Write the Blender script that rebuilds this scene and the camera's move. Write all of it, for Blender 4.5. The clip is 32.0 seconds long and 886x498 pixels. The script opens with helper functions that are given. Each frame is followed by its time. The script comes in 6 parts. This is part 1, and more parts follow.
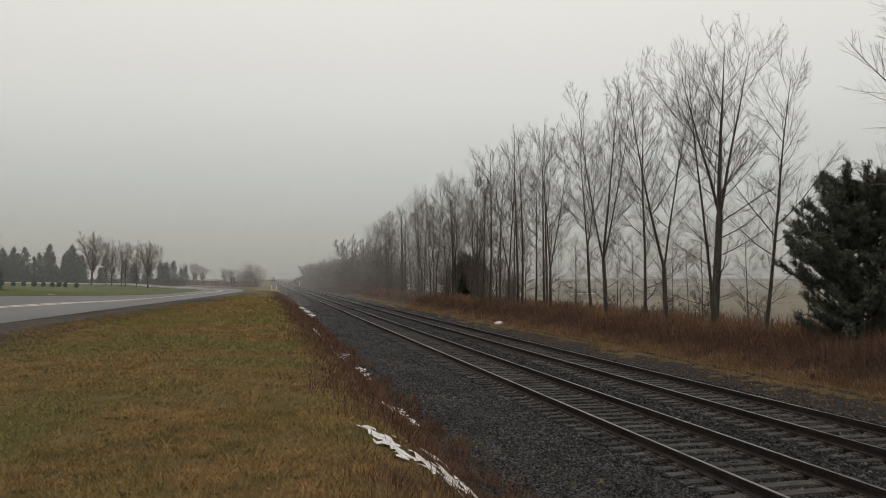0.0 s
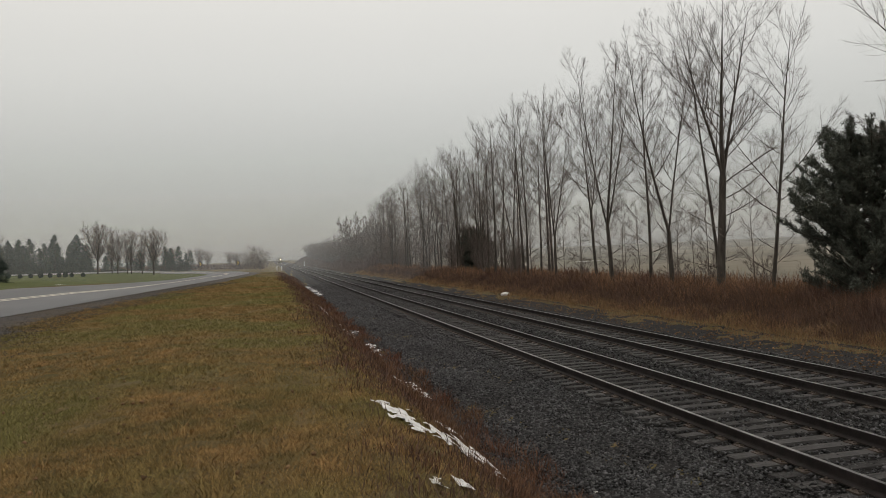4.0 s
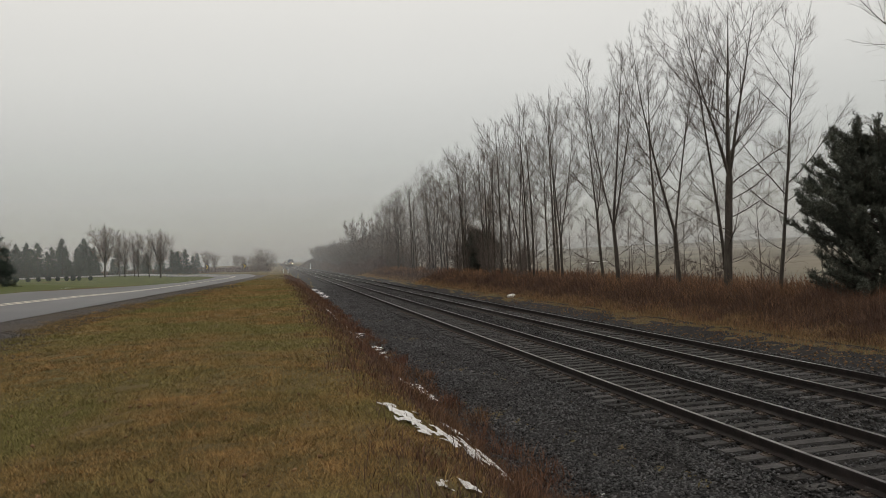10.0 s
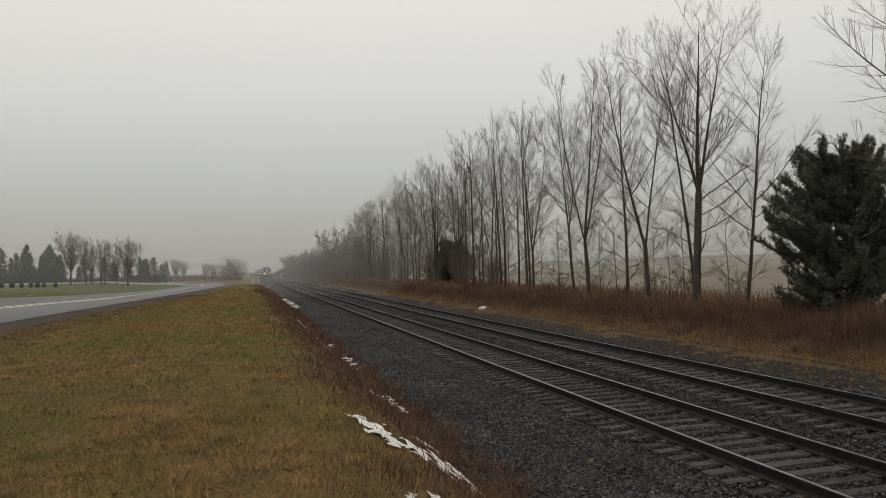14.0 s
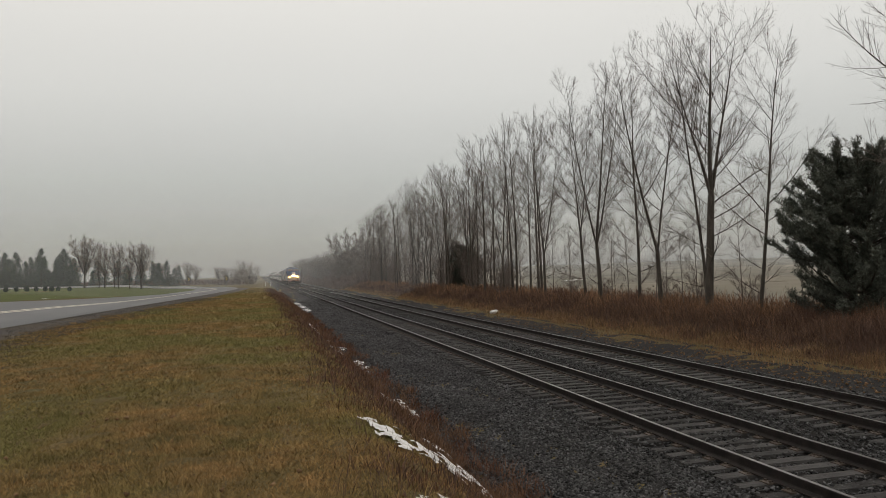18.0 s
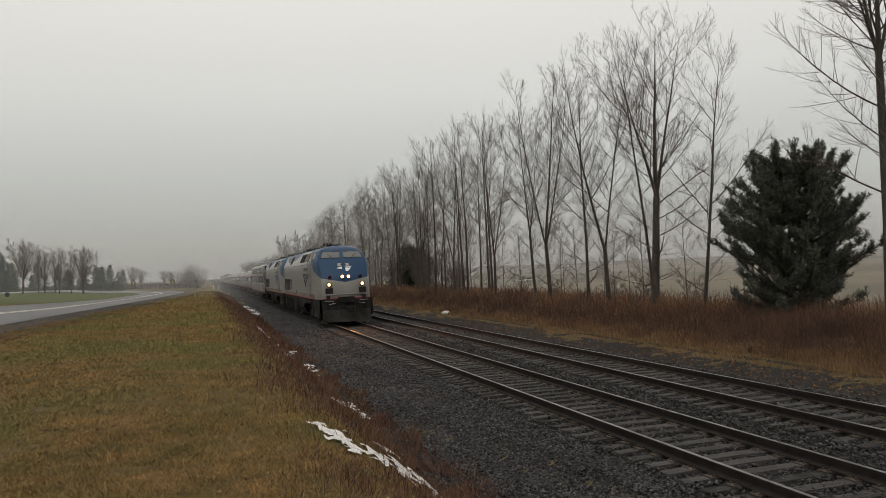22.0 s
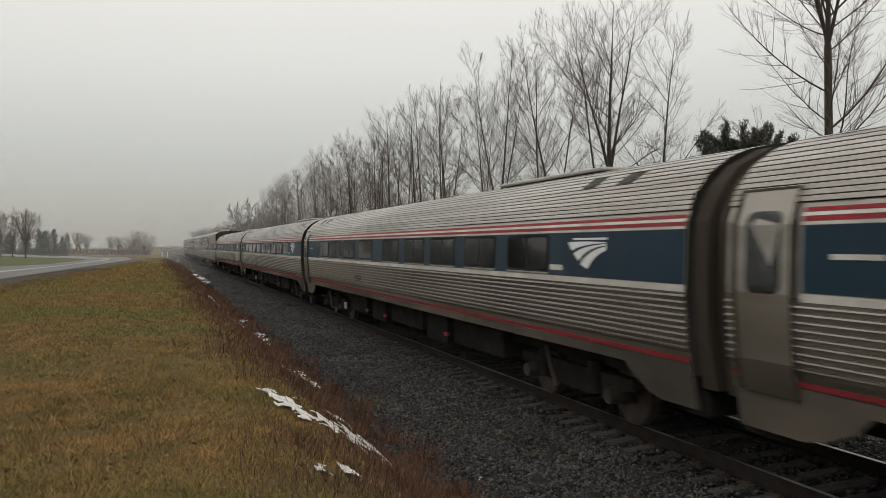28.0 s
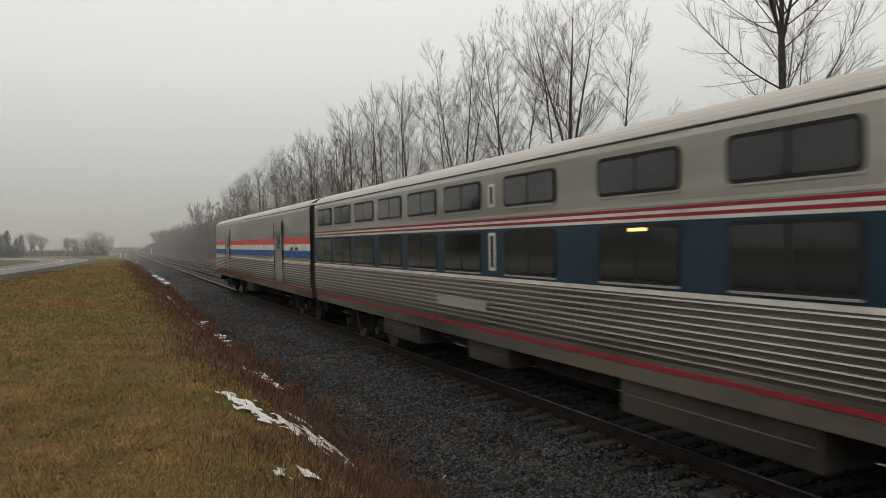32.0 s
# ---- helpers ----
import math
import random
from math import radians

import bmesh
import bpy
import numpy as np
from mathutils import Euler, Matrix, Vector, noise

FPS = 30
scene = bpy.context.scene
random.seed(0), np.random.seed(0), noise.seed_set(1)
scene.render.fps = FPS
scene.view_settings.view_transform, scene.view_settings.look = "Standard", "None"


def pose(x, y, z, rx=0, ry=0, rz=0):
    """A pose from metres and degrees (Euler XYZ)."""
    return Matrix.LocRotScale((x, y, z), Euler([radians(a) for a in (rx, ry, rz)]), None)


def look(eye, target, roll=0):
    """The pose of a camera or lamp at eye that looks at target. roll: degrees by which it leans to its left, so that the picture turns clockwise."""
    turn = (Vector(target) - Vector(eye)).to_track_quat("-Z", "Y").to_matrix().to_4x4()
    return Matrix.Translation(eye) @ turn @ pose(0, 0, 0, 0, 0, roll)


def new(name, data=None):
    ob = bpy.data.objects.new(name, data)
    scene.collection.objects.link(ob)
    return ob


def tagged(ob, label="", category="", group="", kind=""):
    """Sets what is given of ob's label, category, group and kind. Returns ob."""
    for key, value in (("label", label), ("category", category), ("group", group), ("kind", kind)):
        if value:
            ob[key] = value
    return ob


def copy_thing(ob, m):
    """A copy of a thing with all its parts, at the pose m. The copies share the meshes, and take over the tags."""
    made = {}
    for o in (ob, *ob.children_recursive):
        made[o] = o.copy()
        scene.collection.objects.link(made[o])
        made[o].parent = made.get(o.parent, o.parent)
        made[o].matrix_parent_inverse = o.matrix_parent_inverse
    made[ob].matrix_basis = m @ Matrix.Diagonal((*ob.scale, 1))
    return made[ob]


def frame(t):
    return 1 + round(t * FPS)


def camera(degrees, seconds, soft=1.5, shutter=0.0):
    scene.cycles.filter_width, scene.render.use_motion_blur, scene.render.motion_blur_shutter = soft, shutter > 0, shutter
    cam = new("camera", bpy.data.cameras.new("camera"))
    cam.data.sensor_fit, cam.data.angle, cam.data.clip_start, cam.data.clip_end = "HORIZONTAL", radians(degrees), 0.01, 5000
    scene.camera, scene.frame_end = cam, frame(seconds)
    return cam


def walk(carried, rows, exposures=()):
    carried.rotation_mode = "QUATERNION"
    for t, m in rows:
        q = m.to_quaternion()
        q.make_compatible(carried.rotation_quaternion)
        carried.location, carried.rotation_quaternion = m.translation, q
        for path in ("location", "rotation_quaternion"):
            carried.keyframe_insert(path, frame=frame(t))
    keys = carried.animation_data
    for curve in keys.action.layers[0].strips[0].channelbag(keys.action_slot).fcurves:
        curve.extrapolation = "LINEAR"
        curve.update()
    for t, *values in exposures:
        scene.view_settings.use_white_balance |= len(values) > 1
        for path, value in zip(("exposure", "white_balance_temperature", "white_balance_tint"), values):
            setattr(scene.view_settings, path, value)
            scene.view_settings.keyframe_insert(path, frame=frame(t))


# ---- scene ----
cam = camera(60.0, 32.0, soft=0.62, shutter=0.1)
# seconds, place, then yaw, pitch and roll in degrees; the track runs along +y, rail tops are z = 0
PATH = [
    (0, 0.041, -0.028, 2.825, -12.96, 2.20, -0.07),
    (0.5, 0.059, 0.024, 2.819, -14.58, 1.65, 0.24),
    (1, 0.073, 0.102, 2.794, -13.93, 2.74, -0.22),
    (1.5, 0.038, 0.027, 2.824, -13.86, 2.21, -1.37),
    (2, 0.032, -0.012, 2.812, -13.26, 0.66, -2.48),
    (2.5, 0.023, -0.019, 2.812, -13.29, 0.58, -2.41),
    (3, 0.029, 0.005, 2.813, -12.61, 0.42, -2.48),
    (3.5, 0.014, -0.005, 2.813, -12.71, 0.43, -2.57),
    (5.5, 0.028, 0.008, 2.813, -12.02, -0.83, -2.90),
    (6, 0.044, 0.016, 2.806, -11.50, -0.79, -2.92),
    (6.5, 0.046, 0.008, 2.815, -10.86, -0.72, -3.29),
    (7, 0.045, 0.027, 2.808, -10.81, -0.53, -3.17),
    (7.5, 0.035, 0.038, 2.800, -11.00, -0.16, -3.12),
    (8, 0.017, 0.022, 2.811, -11.24, 0.04, -3.01),
    (8.5, 0.037, 0.034, 2.801, -11.01, 0.20, -2.85),
    (9, 0.028, 0.052, 2.803, -10.82, 0.07, -2.80),
    (9.5, 0.016, 0.004, 2.811, -12.32, 0.53, -2.92),
    (10, 0.018, -0.006, 2.817, -12.20, 0.41, -2.83),
    (10.5, 0.025, 0.040, 2.806, -11.97, 0.61, -2.72),
    (11, 0.022, 0.010, 2.808, -12.25, 0.54, -2.97),
    (11.5, 0.001, -0.037, 2.821, -12.66, 0.51, -2.99),
    (12, -0.001, 0.008, 2.812, -12.95, 0.74, -2.74),
    (12.5, 0.002, 0.007, 2.811, -13.03, 0.66, -2.56),
    (13, -0.002, 0.005, 2.814, -13.02, 0.59, -2.74),
    (13.5, -0.008, -0.009, 2.817, -13.82, 0.88, -2.60),
    (14, 0.014, -0.003, 2.825, -14.31, 1.18, -2.07),
    (14.5, 0.037, 0.026, 2.818, -14.63, 2.33, -2.55),
    (16.5, 0.045, 0.007, 2.825, -13.11, 2.38, -2.13),
    (17, 0.041, 0.003, 2.816, -12.69, 1.97, -2.46),
    (17.5, 0.017, 0.013, 2.826, -12.98, 2.02, -1.87),
    (18, 0.020, -0.005, 2.809, -13.47, 1.50, -2.07),
    (18.5, 0.004, -0.006, 2.817, -13.79, 1.59, -1.98),
    (19, 0.008, 0.005, 2.819, -14.03, 1.67, -1.92),
    (19.5, 0.018, -0.003, 2.824, -13.84, 1.60, -1.93),
    (20, 0.018, -0.013, 2.819, -13.98, 1.64, -2.03),
    (20.5, 0.028, -0.001, 2.815, -14.67, 1.83, -2.08),
    (21, 0.025, -0.009, 2.824, -15.50, 1.78, -2.06),
    (21.5, 0.036, -0.009, 2.820, -16.45, 1.30, -2.48),
    (22, 0.049, -0.009, 2.818, -17.12, 1.44, -2.59),
    (22.5, 0.054, 0.010, 2.807, -17.95, 1.30, -2.54),
    (23, 0.039, -0.026, 2.830, -18.98, 1.33, -2.50),
    (23.5, 0.073, -0.011, 2.823, -19.97, 1.42, -2.63),
    (24, 0.058, -0.006, 2.817, -20.76, 0.86, -1.62),
    (24.5, 0.085, -0.020, 2.785, -21.18, 0.42, -0.88),
    (25, 0.065, -0.024, 2.810, -21.18, -0.21, -0.75),
    (25.5, 0.060, -0.016, 2.790, -21.20, -0.32, -0.70),
    (26, 0.059, -0.032, 2.791, -21.11, -0.46, -0.99),
    (26.5, 0.045, -0.027, 2.787, -20.49, -0.48, -1.03),
    (28.5, 0.042, -0.025, 2.782, -20.49, -0.76, -1.46),
    (29, 0.065, -0.012, 2.792, -20.52, -0.76, -1.73),
    (29.5, 0.059, -0.019, 2.794, -20.95, -0.66, -1.85),
    (30, 0.061, -0.021, 2.788, -21.27, -0.57, -1.69),
    (30.5, 0.063, -0.030, 2.793, -21.50, -0.71, -1.66),
    (31, 0.060, -0.017, 2.796, -21.93, -0.70, -1.65),
    (31.5, 0.085, 0.007, 2.784, -22.08, -0.96, -1.77),
    (32, 0.096, 0.013, 2.791, -23.16, -0.96, -1.86),
]


def aim(x, y, z, yaw, pitch, roll):
    a, b = radians(yaw), radians(pitch)
    way = Vector((-math.sin(a) * math.cos(b), math.cos(a) * math.cos(b), math.sin(b)))
    return look((x, y, z), Vector((x, y, z)) + way, roll)


walk(cam, [(r[0], aim(*r[1:])) for r in PATH], exposures=[(0.0, 0.0), (21.0, 0.0), (23.5, 0.05), (25.0, 0.15), (32.0, 0.15)])

# ---- overcast sky and weak wide sun ----
world = bpy.data.worlds.new("world")
scene.world = world
world.use_nodes = True
wn, wl = world.node_tree.nodes, world.node_tree.links
wn.clear()
w_out = wn.new("ShaderNodeOutputWorld")
w_sky = wn.new("ShaderNodeTexSky")
w_sky.sky_type = "NISHITA"
w_sky.sun_disc = False
w_sky.sun_elevation, w_sky.sun_rotation = radians(28), radians(200)
w_bg1 = wn.new("ShaderNodeBackground")
w_bg1.inputs[1].default_value = 0.012
wl.new(w_sky.outputs[0], w_bg1.inputs[0])
w_geo = wn.new("ShaderNodeTexCoord")
w_sep = wn.new("ShaderNodeSeparateXYZ")
wl.new(w_geo.outputs["Generated"], w_sep.inputs[0])
w_noise = wn.new("ShaderNodeTexNoise")
w_noise.inputs["Scale"].default_value, w_noise.inputs["Detail"].default_value = 1.6, 3
wl.new(w_geo.outputs["Generated"], w_noise.inputs["Vector"])
w_mix = wn.new("ShaderNodeMath")
w_mix.operation = "MULTIPLY_ADD"
w_mix.inputs[1].default_value = 0.05
wl.new(w_noise.outputs[0], w_mix.inputs[0])
wl.new(w_sep.outputs["Z"], w_mix.inputs[2])
w_ramp = wn.new("ShaderNodeValToRGB")
SKY = ((0.00, (0.216, 0.212, 0.200)), (0.03, (0.309, 0.303, 0.288)), (0.12, (0.443, 0.434, 0.403)), (0.25, (0.639, 0.620, 0.572)), (0.45, (0.824, 0.790, 0.726)), (1.00, (0.948, 0.900, 0.839)))
for k, (at, col) in enumerate(SKY):
    e = w_ramp.color_ramp.elements[k] if k < 2 else w_ramp.color_ramp.elements.new(at)
    e.position, e.color = at, (*col, 1)
wl.new(w_mix.outputs[0], w_ramp.inputs[0])
w_bg2 = wn.new("ShaderNodeBackground")
w_bg2.inputs[1].default_value = 1.02
wl.new(w_ramp.outputs[0], w_bg2.inputs[0])
w_add = wn.new("ShaderNodeAddShader")
wl.new(w_bg1.outputs[0], w_add.inputs[0])
wl.new(w_bg2.outputs[0], w_add.inputs[1])
wl.new(w_add.outputs[0], w_out.inputs[0])
sun = new("sun", bpy.data.lights.new("sun", "SUN"))
sun.data.energy, sun.data.angle, sun.data.color = 0.5, radians(40), (1.0, 0.97, 0.92)
sun.matrix_world = look((0, 0, 60), (18, 30, 0))

# ---- materials ----
def mat(name, c1, c2=None, scale=4.0, rough=0.8, metal=0.0, bump=0.0, fine=None, stretch=(1, 1, 1), coords="Object", rand=0.0, spec=0.10, c3=None, scale3=0.4, fade=(0.35, 0.65)):
    """Principled material: two colours in noise, a third at a wider scale, fine bump, some change from object to object."""
    m = bpy.data.materials.new(name)
    m.use_nodes = True
    n, l = m.node_tree.nodes, m.node_tree.links
    b = n["Principled BSDF"]
    b.inputs["Roughness"].default_value, b.inputs["Metallic"].default_value = rough, metal
    b.inputs["Specular IOR Level"].default_value = spec
    c2 = c2 or tuple(v * 0.8 for v in c1)
    tc = n.new("ShaderNodeTexCoord")
    mp = n.new("ShaderNodeMapping")
    mp.inputs["Scale"].default_value = stretch
    if coords == "World":
        geo = n.new("ShaderNodeNewGeometry")
        l.new(geo.outputs["Position"], mp.inputs["Vector"])
    else:
        l.new(tc.outputs[coords], mp.inputs["Vector"])
    nz = n.new("ShaderNodeTexNoise")
    nz.inputs["Scale"].default_value, nz.inputs["Detail"].default_value, nz.inputs["Roughness"].default_value = scale, 6, 0.65
    l.new(mp.outputs[0], nz.inputs["Vector"])
    ramp = n.new("ShaderNodeValToRGB")
    ramp.color_ramp.elements[0].position, ramp.color_ramp.elements[1].position = fade
    ramp.color_ramp.elements[0].color, ramp.color_ramp.elements[1].color = (*c1, 1), (*c2, 1)
    l.new(nz.outputs[0], ramp.inputs[0])
    col = ramp.outputs[0]
    if c3:
        n3 = n.new("ShaderNodeTexNoise")
        n3.inputs["Scale"].default_value, n3.inputs["Detail"].default_value = scale3, 4
        l.new(mp.outputs[0], n3.inputs["Vector"])
        r3 = n.new("ShaderNodeValToRGB")
        r3.color_ramp.elements[0].position, r3.color_ramp.elements[1].position = 0.42, 0.62
        l.new(n3.outputs[0], r3.inputs[0])
        mx = n.new("ShaderNodeMix")
        mx.data_type = "RGBA"
        l.new(r3.outputs[0], mx.inputs[0])
        l.new(col, mx.inputs[6])
        mx.inputs[7].default_value = (*c3, 1)
        col = mx.outputs[2]
    if rand:
        src = n.new("ShaderNodeObjectInfo") if rand > 0 else n.new("ShaderNodeNewGeometry")
        hs = n.new("ShaderNodeHueSaturation")
        ma = n.new("ShaderNodeMapRange")
        ma.inputs[3].default_value, ma.inputs[4].default_value = 1 - abs(rand), 1 + abs(rand)
        l.new(src.outputs["Random" if rand > 0 else "Random Per Island"], ma.inputs[0])
        l.new(ma.outputs[0], hs.inputs["Value"])
        l.new(col, hs.inputs["Color"])
        col = hs.outputs[0]
    l.new(col, b.inputs["Base Color"])
    if bump:
        nb = n.new("ShaderNodeTexNoise")
        nb.inputs["Scale"].default_value, nb.inputs["Detail"].default_value = fine or scale * 6, 5
        l.new(mp.outputs[0], nb.inputs["Vector"])
        bp = n.new("ShaderNodeBump")
        bp.inputs["Strength"].default_value, bp.inputs["Distance"].default_value = bump, 0.02
        l.new(nb.outputs[0], bp.inputs["Height"])
        l.new(bp.outputs[0], b.inputs["Normal"])
    return m


def glow(name, col, power):
    m = bpy.data.materials.new(name)
    m.use_nodes = True
    b = m.node_tree.nodes["Principled BSDF"]
    b.inputs["Base Color"].default_value = (*col, 1)
    b.inputs["Emission Color"].default_value, b.inputs["Emission Strength"].default_value = (*col, 1), power
    return m


M_SOIL = mat("lawn_soil", (0.062, 0.050, 0.023), (0.175, 0.120, 0.054), 34, 0.95, bump=1.0, fine=90, coords="World", c3=(0.090, 0.074, 0.030), scale3=0.5, fade=(0.38, 0.62))
M_BLADE = mat("grass_blade", (0.128, 0.103, 0.042), (0.312, 0.186, 0.079), 1.6, 0.8, coords="World", rand=-0.35, c3=(0.165, 0.146, 0.054), scale3=0.30, spec=0.05)
M_LAWN = mat("green_lawn", (0.056, 0.072, 0.020), (0.084, 0.090, 0.030), 0.8, 0.9, bump=0.4, fine=20, coords="World")
M_FIELD = mat("stubble_field", (0.145, 0.129, 0.100), (0.19, 0.168, 0.132), 0.10, 0.95, bump=0.3, fine=6, coords="World", c3=(0.118, 0.110, 0.086), scale3=0.02)
# near-black tones put the shade of gaps between stones into the bed
M_BALLAST = mat("ballast_bed", (0.005, 0.0048, 0.0048), (0.042, 0.040, 0.040), 15, 0.9, bump=0.9, fine=34, coords="World", c3=(0.024, 0.022, 0.021), scale3=0.5)
M_STONE = mat("ballast_stone", (0.024, 0.0235, 0.024), (0.076, 0.074, 0.075), 11, 0.7, bump=0.3, coords="World", rand=-0.9, c3=(0.040, 0.038, 0.038), scale3=0.7, spec=0.2)
M_GRAVEL = mat("shoulder_gravel", (0.042, 0.038, 0.036), (0.088, 0.079, 0.073), 12, 0.95, bump=0.7, fine=50, coords="World", c3=(0.075, 0.062, 0.048), scale3=0.6)
M_ROAD = mat("wet_asphalt", (0.098, 0.097, 0.098), (0.128, 0.126, 0.126), 0.7, 0.7, bump=0.25, fine=60, coords="World", spec=0.45, stretch=(1, 0.15, 1), c3=(0.085, 0.084, 0.086), scale3=0.3)
M_PAINT_Y = mat("road_paint_yellow", (0.56, 0.51, 0.42), (0.46, 0.42, 0.34), 3, 0.7, coords="World")
M_PAINT_W = mat("road_paint_white", (0.55, 0.55, 0.52), (0.4, 0.4, 0.38), 3, 0.7, coords="World")
M_SNOW = mat("old_snow", (0.66, 0.65, 0.63), (0.36, 0.34, 0.31), 9, 0.6, bump=0.7, fine=30, coords="World", fade=(0.45, 0.7))
M_TIE = mat("weathered_tie_wood", (0.034, 0.032, 0.031), (0.076, 0.072, 0.070), 5, 0.85, bump=0.7, fine=22, stretch=(0.35, 3, 3), rand=0.3)
M_RAIL = mat("rusty_rail_steel", (0.019, 0.0165, 0.0155), (0.030, 0.025, 0.023), 6, 0.75, 0.0, bump=0.3, coords="World")
M_RAILTOP = mat("worn_rail_head", (0.20, 0.19, 0.18), (0.15, 0.145, 0.14), 3, 0.32, 0.9, coords="World", stretch=(1, 0.2, 1))
M_PLATE = mat("tie_plate_steel", (0.07, 0.055, 0.046), (0.10, 0.08, 0.068), 9, 0.7, 0.3, coords="World")
M_BARK = mat("grey_bark", (0.046, 0.040, 0.034), (0.085, 0.074, 0.063), 3, 0.9, bump=0.7, fine=18, stretch=(2, 2, 0.4))
M_TWIG = mat("twigs", (0.100, 0.082, 0.071), (0.138, 0.112, 0.096), 1.5, 0.9)
M_TWIG_L = mat("reddish_twigs", (0.115, 0.082, 0.066), (0.15, 0.11, 0.088), 1.5, 0.9)
M_NEEDLE = mat("pine_needles", (0.062, 0.070, 0.058), (0.108, 0.114, 0.092), 2.0, 0.75, rand=-0.4)
M_SPRUCE = mat("spruce_needles", (0.030, 0.044, 0.036), (0.054, 0.070, 0.056), 1.0, 0.75, rand=-0.3)
M_WEED = mat("brown_weed", (0.092, 0.053, 0.032), (0.168, 0.098, 0.056), 3.0, 0.9, coords="World", rand=-0.5, c3=(0.110, 0.052, 0.034), scale3=0.6)
M_RUST = mat("rusty_weed", (0.160, 0.090, 0.050), (0.275, 0.165, 0.092), 1.0, 0.9, coords="World", rand=-0.45, c3=(0.112, 0.064, 0.046), scale3=0.28)
M_WEED_D = mat("dark_brush", (0.066, 0.043, 0.034), (0.104, 0.066, 0.050), 1.2, 0.9, coords="World", rand=-0.4)
M_STRAW = mat("pale_straw", (0.165, 0.105, 0.052), (0.235, 0.155, 0.080), 1.2, 0.9, coords="World", rand=-0.3)
M_POST_W = mat("white_post", (0.62, 0.62, 0.60), (0.5, 0.5, 0.48), 5, 0.6)
M_SIGN_DK = mat("sign_back_dark", (0.05, 0.045, 0.04), (0.07, 0.06, 0.05), 5, 0.6)
M_SIGN_Y = mat("sign_yellow", (0.55, 0.36, 0.04), (0.5, 0.33, 0.05), 5, 0.5)
M_LEAF = mat("fallen_leaf", (0.11, 0.062, 0.032), (0.19, 0.115, 0.062), 8, 0.8, rand=-0.4)
# translucent sheet colour that imitates haze, thinning out with height
M_HAZE_SHEET = bpy.data.materials.new("mist")
M_HAZE_SHEET.use_nodes = True
mn, ml = M_HAZE_SHEET.node_tree.nodes, M_HAZE_SHEET.node_tree.links
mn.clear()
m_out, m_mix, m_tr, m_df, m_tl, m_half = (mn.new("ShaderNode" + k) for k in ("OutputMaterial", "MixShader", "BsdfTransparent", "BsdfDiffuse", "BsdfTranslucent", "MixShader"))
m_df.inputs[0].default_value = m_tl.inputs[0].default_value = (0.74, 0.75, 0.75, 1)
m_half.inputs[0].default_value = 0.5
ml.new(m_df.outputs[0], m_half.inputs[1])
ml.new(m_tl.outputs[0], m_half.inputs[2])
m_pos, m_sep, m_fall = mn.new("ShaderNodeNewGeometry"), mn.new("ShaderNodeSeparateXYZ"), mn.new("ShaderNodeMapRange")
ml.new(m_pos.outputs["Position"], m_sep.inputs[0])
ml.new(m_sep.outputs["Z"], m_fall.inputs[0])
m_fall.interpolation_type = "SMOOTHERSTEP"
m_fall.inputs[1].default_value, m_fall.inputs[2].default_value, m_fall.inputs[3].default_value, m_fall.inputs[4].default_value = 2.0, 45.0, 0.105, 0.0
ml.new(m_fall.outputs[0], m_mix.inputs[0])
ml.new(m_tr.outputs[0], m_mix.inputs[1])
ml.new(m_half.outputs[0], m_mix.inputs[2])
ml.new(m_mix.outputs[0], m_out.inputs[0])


# ---- mesh helpers ----
def raw(name, verts, faces, material, parent=None, label="", smooth=False):
    """One mesh object from arrays of points and faces."""
    me = bpy.data.meshes.new(name)
    verts = np.asarray(verts, np.float32)
    if isinstance(faces, np.ndarray):
        k = faces.shape[1]
        me.vertices.add(len(verts))
        me.vertices.foreach_set("co", verts.ravel())
        me.loops.add(faces.size)
        me.loops.foreach_set("vertex_index", faces.astype(np.int32).ravel())
        me.polygons.add(len(faces))
        me.polygons.foreach_set("loop_start", np.arange(0, faces.size, k, dtype=np.int32))
        me.update(calc_edges=True)
        me.validate()
    else:
        me.from_pydata([tuple(map(float, v)) for v in verts], [], faces)
        me.update()
    if smooth:
        me.polygons.foreach_set("use_smooth", np.ones(len(me.polygons), bool))
    me.materials.append(material)
    ob = new(name, me)
    ob.parent = parent
    if label:
        tagged(ob, label)
    return ob


def part(name, bm, material, parent, label="", smooth=False):
    me = bpy.data.meshes.new(name)
    bm.to_mesh(me)
    bm.free()
    if smooth:
        for p in me.polygons:
            p.use_smooth = True
    me.materials.append(material)
    ob = new(name, me)
    ob.parent = parent
    if label:
        tagged(ob, label)
    return ob


def box(x0, x1, y0, y1, z0, z1, bevel=0.0, bm=None):
    """A box between the given limits, with bevelled edges, added to bm."""
    made = bmesh.new()
    bmesh.ops.create_cube(made, size=1, matrix=Matrix.Translation(((x0 + x1) / 2, (y0 + y1) / 2, (z0 + z1) / 2)) @ Matrix.Diagonal((abs(x1 - x0), abs(y1 - y0), abs(z1 - z0), 1)))
    if bevel:
        bmesh.ops.bevel(made, geom=made.edges[:], offset=bevel, segments=2, affect="EDGES", profile=0.6)
    if bm is None:
        return made
    me = bpy.data.meshes.new("tmp")
    made.to_mesh(me)
    made.free()
    bm.from_mesh(me)
    bpy.data.meshes.remove(me)
    return bm


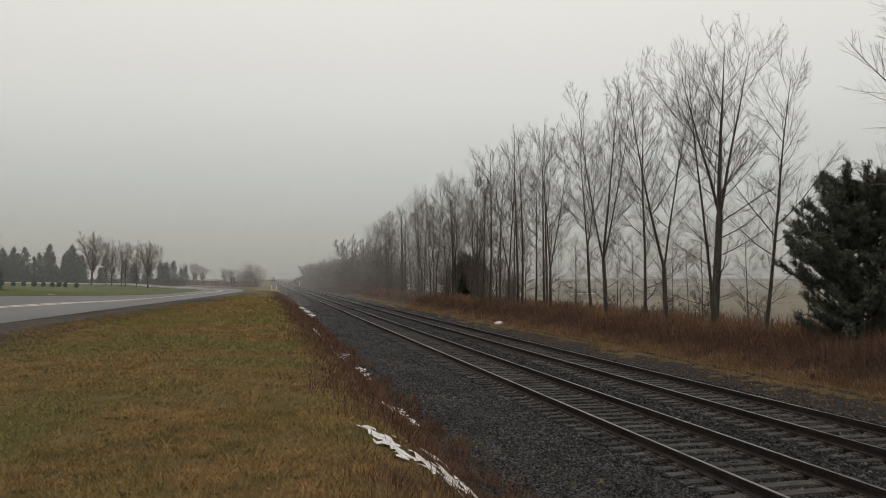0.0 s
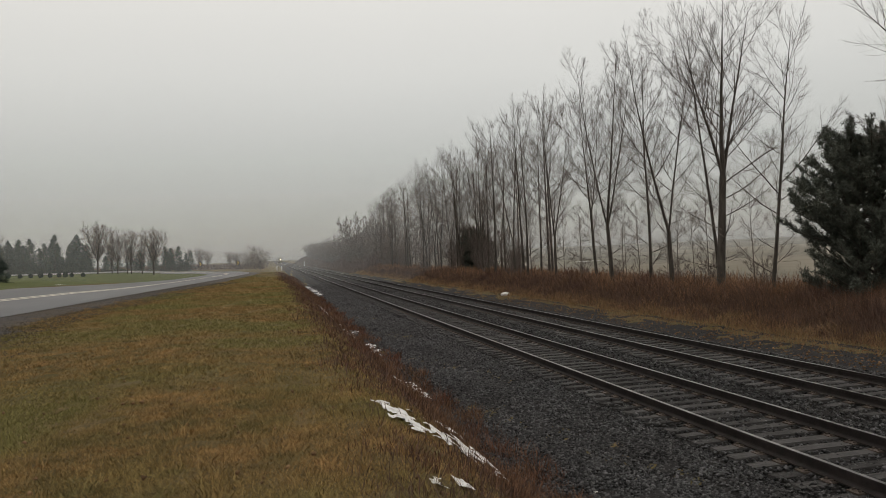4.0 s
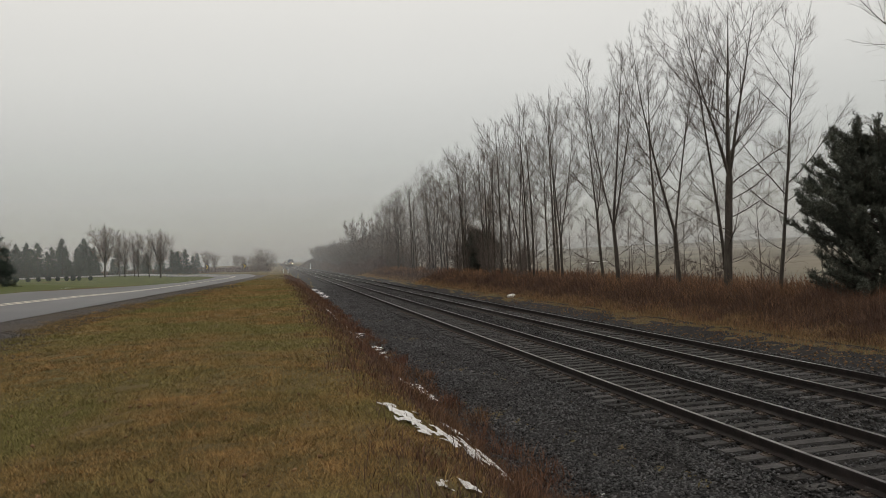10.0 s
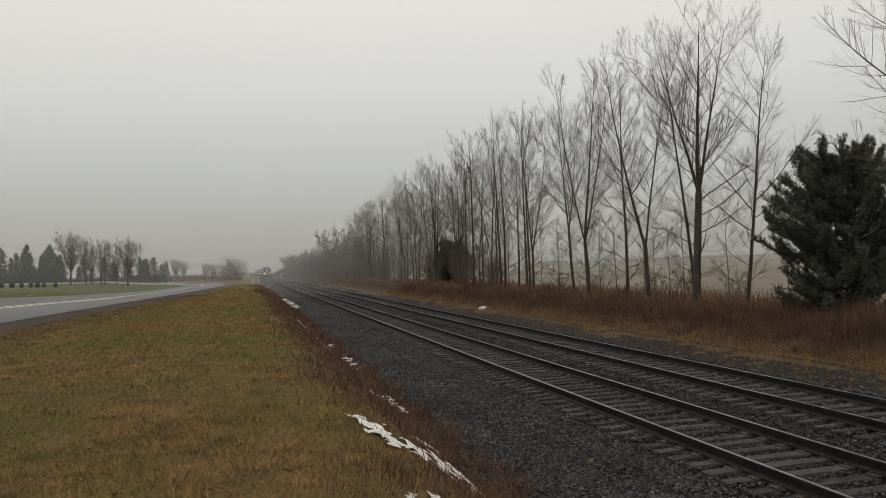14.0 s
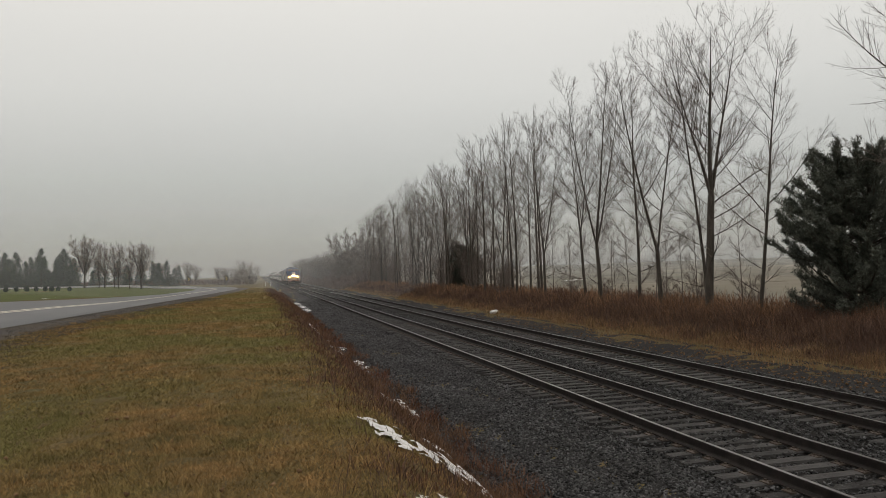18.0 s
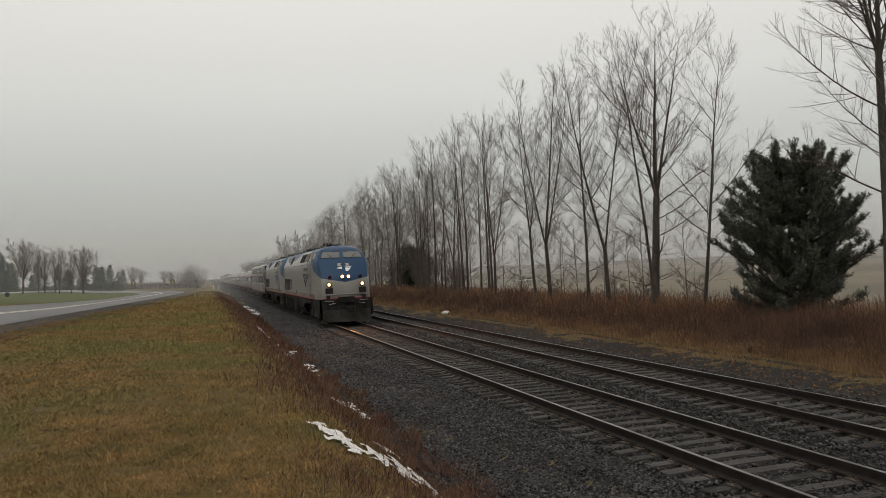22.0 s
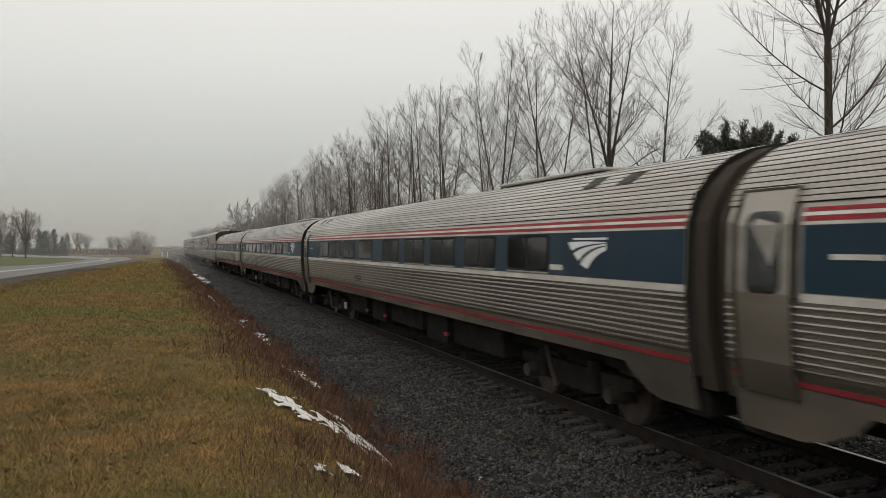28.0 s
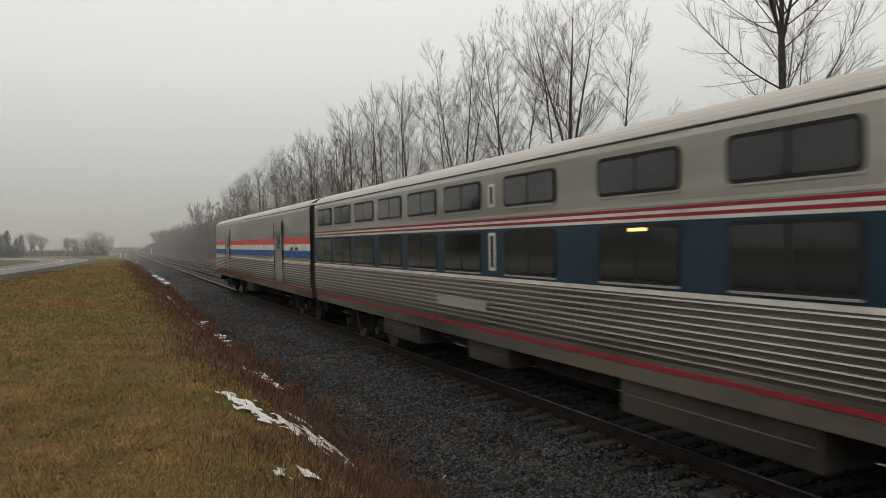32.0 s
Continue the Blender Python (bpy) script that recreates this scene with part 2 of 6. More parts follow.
def tube(p0, p1, r0, r1=None, sides=10, bm=None):
    """A closed tapered cylinder from p0 to p1."""
    bm = bm or bmesh.new()
    d = Vector(p1) - Vector(p0)
    m = Matrix.Translation((Vector(p0) + Vector(p1)) / 2) @ d.to_track_quat("Z", "Y").to_matrix().to_4x4()
    bmesh.ops.create_cone(bm, cap_ends=True, segments=sides, radius1=r0, radius2=r0 if r1 is None else r1, depth=d.length, matrix=m)
    return bm


def empty(name, at, label, category, group=""):
    ob = new(name)
    ob.empty_display_size = 0.2
    ob.matrix_basis = Matrix.Translation(at)
    return tagged(ob, label, category, group)


# ---- lie of the land ----
C1, C2, HALF = 7.364, 10.768, 0.75
GX = np.array([-60.0, -30.0, -16.0, -9.0, -2.0, 1.0])
GY = np.array([0.0, 30.0, 50.0, 75.0, 100.0, 150.0, 220.0, 400.0])
GZ = np.array([
    [2.2, 2.2, 2.2, 2.2, 2.15, 2.1, 1.7, 0.2],
    [2.0, 2.1, 2.1, 2.0, 1.85, 1.7, 1.4, 0.2],
    [1.6, 1.75, 1.8, 1.4, 0.95, 0.9, 0.95, 0.2],
    [1.15, 1.15, 1.1, 1.0, 0.85, 0.62, 0.6, 0.1],
    [1.15, 1.1, 1.05, 0.95, 0.85, 0.58, 0.5, 0.1],
    [1.1, 1.05, 1.0, 0.9, 0.8, 0.48, 0.35, 0.0]])
PX = np.array([1.0, 1.7, 2.6, 3.1, 3.7, 5.5, 5.95, 12.6, 13.6, 15.8, 17.0, 19.0, 21.0, 30.0, 60.0])
PW = np.array([1.0, 0.72, 0.12, 0, 0, 0, 0, 0, 0, 0, 0, 0, 0, 0, 0])
PZ = np.array([0, 0.0, -0.05, -0.52, -0.58, -0.34, -0.27, -0.27, -0.50, -0.46, -0.2, 0.1, 0.15, 0.05, 0.0])


def land(x, y):
    """Height of the ground at x, y (arrays)."""
    x, y = np.broadcast_arrays(np.asarray(x, float), np.asarray(y, float))
    cols = np.stack([np.interp(y, GY, GZ[k]) for k in range(len(GX))])
    xi = np.clip(np.interp(x, GX, np.arange(len(GX))), 0, len(GX) - 1)
    k = np.minimum(xi.astype(int), len(GX) - 2)
    w = xi - k
    w = w * w * (3 - 2 * w)
    left = np.take_along_axis(cols, k[None], 0)[0] * (1 - w) + np.take_along_axis(cols, (k + 1)[None], 0)[0] * w
    right = np.interp(x, PX, PW) * cols[-1] + np.interp(x, PX, PZ)
    return np.where(x <= 1.0, left, right)


def grid(name, xs, ys, zfun, material, label, lump=0.0, parent=None, seed=1):
    X, Y = np.meshgrid(xs, ys)
    Z = zfun(X, Y)
    if lump:
        rng = np.random.default_rng(seed)
        Z = Z + rng.normal(0, lump, Z.shape)
    nx, ny = len(xs), len(ys)
    i = (np.arange(ny - 1)[:, None] * nx + np.arange(nx - 1)[None]).ravel()
    ob = raw(name, np.stack([X, Y, Z], -1).reshape(-1, 3), np.stack([i, i + 1, i + nx + 1, i + nx], 1), material, parent, smooth=True)
    return tagged(ob, label, kind="structure")


YS = np.concatenate([np.arange(-60, 0, 6), np.arange(0, 24, 0.3), np.arange(24, 60, 0.8), np.arange(60, 170, 2.5), np.arange(170, 420, 10), np.geomspace(420, 3000, 14)])
XS = np.concatenate([-np.geomspace(3000, 70, 14), np.arange(-64, -20, 3), np.arange(-20, -6, 0.7), np.arange(-6, 5.6, 0.25), np.arange(5.6, 16, 0.65), np.arange(16, 34, 1.0), np.geomspace(36, 3000, 18)])
grid("ground", XS, YS, lambda x, y: land(x, y) - 0.02 * ((x > 3.3) & (x < 14.5)), M_SOIL, "brown and green winter turf and bare soil", 0.012)
# ballast bed under both tracks, a sheet of crushed stone over the ground
BX = np.concatenate([np.arange(3.5, 5.8, 0.15), np.arange(5.8, 12.8, 0.35), np.arange(12.8, 16.2, 0.3)])
BY = np.concatenate([np.arange(-30, 3, 3), np.arange(3, 26, 0.2), np.arange(26, 80, 1.0), np.arange(80, 420, 8), np.geomspace(420, 2900, 12)])
grid("ballast_bed", BX, BY, lambda x, y: land(x, y) + 0.012 + 0.03 * np.sin(x * 3.1 + y * 0.7) * (x < 5.5), M_BALLAST, "crushed-stone ballast bed, gap shade in its dark colour", 0.012)
# stubble field behind the tree row
grid("field", np.concatenate([np.arange(24, 60, 4), np.geomspace(60, 2500, 14)]), np.concatenate([np.arange(-60, 300, 12), np.geomspace(300, 2500, 10)]), lambda x, y: land(x, y) + 0.03 + np.clip(x - 60, 0, 400) * 0.004, M_FIELD, "pale stubble field in mist")

# ---- road along the left ----
RX = np.array([-12.2, -11.6, -9.4, -6.4, -4.7, -3.4, -6.0, -14.0, -30.0, -62.0, -130.0])
RY = np.array([-40.0, 0.0, 31.0, 70.0, 105.0, 138.0, 153.0, 162.0, 169.0, 178.0, 194.0])
RS = np.concatenate([np.arange(0, 3.2, 0.15), np.arange(3.2, 10.001, 0.1)])


def road_edge(s):
    k = np.arange(len(RX))
    px, py = np.interp(s, k, RX), np.interp(s, k, RY)
    return px, py


def smooth_edge():
    s = np.linspace(0, 10, 480)
    px, py = road_edge(s)
    for _ in range(270):
        px[1:-1] = (px[:-2] + 2 * px[1:-1] + px[2:]) / 4
        py[1:-1] = (py[:-2] + 2 * py[1:-1] + py[2:]) / 4
    return px, py


EX, EY = smooth_edge()
tx, ty = np.gradient(EX), np.gradient(EY)
tl = np.hypot(tx, ty)
NXL, NYL = -ty / tl, tx / tl


def road_strip(name, a, b, lift, material, label, n=8, ragged=0.0, seed=3):
    """A strip of road between offsets a and b to the left of its near edge."""
    u = np.linspace(a, b, n)
    X, Y = EX[:, None] + NXL[:, None] * u, EY[:, None] + NYL[:, None] * u
    if ragged:
        X[:, :3] += (ragged * (np.sin(Y[:, 0] * 1.9) + np.sin(Y[:, 0] * 4.3 + 1) + np.random.default_rng(seed).normal(0, 0.8, len(X))) + 2.6 * np.exp(-(((Y[:, 0] - 15.0) / 8.0) ** 2)))[:, None] * np.array([1.0, 0.66, 0.33])
    # the bend's outer edge is raised to fit its look from the camera
    Z = land(X, Y) + lift + 0.30 * (np.clip((EY - 132.0) / 22.0, 0, 1))[:, None] * np.clip(np.interp(u, [-2.3, 0.0, 6.9], [0.0, 1.0, 0.0]), 0, 1)[None]
    if ragged:
        Z -= 0.05 * np.clip((-1.7 - u) / 0.6, 0, 1)[None]
    i = (np.arange(len(EX) - 1)[:, None] * n + np.arange(n - 1)[None]).ravel()
    return tagged(raw(name, np.stack([X, Y, Z], -1).reshape(-1, 3), np.stack([i, i + 1, i + n + 1, i + n], 1), material, smooth=True), label, kind="structure")


road_strip("shoulder", -2.3, 0.12, 0.035, M_GRAVEL, "dark gravel road shoulder", 8, 0.14)
road_strip("road", 0.0, 6.9, 0.06, M_ROAD, "damp grey asphalt two-lane road", 10)
road_strip("trim_centre_line", 3.42, 3.58, 0.068, M_PAINT_Y, "faded yellow centre line", 3)
road_strip("trim_centre_line", 3.70, 3.86, 0.068, M_PAINT_Y, "faded yellow centre line", 3)
road_strip("lawn", 6.9, 60.0, 0.03, M_LAWN, "short green lawn beside the road", 16)


# ---- track ----
def rail_profile():
    """Half profile of a rail, head to foot, as x, z pairs from its middle."""
    right = [(0.030, 0.0), (0.0365, -0.008), (0.036, -0.040), (0.010, -0.050), (0.008, -0.125), (0.020, -0.140), (0.072, -0.155), (0.072, -0.170)]
    return right + [(-x, z) for x, z in reversed(right)]


def track(name, c, label):
    th = tagged(new(name), label, "railway track", "tracks")
    for s in (-1, 1):
        prof = rail_profile()
        ys = [-60.0, 0.0, 30.0, 100.0, 400.0, 1500.0]
        v = [(c + s * HALF + x, y, z) for y in ys for x, z in prof]
        k = len(prof)
        f = [(i * k + j, i * k + (j + 1) % k, (i + 1) * k + (j + 1) % k, (i + 1) * k + j) for i in range(len(ys) - 1) for j in range(k)]
        rail = raw("rail", v, f, M_RAIL, th, "rust-brown steel rail with a worn bright head")
        rail.data.materials.append(M_RAILTOP)
        for p in rail.data.polygons:
            if p.center.z > -0.003:
                p.material_index = 1
    return th


TRACK1 = track("track", C1, "near railway track of rusty rails on worn wooden ties")
TRACK2 = track("track", C2, "far railway track of rusty rails on worn wooden ties")


# ---- trees ----
def tubes(chains, sides):
    """Points and faces of tapered tubes along chains of (points, radii)."""
    V, F, base = [], [], 0
    ang = np.arange(sides) * 2 * np.pi / sides
    for pts, rad in chains:
        pts, rad = np.asarray(pts, float), np.asarray(rad, float)
        d = np.gradient(pts, axis=0)
        d /= np.linalg.norm(d, axis=1)[:, None] + 1e-9
        ref = np.where(np.abs(d[:, 2:3]) > 0.9, [[1.0, 0, 0]], [[0, 0, 1.0]])
        a = np.cross(d, ref)
        a /= np.linalg.norm(a, axis=1)[:, None] + 1e-9
        b = np.cross(d, a)
        ring = pts[:, None] + rad[:, None, None] * (np.cos(ang)[None, :, None] * a[:, None] + np.sin(ang)[None, :, None] * b[:, None])
        n = len(pts)
        V.append(ring.reshape(-1, 3))
        i = base + np.arange(n - 1)[:, None] * sides + np.arange(sides)[None]
        j = base + np.arange(n - 1)[:, None] * sides + (np.arange(sides)[None] + 1) % sides
        F.append(np.stack([i, j, j + sides, i + sides], -1).reshape(-1, 4))
        base += n * sides
    return np.concatenate(V), np.concatenate(F)


def grow(rng, start, way, length, r0, n, wobble, rise, r1=None):
    """A limb: points and radii, bending upward by rise."""
    p, d = np.array(start, float), np.array(way, float)
    pts, step = [p.copy()], length / n
    for k in range(n):
        d = d + rng.normal(0, wobble, 3) + np.array([0, 0, rise / n])
        d /= np.linalg.norm(d)
        p = p + d * step
        pts.append(p.copy())
    rad = np.linspace(r0, r0 * 0.25 if r1 is None else r1, n + 1)
    return np.array(pts), rad


def unit(v):
    return v / (np.linalg.norm(v, axis=-1, keepdims=True) + 1e-9)


def shoots(rng, start, way, length, r0, r1, n, wobble, rise):
    """Many limbs at once: points and radii of shoots that bend upward by rise."""
    p, d = np.array(start, float), unit(np.array(way, float))
    pts = [p]
    for k in range(n):
        d = d + rng.normal(0, wobble, d.shape)
        d[:, 2] += rise / n
        d = unit(d)
        p = p + d * (length / n)[:, None]
        pts.append(p)
    return np.stack(pts, 1), r0[:, None] + (r1 - r0)[:, None] * np.linspace(0, 1, n + 1)[None]


def wood(batches, sides):
    """Points and faces of tapered tubes along batches of shoots."""
    V, F, base = [], [], 0
    ang = np.arange(sides) * 2 * np.pi / sides
    for pts, rad in batches:
        m, k = rad.shape
        if not m:
            continue
        d = unit(np.gradient(pts, axis=1))
        ref = np.where(np.abs(d[..., 2:3]) > 0.9, np.array([1.0, 0, 0]), np.array([0, 0, 1.0]))
        a = unit(np.cross(d, ref))
        b = np.cross(d, a)
        ring = pts[:, :, None] + rad[:, :, None, None] * (np.cos(ang)[:, None] * a[:, :, None] + np.sin(ang)[:, None] * b[:, :, None])
        V.append(ring.reshape(-1, 3))
        i = base + (np.arange(m)[:, None, None] * k + np.arange(k - 1)[None, :, None]) * sides
        j, j2 = np.arange(sides)[None, None], (np.arange(sides)[None, None] + 1) % sides
        F.append(np.stack([i + j, i + j2, i + j2 + sides, i + j + sides], -1).reshape(-1, 4))
        base += m * k * sides
    return np.concatenate(V), np.concatenate(F)


def off_way(rng, d, lo, hi):
    """Directions off d by lo to hi radians."""
    d = unit(d)
    q = rng.normal(0, 1, d.shape)
    q = unit(q - d * (q * d).sum(-1, keepdims=True))
    a = rng.uniform(lo, hi, len(d))[:, None]
    return d * np.cos(a) + q * np.sin(a)


def along(pts, who, t):
    """Points and directions at shares t along the shoots who."""
    n = pts.shape[1] - 1
    i = np.minimum((t * n).astype(int), n - 1)
    p0, p1 = pts[who, i], pts[who, i + 1]
    return p0 + (p1 - p0) * (t * n - i)[:, None], p1 - p0


CROWN = ([0.0, 0.08, 0.16, 0.30, 0.48, 0.66, 0.82, 0.94, 1.02], [0.40, 0.62, 0.80, 0.95, 1.0, 0.94, 0.78, 0.54, 0.32])


def bare_tree(seed, H, r, fork=0.0, leaders=(), low=0.10, reach=0.28, dense=1.0, lean=(0, 0), up=0.55, tilt=(1.30, 0.95, 0.62), twig=0.0055, third=4.0, side=(0.8, -0.6), rise=0.30):
    """A leafless tree: straight stems, long limbs that curve upward, branches and twigs on them. leaders: lean across, lean along and length of each stem above the fork."""
    rng = np.random.default_rng(seed)
    way = np.array([lean[0], lean[1], 1.0])
    way /= np.linalg.norm(way)
    stems, main, limbs, fine = [], [], [], []
    if leaders:
        hf = H * fork
        pts, rad = grow(rng, (0, 0, -0.3), way, hf + 0.3, r, 7, 0.010, 0.02, r * 0.76)
        stems.append((pts, rad))
        main.append((pts, rad, min(0.8, low / max(fork, 0.05)), 0.85))
        for k, (across, deep, size) in enumerate(leaders):
            d = np.array([side[0] * across - side[1] * deep, side[1] * across + side[0] * deep, 1.0]) + way * 0.15
            q, w = grow(rng, pts[-1] - way * 0.05, d / np.linalg.norm(d), (H - hf) * size * math.sqrt(1 + 0.5 * (across ** 2 + deep ** 2)), rad[-1] * (0.80 if k == 0 else 0.56), 12, 0.018, rise, 0.008)
            w = w[0] * (w / w[0]) ** 1.15
            stems.append((q, w))
            main.append((q, w, 0.04, 1.0 if len(leaders) < 3 else 0.85))
    else:
        q, w = grow(rng, (0, 0, -0.3), way, H + 0.3, r, 18, 0.014, 0.03, 0.008)
        stems.append((q, w))
        main.append((q, w, low, 1.0))
    az = rng.uniform(0, 6.28)
    for pts, rad, skip, share in main:
        L = np.linalg.norm(np.diff(pts, axis=0), axis=1).sum()
        c = max(2, int(L * (1 - skip) * 2.4 * dense))
        t = skip + (0.985 - skip) * (np.arange(c) + rng.uniform(0, 0.9, c)) / c
        p, axis = along(pts[None], np.zeros(c, int), t)
        axis = unit(axis)
        z = p[:, 2] / H
        size = H * reach * np.interp(z, *CROWN) * share * rng.uniform(0.50, 1.12, c) * np.where(rng.uniform(0, 1, c) < 0.3, 0.55, 1.0)
        turn = az + np.cumsum(2.4 + rng.normal(0, 0.4, c))
        az = turn[-1]
        out = np.stack([np.cos(turn), np.sin(turn), np.zeros(c)], 1)
        out = unit(out - axis * (out * axis).sum(1, keepdims=True))
        a = np.interp(z, [0.1, 0.35, 1.0], tilt) * rng.uniform(0.8, 1.2, c)
        thick = np.maximum(twig * 1.4, np.minimum(np.interp(t * (len(rad) - 1), np.arange(len(rad)), rad) * 0.50, 0.004 + size * 0.0062))
        lp, lr = shoots(rng, p, axis * np.cos(a)[:, None] + out * np.sin(a)[:, None], size, thick, np.full(c, twig), 8, 0.045, up)
        limbs.append((lp, lr))
        n2 = (2 + size * 3.9 * dense).astype(int)
        who = np.repeat(np.arange(c), n2)
        t2 = rng.uniform(0.14, 1.0, len(who))
        p2, d2 = along(lp, who, t2)
        l2 = (0.26 + size[who] * (1.05 - t2) * 0.60) * rng.uniform(0.4, 1.1, len(who))
        r2 = np.maximum(twig, thick[who] * (1 - 0.75 * t2) * 0.55)
        bp, br = shoots(rng, p2, off_way(rng, d2, 0.45, 0.95), l2, r2, np.full(len(who), twig * 0.75), 4, 0.075, 0.45)
        fine.append((bp, br))
        if third:
            who3 = np.repeat(np.arange(len(who)), (0.5 + l2 * third + rng.uniform(0, 1, len(who))).astype(int))
            t3 = rng.uniform(0.25, 1.0, len(who3))
            p3, d3 = along(bp, who3, t3)
            l3 = (0.10 + l2[who3] * (1.1 - t3) * 0.55) * rng.uniform(0.5, 1.2, len(who3))
            fine.append(shoots(rng, p3, off_way(rng, d3, 0.45, 0.95), l3, np.full(len(who3), twig * 0.75), np.full(len(who3), twig * 0.55), 2, 0.08, 0.32))
    return stems, limbs, fine


def plant_tree(name, at, label, group, stems, limbs, fine, bark, twigs, turn=0.0):
    th = tagged(new(name), label, "tree", group)
    th.matrix_basis = pose(*at, 0, 0, turn)
    for k, chain in enumerate(stems):
        v, f = tubes([chain], 7)
        raw("stem" if k else "trunk", v, f, bark, th, "" if k else "grey trunk", smooth=True)
    v, f = wood(limbs, 4)
    tagged(raw("bough", v, f, bark, th, "ascending bare limbs", smooth=True), kind="stuff")
    v, f = wood(fine, 3)
    tagged(raw("crown", v, f, twigs, th, "fine bare twigs"), kind="stuff")
    return th


def gz(x, y):
    return float(land(x, y))


# the near end of the row, each tree grown for itself
ROW = [  # y, height, trunk radius, fork, stems above it, lean across the view, seed, dense, reach
    (19.2, 15.2, 0.155, 0.58, ((0.06, 0.0, 1.0), (-0.22, 0.1, 0.9), (0.3, -0.2, 0.85)), 0.035, 11, 1.25, 0.45),
    (29.9, 11.9, 0.10, 0.0, (), 0.115, 12, 1.3, 0.36),
    (32.6, 14.4, 0.21, 0.40, ((0.02, 0.0, 1.0), (0.19, 0.1, 0.93), (-0.26, -0.05, 0.82)), 0.02, 13, 1.15, 0.36),
    (33.9, 13.1, 0.10, 0.0, (), -0.02, 14, 1.1, 0.30),
    (37.0, 13.7, 0.14, 0.24, ((-0.26, 0.0, 1.0), (0.18, 0.05, 0.97)), -0.01, 15, 1.15, 0.31),
    (40.9, 13.2, 0.11, 0.0, (), 0.02, 16, 1.25, 0.31),
    (44.4, 14.8, 0.15, 0.26, ((0.06, 0.0, 1.0), (-0.24, 0.1, 0.94), (0.26, -0.05, 0.93)), -0.03, 17, 1.15, 0.29),
    (48.4, 12.6, 0.11, 0.38, ((-0.10, 0.0, 1.0), (0.18, 0.0, 0.85)), -0.05, 18, 1.2, 0.32),
    (54.0, 13.7, 0.12, 0.25, ((-0.10, 0.1, 1.0), (0.20, 0.0, 0.9)), 0.0, 19, 1.2, 0.31)]
for k, (y, H, r, fork, leaders, lean, seed, dense, reach) in enumerate(ROW):
    x = 21.0 + (0.5 if k % 2 else -0.3)
    far = math.hypot(x, y)
    side = (y / far, -x / far)
    made = bare_tree(seed, H - gz(x, y), r, fork, leaders, dense=dense, reach=reach, lean=(lean * side[0], lean * side[1]), side=side, twig=0.0036 + 0.00005 * y, third=3.4, low=0.30 if seed == 11 else 0.10)
    plant_tree("poplar", (x, y, gz(x, y)), ("tall bare grey poplar with a forked trunk behind the brush" if leaders else "tall slender bare poplar behind the dry brush"), "tree row", *made, M_BARK, M_TWIG)
# farther along, copies of six grown trees
FARV = [bare_tree(40 + k, 14.4, 0.13, 0.24, ((0.08, 0.1, 1.0), (-0.22, -0.1, 0.92)) if k % 2 else (), dense=0.82, reach=0.33, twig=0.0076, third=1.9) for k in range(6)]
rng = np.random.default_rng(5)
first = {}
yy, k = 57.6, 0
while yy < 166:
    x = 21.0 + rng.uniform(-0.9, 1.2) + (2.6 if k % 3 == 2 else 0.0)
    v = int(rng.integers(0, 6))
    s = rng.uniform(0.84, 1.02)
    if v not in first:
        first[v] = plant_tree("poplar", (x, yy, gz(x, yy)), "tall bare poplar farther along the row", "tree row", *FARV[v], M_BARK, M_TWIG)
        ob = first[v]
    else:
        ob = copy_thing(first[v], pose(x, yy, gz(x, yy), 0, 0, rng.uniform(0, 360)))
    ob.scale = (s, s, s)
    yy += rng.uniform(1.2, 2.5) if yy < 110 else rng.uniform(1.8, 3.4)
    k += 1


# broad bushy trees: a short trunk and a round head of spreading stems
def broad(seed, H, r, twig, dense=1.0, fork=0.26, wide=0.75):
    rng = np.random.default_rng(seed)
    fan = [(0.05, 0.0, 1.0)]
    for k in range(9):
        a, u = 2.4 * k, wide * (0.45 + 0.55 * (k % 3) / 2)
        fan.append((u * math.cos(a), u * math.sin(a), rng.uniform(0.80, 0.95) * (1 - 0.16 * u)))
    return bare_tree(seed, H, r, fork, fan, dense=dense, reach=0.26, up=0.35, tilt=(1.0, 0.9, 0.8), twig=twig, third=3.4, low=0.24, rise=0.25)


B1 = broad(61, 14.0, 0.35, 0.034, 0.8, 0.14, 0.95)
big = plant_tree("maple", (22.5, 205.0, 0.1), "broad bare tree at the end of the row in mist", "misty trees", *B1, M_BARK, M_TWIG)
for x, y, s in ((28, 212, 0.9), (20, 232, 0.62), (25, 250, 0.80), (22, 282, 0.7), (18.6, 238, 0.5), (18.2, 262, 0.55), (28, 320, 0.9), (20, 305, 0.6), (24, 365, 0.8), (20, 345, 0.7), (21, 400, 0.8), (30, 420, 0.95), (24, 470, 0.9), (19.5, 192, 0.5), (23, 184, 0.62), (20.5, 176, 0.55)):
    ob = copy_thing(big, pose(x, y, 0.05, 0, 0, y * 7))
    ob.scale = (s, s, s * 0.95)
